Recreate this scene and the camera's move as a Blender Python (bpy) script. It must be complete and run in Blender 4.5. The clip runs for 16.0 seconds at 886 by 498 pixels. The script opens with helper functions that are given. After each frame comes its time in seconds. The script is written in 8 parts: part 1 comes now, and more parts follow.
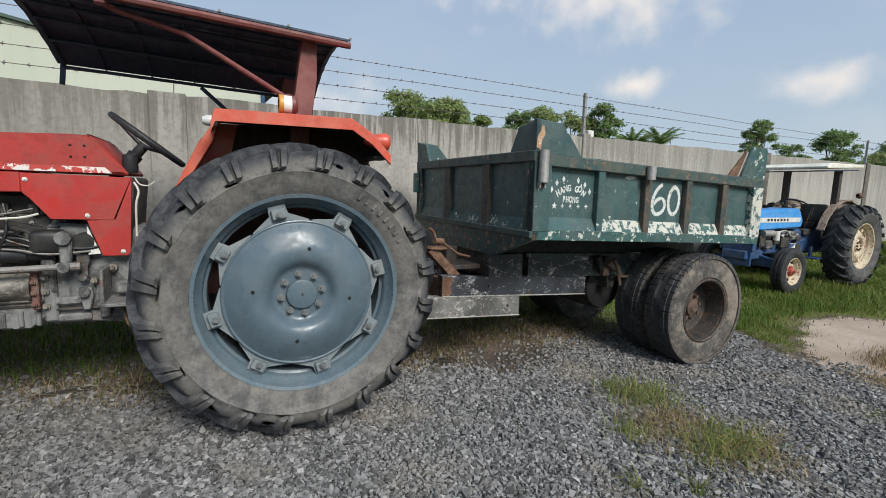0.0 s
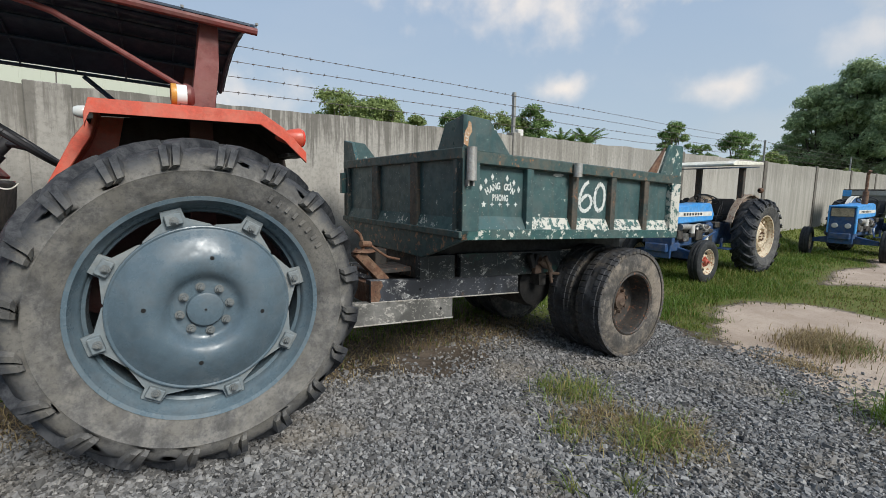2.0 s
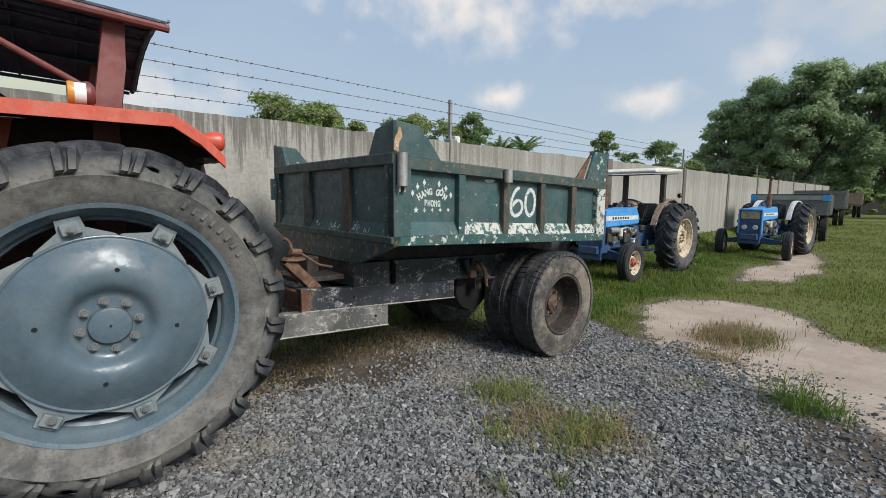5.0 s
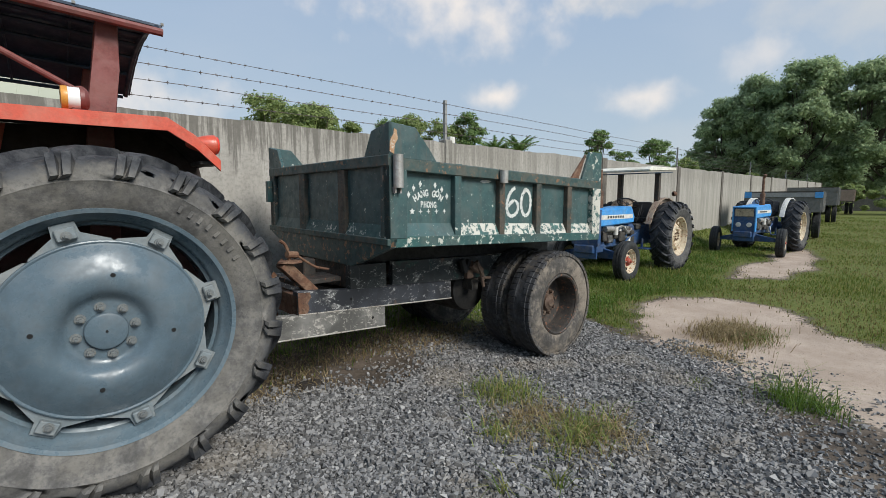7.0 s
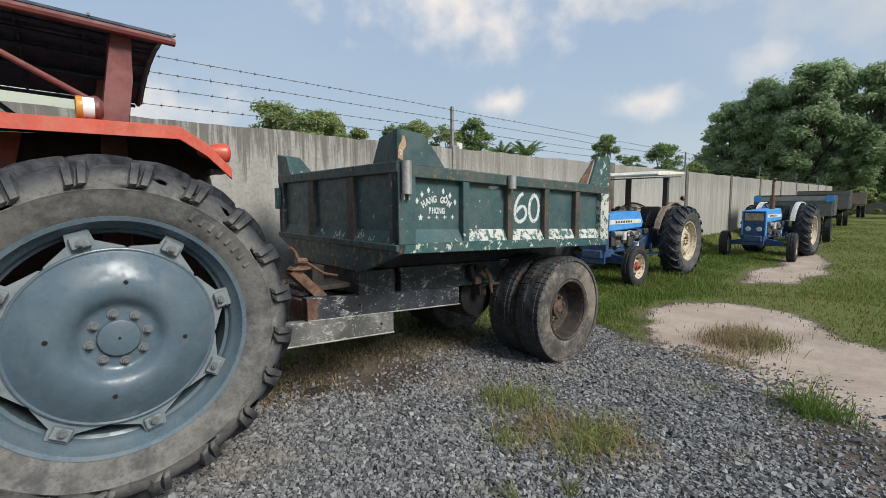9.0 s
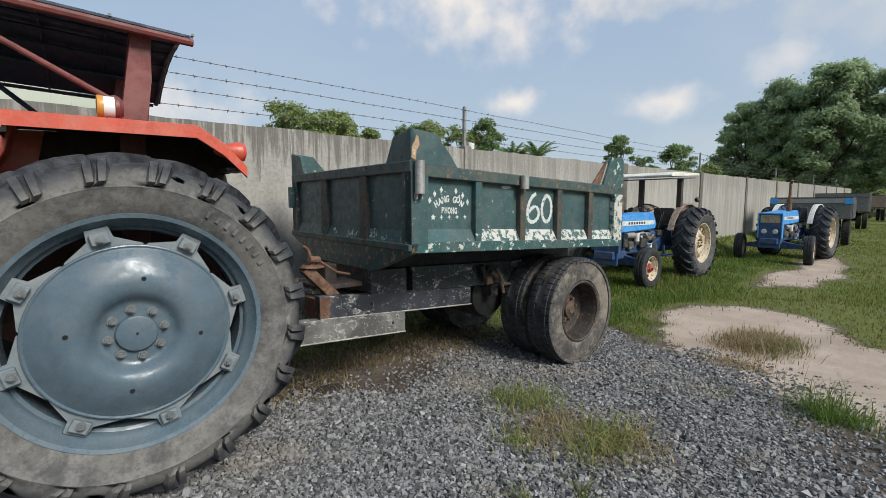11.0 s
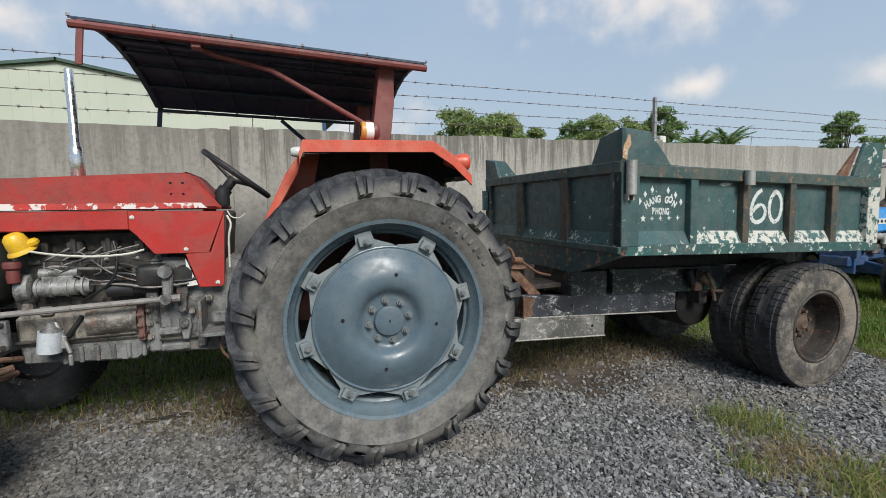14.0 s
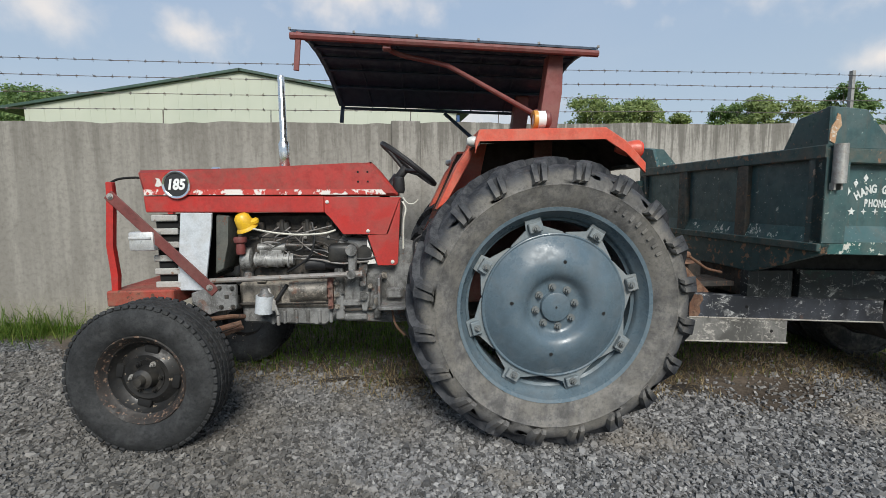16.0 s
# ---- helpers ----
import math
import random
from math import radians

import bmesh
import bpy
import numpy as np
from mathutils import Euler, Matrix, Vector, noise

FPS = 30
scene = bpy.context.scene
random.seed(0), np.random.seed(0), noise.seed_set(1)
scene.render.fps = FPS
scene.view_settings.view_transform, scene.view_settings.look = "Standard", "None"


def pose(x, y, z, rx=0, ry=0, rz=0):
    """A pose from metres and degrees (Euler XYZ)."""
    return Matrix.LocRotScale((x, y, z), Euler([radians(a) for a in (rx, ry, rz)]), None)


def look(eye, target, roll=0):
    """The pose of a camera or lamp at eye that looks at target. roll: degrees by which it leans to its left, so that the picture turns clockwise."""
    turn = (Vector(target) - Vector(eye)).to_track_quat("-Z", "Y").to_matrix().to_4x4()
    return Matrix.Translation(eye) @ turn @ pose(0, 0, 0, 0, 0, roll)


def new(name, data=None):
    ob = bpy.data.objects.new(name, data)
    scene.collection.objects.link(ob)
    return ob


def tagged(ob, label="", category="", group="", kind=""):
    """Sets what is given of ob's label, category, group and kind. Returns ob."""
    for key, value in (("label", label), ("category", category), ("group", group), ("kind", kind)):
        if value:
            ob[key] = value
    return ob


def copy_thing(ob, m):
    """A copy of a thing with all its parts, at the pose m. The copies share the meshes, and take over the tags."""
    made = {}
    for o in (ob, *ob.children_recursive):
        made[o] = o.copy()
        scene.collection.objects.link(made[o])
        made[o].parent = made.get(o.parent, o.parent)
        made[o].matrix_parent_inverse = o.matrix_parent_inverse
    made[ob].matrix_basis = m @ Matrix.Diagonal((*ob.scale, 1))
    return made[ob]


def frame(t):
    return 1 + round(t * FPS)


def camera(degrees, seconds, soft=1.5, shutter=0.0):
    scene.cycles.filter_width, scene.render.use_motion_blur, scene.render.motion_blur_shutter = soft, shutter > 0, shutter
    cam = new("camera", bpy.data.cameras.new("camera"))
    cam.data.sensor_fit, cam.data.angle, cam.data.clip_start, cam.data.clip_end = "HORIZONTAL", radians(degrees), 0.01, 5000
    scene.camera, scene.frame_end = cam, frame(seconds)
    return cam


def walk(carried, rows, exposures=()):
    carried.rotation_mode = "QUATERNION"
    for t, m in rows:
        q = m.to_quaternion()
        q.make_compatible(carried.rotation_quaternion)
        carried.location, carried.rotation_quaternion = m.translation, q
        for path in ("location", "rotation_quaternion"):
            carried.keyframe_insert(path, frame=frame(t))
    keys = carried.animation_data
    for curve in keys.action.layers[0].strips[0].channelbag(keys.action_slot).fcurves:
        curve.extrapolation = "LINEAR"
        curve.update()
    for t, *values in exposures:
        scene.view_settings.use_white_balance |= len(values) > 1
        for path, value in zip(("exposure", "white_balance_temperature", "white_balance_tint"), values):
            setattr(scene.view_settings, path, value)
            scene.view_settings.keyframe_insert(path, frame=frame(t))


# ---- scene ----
cam = camera(88.2, 16.0, 0.75)
METRES, EYE, TILT, LEAN, TURN = 0.94, 1.36, -1.72, -0.81, -30.6
ROWS = [
    (0.0, 0.0, 0.0, 0.0, 0.08, -5.7, -0.85),
    (0.5, 0.1023, 0.0865, 0.0016, -5.03, -5.13, -0.87),
    (1.0, 0.1168, 0.1192, 0.0007, -7.44, -5.14, -0.46),
    (1.5, 0.1067, 0.1521, -0.0061, -8.05, -5.54, -0.09),
    (2.0, 0.0848, 0.1579, -0.0021, -7.68, -5.61, 0.17),
    (2.5, 0.0911, 0.1558, 0.0046, -8.17, -5.27, 0.3),
    (3.0, 0.0978, 0.1572, 0.0103, -9.37, -4.82, 0.41),
    (3.5, 0.1051, 0.158, 0.0113, -10.53, -4.57, 0.43),
    (4.0, 0.1207, 0.1575, 0.0057, -11.66, -4.56, 0.48),
    (4.5, 0.1347, 0.1481, 0.0061, -12.91, -4.5, 0.58),
    (5.0, 0.1689, 0.1525, -0.0083, -14.68, -4.86, 0.63),
    (7.5, 0.1627, 0.15, 0.0011, -15.27, -4.79, 1.2),
    (8.0, 0.1648, 0.1485, 0.0021, -15.23, -4.58, 1.35),
    (8.5, 0.1591, 0.1508, 0.0056, -14.89, -4.31, 1.41),
    (9.0, 0.1516, 0.1521, 0.0047, -14.41, -4.17, 1.42),
    (11.5, 0.1296, 0.1583, 0.0016, -12.37, -4.08, 0.89),
    (12.0, 0.117, 0.1617, 0.0023, -11.34, -4.01, 0.69),
    (12.5, 0.0983, 0.1546, 0.001, -9.36, -3.99, 0.31),
    (13.0, 0.0422, 0.1402, 0.0005, -4.12, -4.05, 0.2),
    (13.5, -0.0713, 0.1206, 0.0152, 1.73, -3.96, 0.82),
    (14.0, -0.1835, 0.0874, 0.0307, 6.75, -3.69, 1.74),
    (14.5, -0.2721, 0.0515, 0.0268, 11.25, -3.41, 1.86),
    (15.0, -0.3552, 0.0136, 0.017, 16.06, -3.53, 1.88),
    (15.5, -0.4084, -0.0148, 0.0052, 19.55, -4.11, 1.57),
    (16.0, -0.4282, -0.048, 0.0057, 21.79, -4.33, 0.64),
]
walk(cam, [(t, pose(0, 0, EYE, TILT, LEAN, TURN) @ pose(METRES * x, METRES * y, METRES * z, 90 + pitch, roll, yaw)) for t, x, y, z, yaw, pitch, roll in ROWS], [(0, 0.27, 6500, 8), (16, 0.27, 6500, 8)])

# ---- sky and sun ----
# clouds: bearing, height, width and depth in degrees, density, raggedness
CLOUDS = [(47, 25.0, 17, 8.0, 1.0, 2.3), (50, 20.5, 9, 3.2, 0.9, 2.4), (70, 25, 26, 9, 0.9, 0.9), (94, 18, 26, 11, 0.85, 0.9), (78, 7, 34, 6, 0.6, 0.5), (52.3, 12.1, 3.6, 1.9, 1.0, 2.4), (68.4, 11.2, 5.4, 2.2, 0.85, 2.3), (80, 14, 5.4, 2.3, 0.55, 2.3), (15, 10.4, 7.5, 3.0, 0.8, 2.4), (-18.5, 17.2, 5.6, 2.6, 0.9, 2.4), (-31.5, 17.6, 7, 3.2, 0.8, 2.4), (-1.5, 22.6, 12, 3.4, 0.85, 2.4)]


def build_sky():
    world = bpy.data.worlds.new("sky")
    scene.world = world
    world.use_nodes = True
    nt = world.node_tree
    nt.nodes.clear()
    L = nt.links.new
    out = nt.nodes.new("ShaderNodeOutputWorld")
    bg = nt.nodes.new("ShaderNodeBackground")
    bg.inputs["Strength"].default_value = 0.088
    sky = nt.nodes.new("ShaderNodeTexSky")
    sky.sky_type = "NISHITA"
    sky.sun_disc = False
    sky.sun_elevation = radians(38)
    sky.sun_rotation = radians(178.2)
    sky.air_density = 1.0
    sky.dust_density = 0.5
    sky.ozone_density = 1.8
    tc = nt.nodes.new("ShaderNodeTexCoord")
    sep = nt.nodes.new("ShaderNodeSeparateXYZ")
    L(tc.outputs["Generated"], sep.inputs[0])
    # flatten the directions on to a cloud layer
    up = nt.nodes.new("ShaderNodeMath")
    up.operation = "ADD"
    up.inputs[1].default_value = 0.22
    L(sep.outputs["Z"], up.inputs[0])
    hi = nt.nodes.new("ShaderNodeMath")
    hi.operation = "MAXIMUM"
    hi.inputs[1].default_value = 0.05
    L(up.outputs[0], hi.inputs[0])
    div = nt.nodes.new("ShaderNodeVectorMath")
    div.operation = "SCALE"
    inv = nt.nodes.new("ShaderNodeMath")
    inv.operation = "DIVIDE"
    inv.inputs[0].default_value = 1.0
    L(hi.outputs[0], inv.inputs[1])
    L(tc.outputs["Generated"], div.inputs[0])
    L(inv.outputs[0], div.inputs["Scale"])
    no = nt.nodes.new("ShaderNodeTexNoise")
    no.inputs["Scale"].default_value = 1.1
    no.inputs["Detail"].default_value = 7
    no.inputs["Roughness"].default_value = 0.5
    L(div.outputs[0], no.inputs["Vector"])
    thin = nt.nodes.new("ShaderNodeMapRange")
    thin.interpolation_type = "SMOOTHSTEP"
    for key, val in (("From Min", 0.46), ("From Max", 0.74), ("To Max", 0.06)):
        thin.inputs[key].default_value = val
    L(no.outputs["Fac"], thin.inputs["Value"])
    # single heaped clouds, ragged by noise
    rag = nt.nodes.new("ShaderNodeTexNoise")
    rag.inputs["Scale"].default_value = 13.0
    rag.inputs["Detail"].default_value = 8
    rag.inputs["Roughness"].default_value = 0.52
    L(tc.outputs["Generated"], rag.inputs["Vector"])
    cover, veil = thin.outputs[0], None
    for az, el, wide, tall, dense, ragged in CLOUDS:
        a, e = radians(az), radians(el)
        sub = nt.nodes.new("ShaderNodeVectorMath")
        sub.operation = "SUBTRACT"
        sub.inputs[1].default_value = (math.sin(a) * math.cos(e), math.cos(a) * math.cos(e), math.sin(e))
        L(tc.outputs["Generated"], sub.inputs[0])
        mp = nt.nodes.new("ShaderNodeMapping")
        mp.vector_type = "TEXTURE"
        mp.inputs["Rotation"].default_value = (0, 0, -a)
        mp.inputs["Scale"].default_value = (radians(wide), 1.0, radians(tall))
        L(sub.outputs[0], mp.inputs["Vector"])
        ln = nt.nodes.new("ShaderNodeVectorMath")
        ln.operation = "LENGTH"
        L(mp.outputs[0], ln.inputs[0])
        wob = nt.nodes.new("ShaderNodeMath")
        wob.operation = "MULTIPLY_ADD"
        wob.inputs[1].default_value = -ragged
        L(rag.outputs["Fac"], wob.inputs[0])
        L(ln.outputs["Value"], wob.inputs[2])
        mr = nt.nodes.new("ShaderNodeMapRange")
        mr.interpolation_type = "SMOOTHSTEP"
        for key, val in (("From Min", 1.15 - ragged / 2), ("From Max", (-0.35 if ragged > 2 else 0.1) - ragged / 2), ("To Max", dense)):
            mr.inputs[key].default_value = val
        L(wob.outputs[0], mr.inputs["Value"])
        mx = nt.nodes.new("ShaderNodeMath")
        mx.operation = "MAXIMUM"
        if ragged > 2:
            L(cover, mx.inputs[0])
            L(mr.outputs[0], mx.inputs[1])
            cover = mx.outputs[0]
        else:
            if veil is not None:
                L(veil, mx.inputs[0])
            L(mr.outputs[0], mx.inputs[1])
            veil = mx.outputs[0]
    # pale haze towards the horizon
    haze = nt.nodes.new("ShaderNodeMapRange")
    haze.inputs["From Min"].default_value = 0.0
    haze.inputs["From Max"].default_value = 0.42
    haze.inputs["To Min"].default_value = 0.8
    haze.inputs["To Max"].default_value = 0.8
    L(sep.outputs["Z"], haze.inputs["Value"])
    m1 = nt.nodes.new("ShaderNodeMix")
    m1.data_type = "RGBA"
    L(haze.outputs[0], m1.inputs["Factor"])
    L(sky.outputs[0], m1.inputs["A"])
    tint = nt.nodes.new("ShaderNodeMix")
    tint.data_type = "RGBA"
    rise = nt.nodes.new("ShaderNodeMapRange")
    rise.inputs["From Max"].default_value = 0.36
    L(sep.outputs["Z"], rise.inputs["Value"])
    L(rise.outputs[0], tint.inputs["Factor"])
    tint.inputs["A"].default_value = (3.35, 5.2, 6.75, 1)
    tint.inputs["B"].default_value = (0.80, 3.1, 6.6, 1)
    L(tint.outputs["Result"], m1.inputs["B"])
    mv = nt.nodes.new("ShaderNodeMix")
    mv.data_type = "RGBA"
    L(veil, mv.inputs["Factor"])
    L(m1.outputs["Result"], mv.inputs["A"])
    mv.inputs["B"].default_value = (6.1, 6.2, 6.35, 1)
    m2 = nt.nodes.new("ShaderNodeMix")
    m2.data_type = "RGBA"
    L(cover, m2.inputs["Factor"])
    L(mv.outputs["Result"], m2.inputs["A"])
    m2.inputs["B"].default_value = (9.0, 8.25, 7.75, 1)
    L(m2.outputs["Result"], bg.inputs["Color"])
    L(bg.outputs[0], out.inputs["Surface"])


build_sky()
sun_data = bpy.data.lights.new("sun", "SUN")
sun_data.energy = 3.45
sun_data.angle = radians(24)
sun_data.color = (1.0, 0.965, 0.91)
sun = new("sun", sun_data)
sun.matrix_world = look((0.4, -13, 10.2), (0, 0, 0))

# ---- materials ----
from mathutils.kdtree import KDTree


class Nodes:
    """A small builder of node materials."""

    def __init__(self, name):
        self.mat = bpy.data.materials.new(name)
        self.mat.use_nodes = True
        self.nt = self.mat.node_tree
        self.bsdf = self.nt.nodes["Principled BSDF"]
        self.tc = self.nt.nodes.new("ShaderNodeTexCoord")

    def link(self, a, b):
        self.nt.links.new(a, b)

    def coords(self, scale=(1, 1, 1), kind="Object"):
        m = self.nt.nodes.new("ShaderNodeMapping")
        m.inputs["Scale"].default_value = scale
        self.link(self.tc.outputs[kind], m.inputs["Vector"])
        return m.outputs[0]

    def noise(self, scale, detail=6, rough=0.6, vec=None, dist=0.0):
        n = self.nt.nodes.new("ShaderNodeTexNoise")
        n.inputs["Scale"].default_value = scale
        n.inputs["Detail"].default_value = detail
        n.inputs["Roughness"].default_value = rough
        n.inputs["Distortion"].default_value = dist
        self.link(vec if vec is not None else self.coords(), n.inputs["Vector"])
        return n.outputs["Fac"]

    def voronoi(self, scale, vec=None, feature="F1"):
        n = self.nt.nodes.new("ShaderNodeTexVoronoi")
        n.feature = feature
        n.inputs["Scale"].default_value = scale
        self.link(vec if vec is not None else self.coords(), n.inputs["Vector"])
        return n

    def ramp(self, fac, lo, hi, a=0.0, b=1.0):
        r = self.nt.nodes.new("ShaderNodeMapRange")
        r.interpolation_type = "SMOOTHSTEP"
        for k, v in (("From Min", lo), ("From Max", hi), ("To Min", a), ("To Max", b)):
            r.inputs[k].default_value = v
        self.link(fac, r.inputs["Value"])
        return r.outputs[0]

    def maths(self, op, a, b):
        m = self.nt.nodes.new("ShaderNodeMath")
        m.operation = op
        for i, v in enumerate((a, b)):
            if isinstance(v, (int, float)):
                m.inputs[i].default_value = v
            else:
                self.link(v, m.inputs[i])
        return m.outputs[0]

    def mix(self, fac, a, b, blend="MIX"):
        m = self.nt.nodes.new("ShaderNodeMix")
        m.data_type = "RGBA"
        m.blend_type = blend
        if isinstance(fac, (int, float)):
            m.inputs["Factor"].default_value = fac
        else:
            self.link(fac, m.inputs["Factor"])
        for k, v in (("A", a), ("B", b)):
            if isinstance(v, tuple):
                m.inputs[k].default_value = (*v[:3], 1)
            else:
                self.link(v, m.inputs[k])
        return m.outputs["Result"]

    def rnd(self, island=False):
        if island:
            return self.nt.nodes.new("ShaderNodeNewGeometry").outputs["Random Per Island"]
        return self.nt.nodes.new("ShaderNodeObjectInfo").outputs["Random"]

    def bump(self, height, strength=0.3, distance=0.01, prev=None):
        b = self.nt.nodes.new("ShaderNodeBump")
        b.inputs["Strength"].default_value = strength
        b.inputs["Distance"].default_value = distance
        self.link(height, b.inputs["Height"])
        if prev is not None:
            self.link(prev, b.inputs["Normal"])
        return b.outputs[0]

    def done(self, color=None, rough=0.6, metal=0.0, normal=None, spec=None):
        for key, v in (("Base Color", color), ("Roughness", rough), ("Metallic", metal), ("Normal", normal), ("Specular IOR Level", spec)):
            if v is None:
                continue
            if isinstance(v, tuple):
                self.bsdf.inputs[key].default_value = (*v[:3], 1)
            elif isinstance(v, (int, float)):
                self.bsdf.inputs[key].default_value = v
            else:
                self.link(v, self.bsdf.inputs[key])
        return self.mat


def shade(c, k):
    return tuple(min(1.0, x * k) for x in c)


def paint(name, base, rough=0.42, fade=None, dust=None, dust_amt=0.5, chips=None, chip_at=0.66, scale=3.0, under=None, metal=0.0, streak=None):
    """Worn paint: faded patches, run-off streaks, a film of dust, and chips down to the metal."""
    n = Nodes(name)
    big = n.noise(scale, 6, 0.65)
    mid = n.noise(scale * 5, 7, 0.7)
    fine = n.noise(scale * 22, 6, 0.75)
    c = n.mix(n.ramp(big, 0.40, 0.62), base, fade or shade(base, 0.72))
    c = n.mix(n.ramp(mid, 0.42, 0.66, 0.0, 0.45), c, shade(base, 0.55))
    c = n.mix(n.ramp(fine, 0.40, 0.68, 0.0, 0.30), c, shade(base, 1.5))
    r = n.ramp(mid, 0.35, 0.65, rough - 0.08, rough + 0.2)
    if streak:
        run = n.noise(1.0, 7, 0.7, n.coords((22, 22, 1.4)))
        c = n.mix(n.ramp(run, 0.54, 0.68, 0.0, streak[1]), c, streak[0])
    if dust:
        film = n.ramp(n.noise(scale * 2.3, 8, 0.72, dist=0.4), 0.44, 0.64, 0.0, dust_amt)
        c = n.mix(film, c, dust)
        r = n.mix(film, n.mix(1.0, r, r), (0.85, 0.85, 0.85))
    if chips:
        at = chip_at - 0.065 if chip_at > 0.6 else chip_at
        flake = n.noise(scale * 6, 9, 0.66, dist=0.25)
        if under:
            c = n.mix(n.ramp(flake, at - 0.022, at - 0.012), c, under)
        c = n.mix(n.ramp(flake, at, at + 0.012), c, chips)
        if under:
            c = n.mix(n.ramp(n.noise(scale * 34, 4, 0.6), 0.68, 0.70, 0.0, 0.85), c, chips)
        nrm = n.bump(n.ramp(flake, at, at + 0.012, 1.0, 0.0), 0.35, 0.0015, n.bump(mid, 0.10, 0.004))
    else:
        nrm = n.bump(fine, 0.12, 0.002, n.bump(mid, 0.10, 0.004))
    return n.done(c, r, metal, nrm)


def rubber(name, dust_amt=0.7, tan=(0.22, 0.20, 0.17), base=(0.032, 0.036, 0.044), bars=None):
    """Tyre rubber with a film of dust; with bars, the dust stays on the sidewall inside that radius."""
    n = Nodes(name)
    a = n.noise(3.2, 8, 0.72, dist=0.3)
    m = n.noise(11, 8, 0.75)
    b = n.noise(55, 6, 0.75)
    c = n.mix(n.ramp(m, 0.38, 0.65), base, shade(base, 2.2))
    c = n.mix(n.ramp(a, 0.42, 0.60, 0.06, dust_amt), c, tan)
    c = n.mix(n.ramp(m, 0.50, 0.66, 0.0, dust_amt * 0.8), c, shade(tan, 1.15))
    c = n.mix(n.ramp(b, 0.48, 0.7, 0.0, 0.5), c, shade(base, 0.8))
    if bars:
        ln = n.nt.nodes.new("ShaderNodeVectorMath")
        ln.operation = "LENGTH"
        n.link(n.coords((1, 0, 1)), ln.inputs[0])
        out = n.ramp(n.maths("ADD", ln.outputs["Value"], n.ramp(m, 0.35, 0.65, -0.025, 0.025)), bars - 0.03, bars + 0.035, 0.0, 0.96)
        c = n.mix(out, c, n.mix(n.ramp(m, 0.4, 0.62), (0.014, 0.016, 0.021), (0.060, 0.062, 0.067)))
    return n.done(c, n.ramp(b, 0.3, 0.7, 0.62, 0.9), 0.0, n.bump(b, 0.3, 0.003, n.bump(m, 0.2, 0.006)), 0.3)


def concrete():
    n = Nodes("stained concrete")
    sep = n.nt.nodes.new("ShaderNodeSeparateXYZ")
    n.link(n.tc.outputs["Object"], sep.inputs[0])
    streak = n.noise(1.0, 7, 0.62, n.coords((4.6, 4.6, 0.22)))
    broad = n.noise(0.5, 5, 0.6, n.coords((1, 1, 0.5)))
    fine = n.noise(24, 8, 0.7)
    blot = n.noise(2.6, 9, 0.72, n.coords((1, 1, 0.6)), 0.5)
    c = n.mix(n.ramp(streak, 0.36, 0.64), (0.265, 0.25, 0.222), (0.37, 0.35, 0.315))
    c = n.mix(n.ramp(broad, 0.35, 0.7, 0.0, 0.6), c, (0.44, 0.415, 0.375))
    # run-off stains that start at the top edge and thin out downwards
    drip = n.noise(1.0, 9, 0.75, n.coords((9, 9, 0.45)), 0.35)
    reach = n.maths("ADD", drip, n.ramp(sep.outputs["Z"], 1.0, 2.25, -0.17, 0.12))
    c = n.mix(n.maths("MULTIPLY", n.ramp(blot, 0.50, 0.70, 0.0, 0.30), n.ramp(sep.outputs["X"], 3.0, 7.5, 1.0, 0.45)), c, (0.165, 0.15, 0.125))
    c = n.mix(n.maths("MULTIPLY", n.ramp(reach, 0.52, 0.64, 0.0, 0.75), n.ramp(sep.outputs["X"], 3.0, 7.5, 1.0, 0.4)), c, (0.10, 0.092, 0.08))
    grey = n.mix(n.ramp(n.noise(1.0, 8, 0.65, n.coords((7, 7, 0.35)), 0.25), 0.40, 0.60), (0.262, 0.247, 0.218), (0.190, 0.178, 0.156))
    grey = n.mix(n.ramp(blot, 0.45, 0.66, 0.0, 0.35), grey, (0.12, 0.11, 0.094))
    grey = n.mix(n.ramp(sep.outputs["Z"], 0.55, 0.1, 0.0, 0.5), grey, (0.33, 0.285, 0.205))
    c = n.mix(n.ramp(sep.outputs["X"], 1.6, -2.2, 0.0, 0.82), c, grey)
    c = n.mix(n.ramp(fine, 0.42, 0.7, 0.0, 0.4), c, (0.10, 0.092, 0.08))
    h = n.bump(fine, 0.35, 0.004, n.bump(streak, 0.3, 0.012))
    return n.done(c, 0.92, 0.0, h, 0.2)


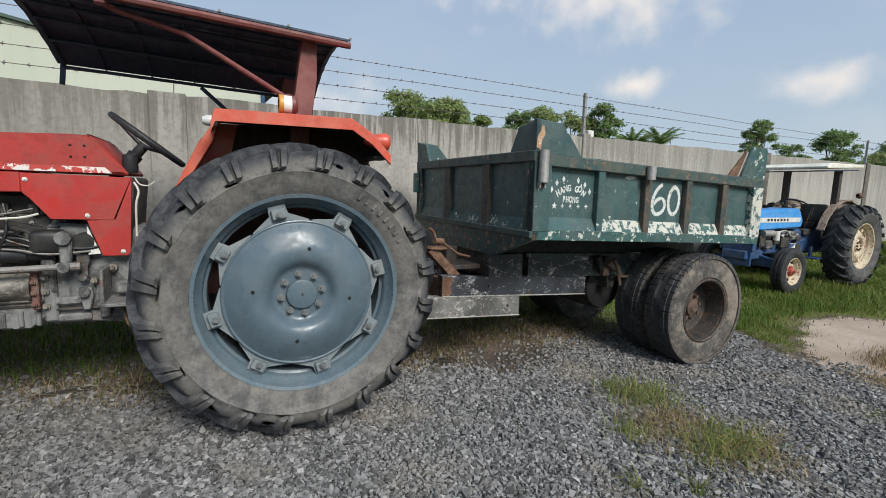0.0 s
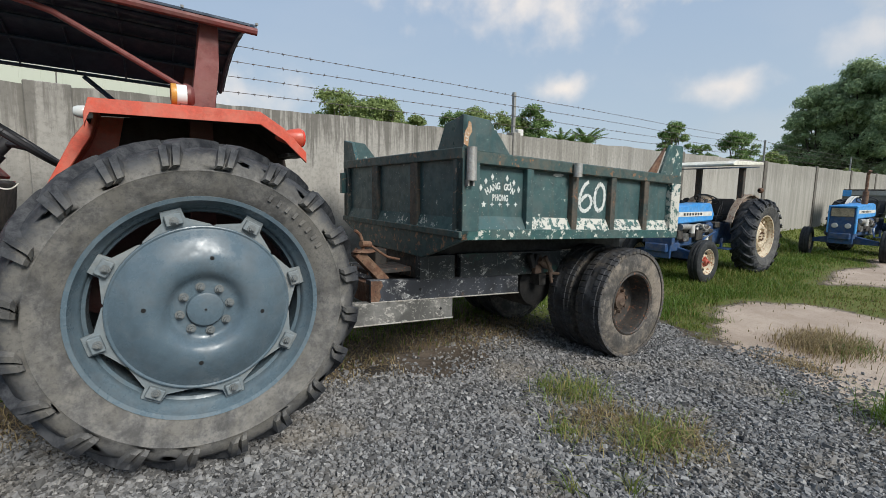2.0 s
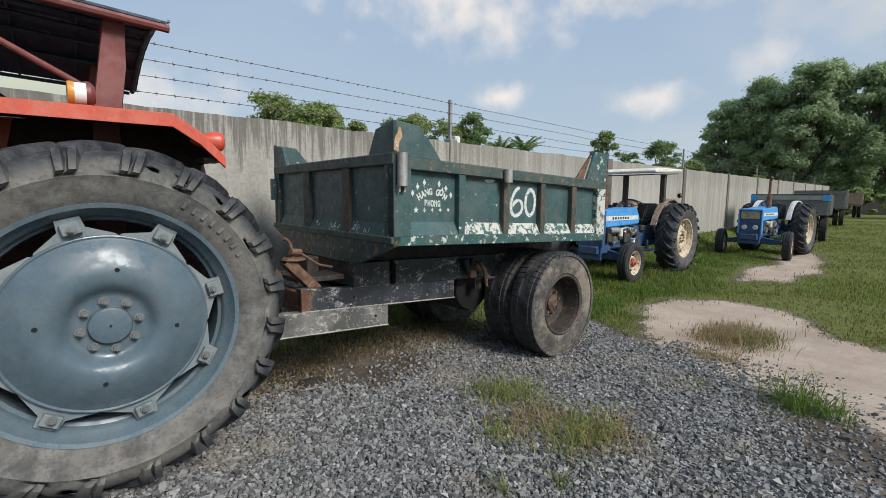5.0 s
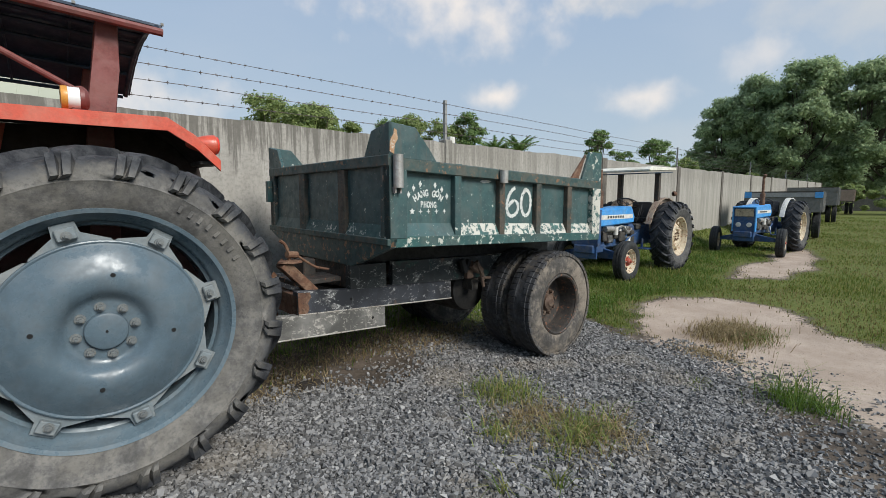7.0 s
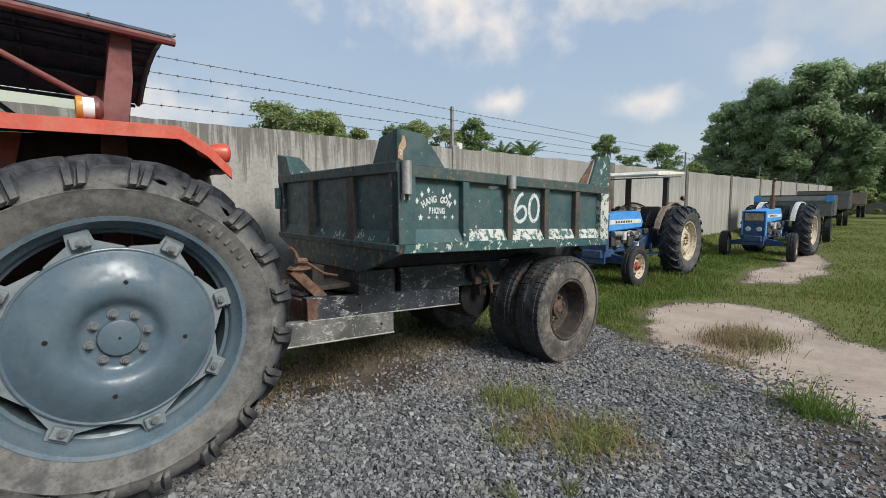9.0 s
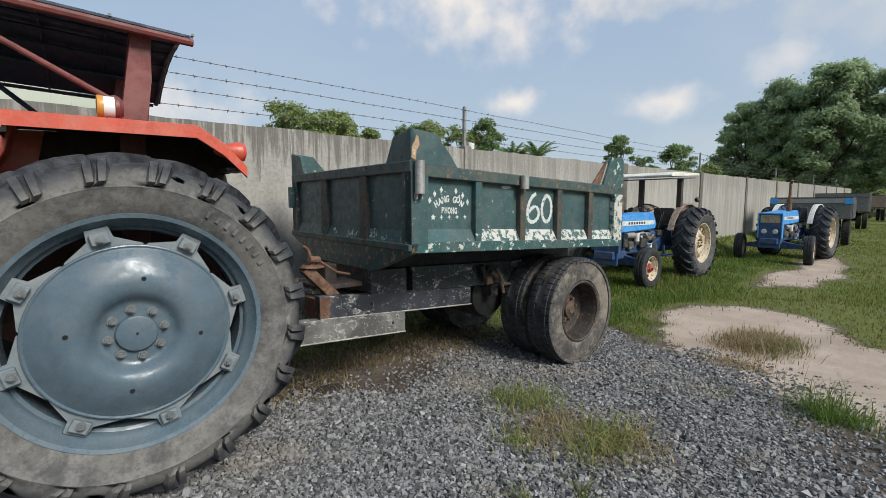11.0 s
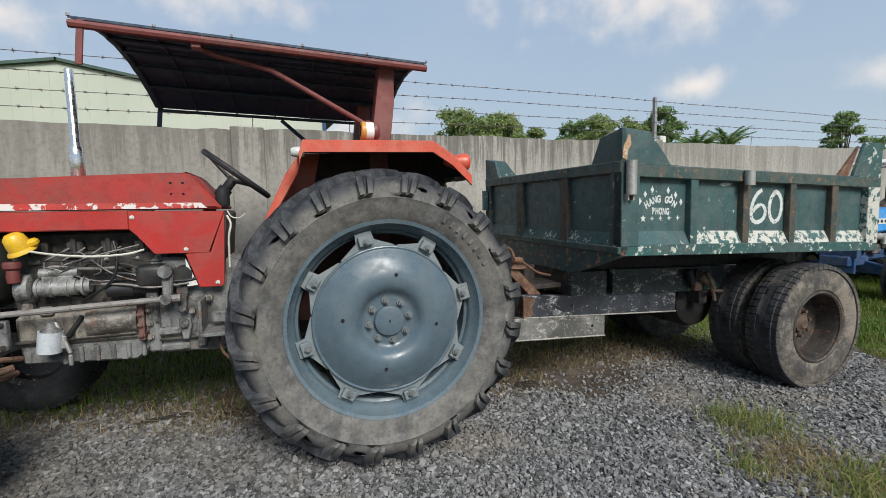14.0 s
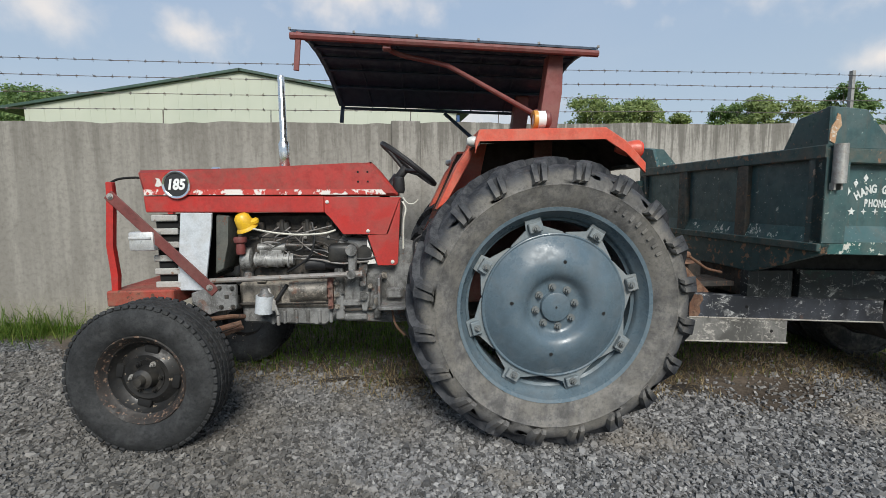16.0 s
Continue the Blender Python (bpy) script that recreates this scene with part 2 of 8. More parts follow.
def gravel_mat():
    n = Nodes("crushed grey stone")
    k = n.rnd(True)
    c = n.mix(n.ramp(k, 0.0, 0.75), (0.062, 0.061, 0.061), (0.232, 0.228, 0.226))
    c = n.mix(n.ramp(k, 0.8, 1.0), c, (0.35, 0.342, 0.33))
    d = n.noise(1.3, 5, 0.6)
    c = n.mix(n.ramp(d, 0.5, 0.68, 0.0, 0.45), c, (0.27, 0.23, 0.18))
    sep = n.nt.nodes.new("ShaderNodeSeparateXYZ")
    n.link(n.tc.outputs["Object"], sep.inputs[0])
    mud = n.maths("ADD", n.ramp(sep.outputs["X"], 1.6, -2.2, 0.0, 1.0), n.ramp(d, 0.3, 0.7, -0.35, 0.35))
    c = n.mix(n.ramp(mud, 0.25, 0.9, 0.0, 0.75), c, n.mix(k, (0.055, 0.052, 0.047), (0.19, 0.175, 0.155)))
    f = n.noise(90, 5, 0.7)
    c = n.mix(n.ramp(f, 0.40, 0.7, 0.0, 0.3), c, (0.15, 0.146, 0.138))
    return n.done(c, 0.8, 0.0, n.bump(f, 0.3, 0.003), 0.35)


def ground_mat():
    """Bare earth, pale sand on the track, and stone dust under the gravel; where each lies is kept in the mesh."""
    n = Nodes("earth and sand")
    at = n.nt.nodes.new("ShaderNodeAttribute")
    at.attribute_name = "zone"
    sp = n.nt.nodes.new("ShaderNodeSeparateColor")
    n.link(at.outputs["Color"], sp.inputs[0])
    a = n.noise(1.7, 8, 0.65)
    b = n.noise(17, 8, 0.7)
    g = n.noise(70, 5, 0.7)
    soil = n.mix(n.ramp(a, 0.35, 0.7), (0.070, 0.056, 0.044), (0.170, 0.136, 0.108))
    soil = n.mix(n.ramp(b, 0.45, 0.62, 0.0, 0.6), soil, (0.055, 0.045, 0.037))
    sand = n.mix(n.ramp(a, 0.3, 0.7), (0.34, 0.266, 0.210), (0.465, 0.376, 0.306))
    speck = n.noise(38, 6, 0.7, n.coords((1, 1.8, 1)))
    sand = n.mix(n.ramp(b, 0.50, 0.66, 0.0, 0.45), sand, (0.33, 0.25, 0.185))
    sand = n.mix(n.ramp(speck, 0.60, 0.66, 0.0, 0.75), sand, (0.12, 0.09, 0.065))
    cell = n.voronoi(52)
    rim = n.voronoi(52, None, "DISTANCE_TO_EDGE").outputs["Distance"]
    bw = n.nt.nodes.new("ShaderNodeRGBToBW")
    n.link(cell.outputs["Color"], bw.inputs[0])
    stone = n.mix(n.ramp(bw.outputs[0], 0.2, 0.8), (0.085, 0.085, 0.087), (0.25, 0.248, 0.245))
    # near-black cell edges paint in the shade between stones
    stone = n.mix(n.ramp(rim, 0.02, 0.16, 0.95, 0.0), stone, (0.016, 0.016, 0.016))
    grass = n.mix(n.ramp(b, 0.3, 0.7), (0.075, 0.100, 0.022), (0.150, 0.160, 0.045))
    grass = n.mix(n.ramp(n.noise(0.55, 5, 0.6), 0.5, 0.66, 0.0, 0.45), grass, (0.16, 0.145, 0.055))
    edge = n.maths("ADD", sp.outputs["Red"], n.ramp(b, 0.2, 0.8, -0.25, 0.25))
    c = n.mix(n.ramp(edge, 0.4, 0.6), soil, sand)
    edge2 = n.maths("ADD", sp.outputs["Green"], n.ramp(b, 0.2, 0.8, -0.25, 0.25))
    c = n.mix(n.ramp(edge2, 0.4, 0.6), c, stone)
    edge3 = n.maths("ADD", sp.outputs["Blue"], n.ramp(b, 0.2, 0.8, -0.3, 0.3))
    c = n.mix(n.ramp(edge3, 0.35, 0.65), c, grass)
    return n.done(c, 0.95, 0.0, n.bump(g, 0.4, 0.012, n.bump(b, 0.5, 0.03)), 0.2)


def leaf_mat(name, a, b, c, rough=0.5, through_light=0.35):
    n = Nodes(name)
    k = n.rnd(True)
    col = n.mix(n.ramp(k, 0.0, 0.6), a, b)
    col = n.mix(n.ramp(k, 0.6, 1.0), col, c)
    n.done(col, rough, 0.0, None, 0.3)
    tl = n.nt.nodes.new("ShaderNodeBsdfTranslucent")
    n.link(col, tl.inputs["Color"])
    ms = n.nt.nodes.new("ShaderNodeMixShader")
    ms.inputs[0].default_value = through_light
    n.link(n.bsdf.outputs[0], ms.inputs[1])
    n.link(tl.outputs[0], ms.inputs[2])
    n.link(ms.outputs[0], n.nt.nodes["Material Output"].inputs["Surface"])
    return n.mat


RED = paint("faded red tractor paint", (0.40, 0.024, 0.019), 0.42, (0.33, 0.028, 0.022), (0.22, 0.09, 0.07), 0.3, (0.55, 0.5, 0.45), 0.77)
ORANGE = paint("fresh orange-red fender paint", (0.54, 0.072, 0.036), 0.38, (0.46, 0.075, 0.042), (0.40, 0.23, 0.16), 0.25)
MAROON = paint("dull maroon frame paint", (0.165, 0.038, 0.033), 0.5, (0.115, 0.035, 0.031), (0.20, 0.11, 0.09), 0.3, (0.08, 0.04, 0.025), 0.74)
RIM = paint("blue-grey rim paint", (0.092, 0.130, 0.156), 0.27, (0.108, 0.148, 0.174), (0.22, 0.215, 0.20), 0.16)
RUBBER = rubber("dusty tractor rubber", 0.75, (0.172, 0.160, 0.140), (0.066, 0.064, 0.062), 0.690)
RUBBER_FIELD = rubber("grey field tyre rubber", 0.45, (0.13, 0.122, 0.108), (0.040, 0.040, 0.042), 0.62)
RUBBER_CLEAN = rubber("dark tyre rubber", 0.16, (0.09, 0.086, 0.08), (0.015, 0.016, 0.017))
RUBBER_WORN = rubber("worn trailer rubber", 0.80, (0.235, 0.198, 0.158), (0.042, 0.040, 0.038), 0.470)
IRON_DARK = paint("oily dark iron", (0.035, 0.033, 0.03), 0.55, (0.02, 0.019, 0.018), (0.12, 0.10, 0.08), 0.5, (0.10, 0.05, 0.03), 0.70, 6)
STEEL = paint("scuffed bare steel", (0.42, 0.41, 0.39), 0.42, (0.30, 0.29, 0.27), (0.26, 0.22, 0.18), 0.5, None, 0.7, 6, None, 0.6)
RUST = paint("rusty brown iron", (0.13, 0.062, 0.036), 0.8, (0.075, 0.04, 0.026), (0.26, 0.17, 0.11), 0.5, (0.05, 0.03, 0.02), 0.66, 6)


def grimy_iron(name, base, metal=0.0):
    """Cast metal under oil and dust: black stains, run-off, rust bloom and scuffs."""
    n = Nodes(name)
    a = n.noise(4.5, 9, 0.7, dist=0.5)
    b = n.noise(17, 8, 0.72)
    f = n.noise(70, 6, 0.75)
    run = n.noise(1.0, 8, 0.7, n.coords((26, 26, 3)))
    c = n.mix(n.ramp(b, 0.4, 0.64), base, shade(base, 0.6))
    c = n.mix(n.ramp(a, 0.47, 0.60, 0.0, 0.8), c, (0.026, 0.024, 0.021))
    c = n.mix(n.ramp(run, 0.53, 0.66, 0.0, 0.65), c, (0.04, 0.034, 0.028))
    c = n.mix(n.ramp(n.noise(7, 9, 0.72, dist=0.3), 0.57, 0.63, 0.0, 0.65), c, (0.15, 0.07, 0.042))
    c = n.mix(n.ramp(f, 0.55, 0.66, 0.0, 0.5), c, shade(base, 1.7))
    return n.done(c, n.ramp(b, 0.35, 0.65, 0.28, 0.62), metal, n.bump(f, 0.18, 0.002, n.bump(b, 0.2, 0.004)))


IRON = grimy_iron("grimy grey cast iron", (0.21, 0.21, 0.205))
CHROME = Nodes("polished chrome").done((0.80, 0.80, 0.80), 0.12, 1.0)
GREEN = paint("flaking dark green paint", (0.034, 0.072, 0.074), 0.36, (0.046, 0.096, 0.097), (0.12, 0.14, 0.13), 0.3, (0.52, 0.51, 0.46), 0.72, 2.6, (0.03, 0.105, 0.095), 0.0, ((0.10, 0.075, 0.05), 0.35))
GREEN_DARK = paint("grimy dark green paint", (0.024, 0.060, 0.062), 0.33, (0.032, 0.078, 0.078), (0.10, 0.105, 0.10), 0.25, (0.30, 0.20, 0.13), 0.70, 2.6, (0.05, 0.06, 0.055), 0.0, ((0.07, 0.05, 0.035), 0.35))
GREEN_FLAKED = paint("green paint flaked to white primer", (0.035, 0.09, 0.088), 0.5, (0.02, 0.12, 0.105), (0.14, 0.15, 0.13), 0.3, (0.50, 0.485, 0.43), 0.488, 3.3, (0.22, 0.25, 0.225))
GREEN_CHIPPED = paint("chipped green rail paint", (0.028, 0.072, 0.072), 0.48, (0.024, 0.088, 0.082), (0.14, 0.14, 0.12), 0.3, (0.50, 0.485, 0.43), 0.585, 2.8, (0.035, 0.115, 0.10))
RED_DULL = paint("sun-dulled red bonnet paint", (0.35, 0.026, 0.020), 0.5, (0.26, 0.036, 0.028), (0.17, 0.07, 0.055), 0.45, (0.5, 0.42, 0.36), 0.78)
SILVER = paint("silver lamp shell", (0.62, 0.62, 0.61), 0.35, (0.5, 0.5, 0.5), (0.4, 0.37, 0.33), 0.3, None, 0.7, 6, None, 0.5)
GREEN_RUSTY = paint("green rail with rust-worn edges", (0.028, 0.062, 0.060), 0.5, (0.05, 0.075, 0.068), (0.16, 0.12, 0.085), 0.4, (0.20, 0.11, 0.06), 0.675, 3.4, (0.10, 0.09, 0.07))
RIB = paint("rust-streaked green rib", (0.030, 0.048, 0.045), 0.6, (0.085, 0.06, 0.042), (0.15, 0.11, 0.08), 0.4, (0.20, 0.10, 0.055), 0.68, 5)


def chassis_paint(name, dark, light, wear, tint=None):
    """Black paint on rolled beams: flaked specks in clouds, drips, scuffs; wear is how much of it is gone."""
    n = Nodes(name)
    a = n.noise(3.0, 7, 0.68, dist=0.4)
    cloud = n.noise(7.0, 8, 0.7, n.coords((1, 1, 1.6)), 0.6)
    speck = n.noise(46, 7, 0.72, n.coords((0.8, 1, 1.2)), 0.3)
    run = n.noise(1.0, 8, 0.72, n.coords((34, 34, 5)), 0.3)
    fine = n.noise(120, 5, 0.75)
    c = n.mix(n.ramp(a, 0.4, 0.62), dark, shade(dark, 2.3))
    if tint:
        c = n.mix(n.ramp(n.noise(4.2, 7, 0.66, dist=0.5), 0.59, 0.65, 0.0, 0.8), c, tint)
    c = n.mix(n.ramp(n.maths("ADD", cloud, wear), 0.56, 0.72, 0.0, 0.8), c, shade(light, 0.55))
    c = n.mix(n.ramp(n.maths("ADD", n.maths("ADD", speck, n.ramp(cloud, 0.35, 0.65, -0.10, 0.07)), wear), 0.60, 0.66, 0.0, 0.85), c, light)
    c = n.mix(n.ramp(n.maths("ADD", run, wear), 0.62, 0.70, 0.0, 0.5), c, shade(light, 0.8))
    c = n.mix(n.ramp(n.noise(5.5, 8, 0.7, dist=0.3), 0.62, 0.68, 0.0, 0.6), c, (0.16, 0.085, 0.05))
    return n.done(c, n.ramp(a, 0.3, 0.7, 0.40, 0.72), 0.0, n.bump(fine, 0.12, 0.0015, n.bump(speck, 0.15, 0.002)), 0.45)


BLACK = chassis_paint("flaked black chassis paint", (0.020, 0.022, 0.027), (0.40, 0.40, 0.39), 0.022)
BLACK_GREEN = chassis_paint("grimy black paint over green", (0.016, 0.019, 0.020), (0.36, 0.36, 0.33), 0.030, (0.016, 0.055, 0.045))
BLACK_WORN = chassis_paint("black paint worn to grey", (0.075, 0.073, 0.068), (0.38, 0.36, 0.325), 0.055)
# near-black that puts the shade under the trailer bed into the colour
UNDERBED_SHADE = paint("shade-black underbed iron", (0.007, 0.007, 0.007), 0.6, (0.012, 0.011, 0.010), (0.03, 0.026, 0.022), 0.3)
LIP = paint("pale worn edge", (0.40, 0.385, 0.35), 0.55, (0.22, 0.20, 0.17), (0.2, 0.14, 0.1), 0.4, (0.03, 0.03, 0.03), 0.60, 9)
WHITE = paint("chipped white paint", (0.66, 0.65, 0.61), 0.5, (0.54, 0.53, 0.5), (0.42, 0.36, 0.29), 0.35, (0.25, 0.13, 0.07), 0.74, 4)
SLAT = paint("dull white slat paint", (0.40, 0.40, 0.38), 0.55, (0.32, 0.31, 0.29), (0.28, 0.24, 0.2), 0.4, (0.2, 0.12, 0.08), 0.7, 5)
CHEEK = paint("pale blue-white panel paint", (0.50, 0.53, 0.56), 0.42, (0.46, 0.49, 0.51), (0.36, 0.33, 0.29), 0.25, (0.26, 0.15, 0.08), 0.75, 4)
LETTER = paint("white stencil paint", (0.60, 0.61, 0.58), 0.6, (0.50, 0.52, 0.50), None, 0, (0.05, 0.10, 0.10), 0.67, 5)
YELLOW = paint("yellow plastic", (0.72, 0.44, 0.02), 0.4, (0.66, 0.38, 0.02), (0.4, 0.3, 0.15), 0.3)
BLUE = paint("sun-faded tractor blue", (0.035, 0.25, 0.62), 0.40, (0.06, 0.30, 0.66), (0.25, 0.27, 0.28), 0.25, (0.35, 0.35, 0.33), 0.74)
BLUE_DARK = paint("grimy dark blue paint", (0.014, 0.05, 0.14), 0.5, (0.02, 0.07, 0.18), (0.14, 0.13, 0.11), 0.4)
CREAM = paint("rusted cream paint", (0.55, 0.48, 0.36), 0.6, (0.45, 0.36, 0.25), (0.30, 0.22, 0.14), 0.4, (0.26, 0.12, 0.055), 0.63, 4)
ROOF_WHITE = paint("weathered white canopy", (0.72, 0.70, 0.62), 0.6, (0.6, 0.57, 0.48), (0.4, 0.36, 0.27), 0.3)
CANVAS = paint("dark canopy sheet", (0.017, 0.036, 0.068), 0.5, (0.013, 0.029, 0.056), (0.034, 0.052, 0.080), 0.4)
SEAT = paint("black vinyl", (0.02, 0.02, 0.022), 0.5)
LENS = Nodes("clear lamp glass").done((0.52, 0.53, 0.51), 0.18)
RED_LENS = Nodes("red lamp lens").done((0.65, 0.05, 0.03), 0.25)
CONCRETE = concrete()
GRAVEL = gravel_mat()
EARTH = ground_mat()
GRASS = leaf_mat("grass blades", (0.080, 0.126, 0.020), (0.155, 0.195, 0.040), (0.27, 0.25, 0.085), 0.5, 0.45)
LUSH = leaf_mat("lush grass blades", (0.055, 0.112, 0.013), (0.110, 0.185, 0.028), (0.19, 0.235, 0.052), 0.45, 0.45)
STRAW = leaf_mat("brown straw", (0.16, 0.115, 0.06), (0.30, 0.225, 0.115), (0.42, 0.34, 0.19))
DRY = leaf_mat("dry grass and straw", (0.12, 0.105, 0.035), (0.24, 0.19, 0.08), (0.08, 0.11, 0.026))
LEAF = leaf_mat("tree leaves", (0.11, 0.18, 0.06), (0.18, 0.27, 0.095), (0.27, 0.36, 0.14), 0.5, 0.45)
# distant haze is put into these paler leaf colours
LEAF_HAZED = leaf_mat("haze-paled distant tree leaves", (0.23, 0.31, 0.17), (0.36, 0.45, 0.25), (0.50, 0.57, 0.34), 0.6, 0.5)
LEAF_LIGHT = leaf_mat("light tree leaves", (0.17, 0.225, 0.075), (0.27, 0.335, 0.12), (0.38, 0.43, 0.19), 0.5, 0.45)
BARK = paint("tree bark", (0.10, 0.08, 0.06), 0.9, (0.06, 0.05, 0.04), None, 0)
WIRE = paint("weathered wire", (0.13, 0.12, 0.12), 0.6, (0.17, 0.12, 0.09), None, 0, None, 0.7, 10, None, 0.4)
POST = paint("weathered grey steel post", (0.27, 0.27, 0.265), 0.6, (0.21, 0.2, 0.185), None, 0)
_hall = Nodes("pale green sheet cladding")
HALL = _hall.done(_hall.mix(_hall.ramp(_hall.noise(0.5, 4, 0.5), 0.35, 0.65), (0.455, 0.475, 0.39), (0.41, 0.435, 0.355)), 0.55)
HALL_ROOF = paint("dark green roof trim", (0.035, 0.075, 0.055), 0.5)


# ---- mesh helpers ----
def link_mesh(name, me, material, parent=None, label="", angle=35):
    me.materials.append(material)
    me.shade_smooth()
    me.set_sharp_from_angle(angle=radians(angle))
    ob = new(name, me)
    ob.parent = parent
    if label:
        ob["label"] = label
    return ob


def part(name, bm, material, parent=None, label="", angle=35):
    """Links a bmesh as one mesh object under a thing or under a part."""
    bmesh.ops.recalc_face_normals(bm, faces=bm.faces)
    me = bpy.data.meshes.new(name)
    bm.to_mesh(me)
    bm.free()
    return link_mesh(name, me, material, parent, label, angle)


def raw(name, verts, faces, material, parent=None, label="", angle=180):
    me = bpy.data.meshes.new(name)
    me.from_pydata(verts, [], faces)
    me.update()
    return link_mesh(name, me, material, parent, label, angle)


def thing(name, m, label, category, group="", kind=""):
    ob = new(name)
    ob.empty_display_size = 0.1
    ob.matrix_world = m
    return tagged(ob, label, category, group, kind)


def B():
    return bmesh.new()


def box(bm, c, s, bev=0.0, rot=None, seg=1):
    m = Matrix.Translation(c) @ (rot.to_4x4() if rot else Matrix.Identity(4)) @ Matrix.Diagonal((*s, 1))
    vs = bmesh.ops.create_cube(bm, size=1.0, matrix=m)["verts"]
    if bev:
        es = list({e for v in vs for e in v.link_edges})
        bmesh.ops.bevel(bm, geom=es, offset=bev, segments=seg, affect="EDGES", profile=0.5)
    return bm


def prism(bm, pts, axis, a, b, bev=0.0):
    """A polygon extruded along an axis: pts are (x, z) for axis y, (y, z) for x, (x, y) for z."""
    def at(p, k):
        return {"y": (p[0], k, p[1]), "x": (k, p[0], p[1]), "z": (p[0], p[1], k)}[axis]
    lo = [bm.verts.new(at(p, a)) for p in pts]
    hi = [bm.verts.new(at(p, b)) for p in pts]
    fs = [bm.faces.new(lo), bm.faces.new(hi[::-1])]
    n = len(pts)
    for i in range(n):
        fs.append(bm.faces.new((lo[i], hi[i], hi[(i + 1) % n], lo[(i + 1) % n])))
    if bev:
        es = list({e for f in fs for e in f.edges})
        bmesh.ops.bevel(bm, geom=es, offset=bev, segments=1, affect="EDGES", profile=0.5)
    return bm


def basis(d):
    d = Vector(d).normalized()
    a = Vector((0, 0, 1)) if abs(d.z) < 0.9 else Vector((1, 0, 0))
    x = d.cross(a).normalized()
    return x, d.cross(x).normalized(), d


def cyl(bm, p0, p1, r0, r1=None, n=16, caps=True):
    r1 = r0 if r1 is None else r1
    p0, p1 = Vector(p0), Vector(p1)
    x, y, _ = basis(p1 - p0)
    rings = []
    for p, r in ((p0, r0), (p1, r1)):
        rings.append([bm.verts.new(p + (x * math.cos(t) + y * math.sin(t)) * r) for t in (2 * math.pi * i / n for i in range(n))])
    for i in range(n):
        j = (i + 1) % n
        bm.faces.new((rings[0][i], rings[0][j], rings[1][j], rings[1][i]))
    if caps:
        bm.faces.new(rings[0][::-1])
        bm.faces.new(rings[1])
    return bm


def tube(bm, pts, r, n=8):
    """A bent round bar through the points."""
    pts = [Vector(p) for p in pts]
    rings = []
    last = None
    for i, p in enumerate(pts):
        d = (pts[min(i + 1, len(pts) - 1)] - pts[max(i - 1, 0)]).normalized()
        if last is None:
            x, y, _ = basis(d)
        else:
            x = (last - d * last.dot(d)).normalized()
            y = d.cross(x)
        last = x
        rings.append([bm.verts.new(p + (x * math.cos(t) + y * math.sin(t)) * r) for t in (2 * math.pi * k / n for k in range(n))])
    for a, b in zip(rings, rings[1:]):
        for i in range(n):
            j = (i + 1) % n
            bm.faces.new((a[i], a[j], b[j], b[i]))
    bm.faces.new(rings[0][::-1])
    bm.faces.new(rings[-1])
    return bm


def smooth_path(pts, k=6):
    """Points along a smooth curve through pts."""
    pts = [Vector(p) for p in pts]
    out = []
    for i in range(len(pts) - 1):
        p0, p1, p2, p3 = pts[max(i - 1, 0)], pts[i], pts[i + 1], pts[min(i + 2, len(pts) - 1)]
        for s in range(k):
            t = s / k
            out.append(0.5 * (2 * p1 + (p2 - p0) * t + (2 * p0 - 5 * p1 + 4 * p2 - p3) * t * t + (3 * p1 - p0 - 3 * p2 + p3) * t ** 3))
    out.append(pts[-1])
    return out


def lathe(bm, prof, c=(0, 0, 0), axis="y", n=48, close=False):
    """Turns a profile of (radius, place along the axis) about an axis through c."""
    c = Vector(c)
    rings = []
    for r, a in prof:
        if r < 1e-5:
            p = {"y": (0, a, 0), "z": (0, 0, a), "x": (a, 0, 0)}[axis]
            rings.append([bm.verts.new(c + Vector(p))])
            continue
        ring = []
        for i in range(n):
            t = 2 * math.pi * i / n
            p = {"y": (r * math.cos(t), a, r * math.sin(t)), "z": (r * math.cos(t), r * math.sin(t), a), "x": (a, r * math.cos(t), r * math.sin(t))}[axis]
            ring.append(bm.verts.new(c + Vector(p)))
        rings.append(ring)
    pairs = list(zip(rings, rings[1:]))
    if close:
        pairs.append((rings[-1], rings[0]))
    for a, b in pairs:
        for i in range(n):
            j = (i + 1) % n
            if len(a) == 1 and len(b) == 1:
                continue
            if len(a) == 1:
                bm.faces.new((a[0], b[j], b[i]))
            elif len(b) == 1:
                bm.faces.new((a[i], a[j], b[0]))
            else:
                bm.faces.new((a[i], a[j], b[j], b[i]))
    return bm


def mould(bm, c=(0, 0, 0)):
    """Ties loose tread bars to the carcass of a tyre about the y axis, below its surface."""
    seen, islands = set(), []
    for v in bm.verts:
        if v in seen:
            continue
        seen.add(v)
        todo, isl = [v], []
        while todo:
            a = todo.pop()
            isl.append(a)
            for e in a.link_edges:
                b = e.other_vert(a)
                if b not in seen:
                    seen.add(b)
                    todo.append(b)
        islands.append(isl)
    islands.sort(key=len, reverse=True)
    tree_kd = KDTree(len(islands[0]))
    for i, v in enumerate(islands[0]):
        tree_kd.insert(v.co, i)
    tree_kd.balance()
    for isl in islands[1:]:
        low = min(isl, key=lambda q: math.hypot(q.co.x - c[0], q.co.z - c[2]))
        mate = min((e.other_vert(low) for e in low.link_edges), key=lambda q: math.hypot(q.co.x - c[0], q.co.z - c[2]))
        bm.faces.new((low, mate, islands[0][tree_kd.find(low.co)[1]]))
    return bm


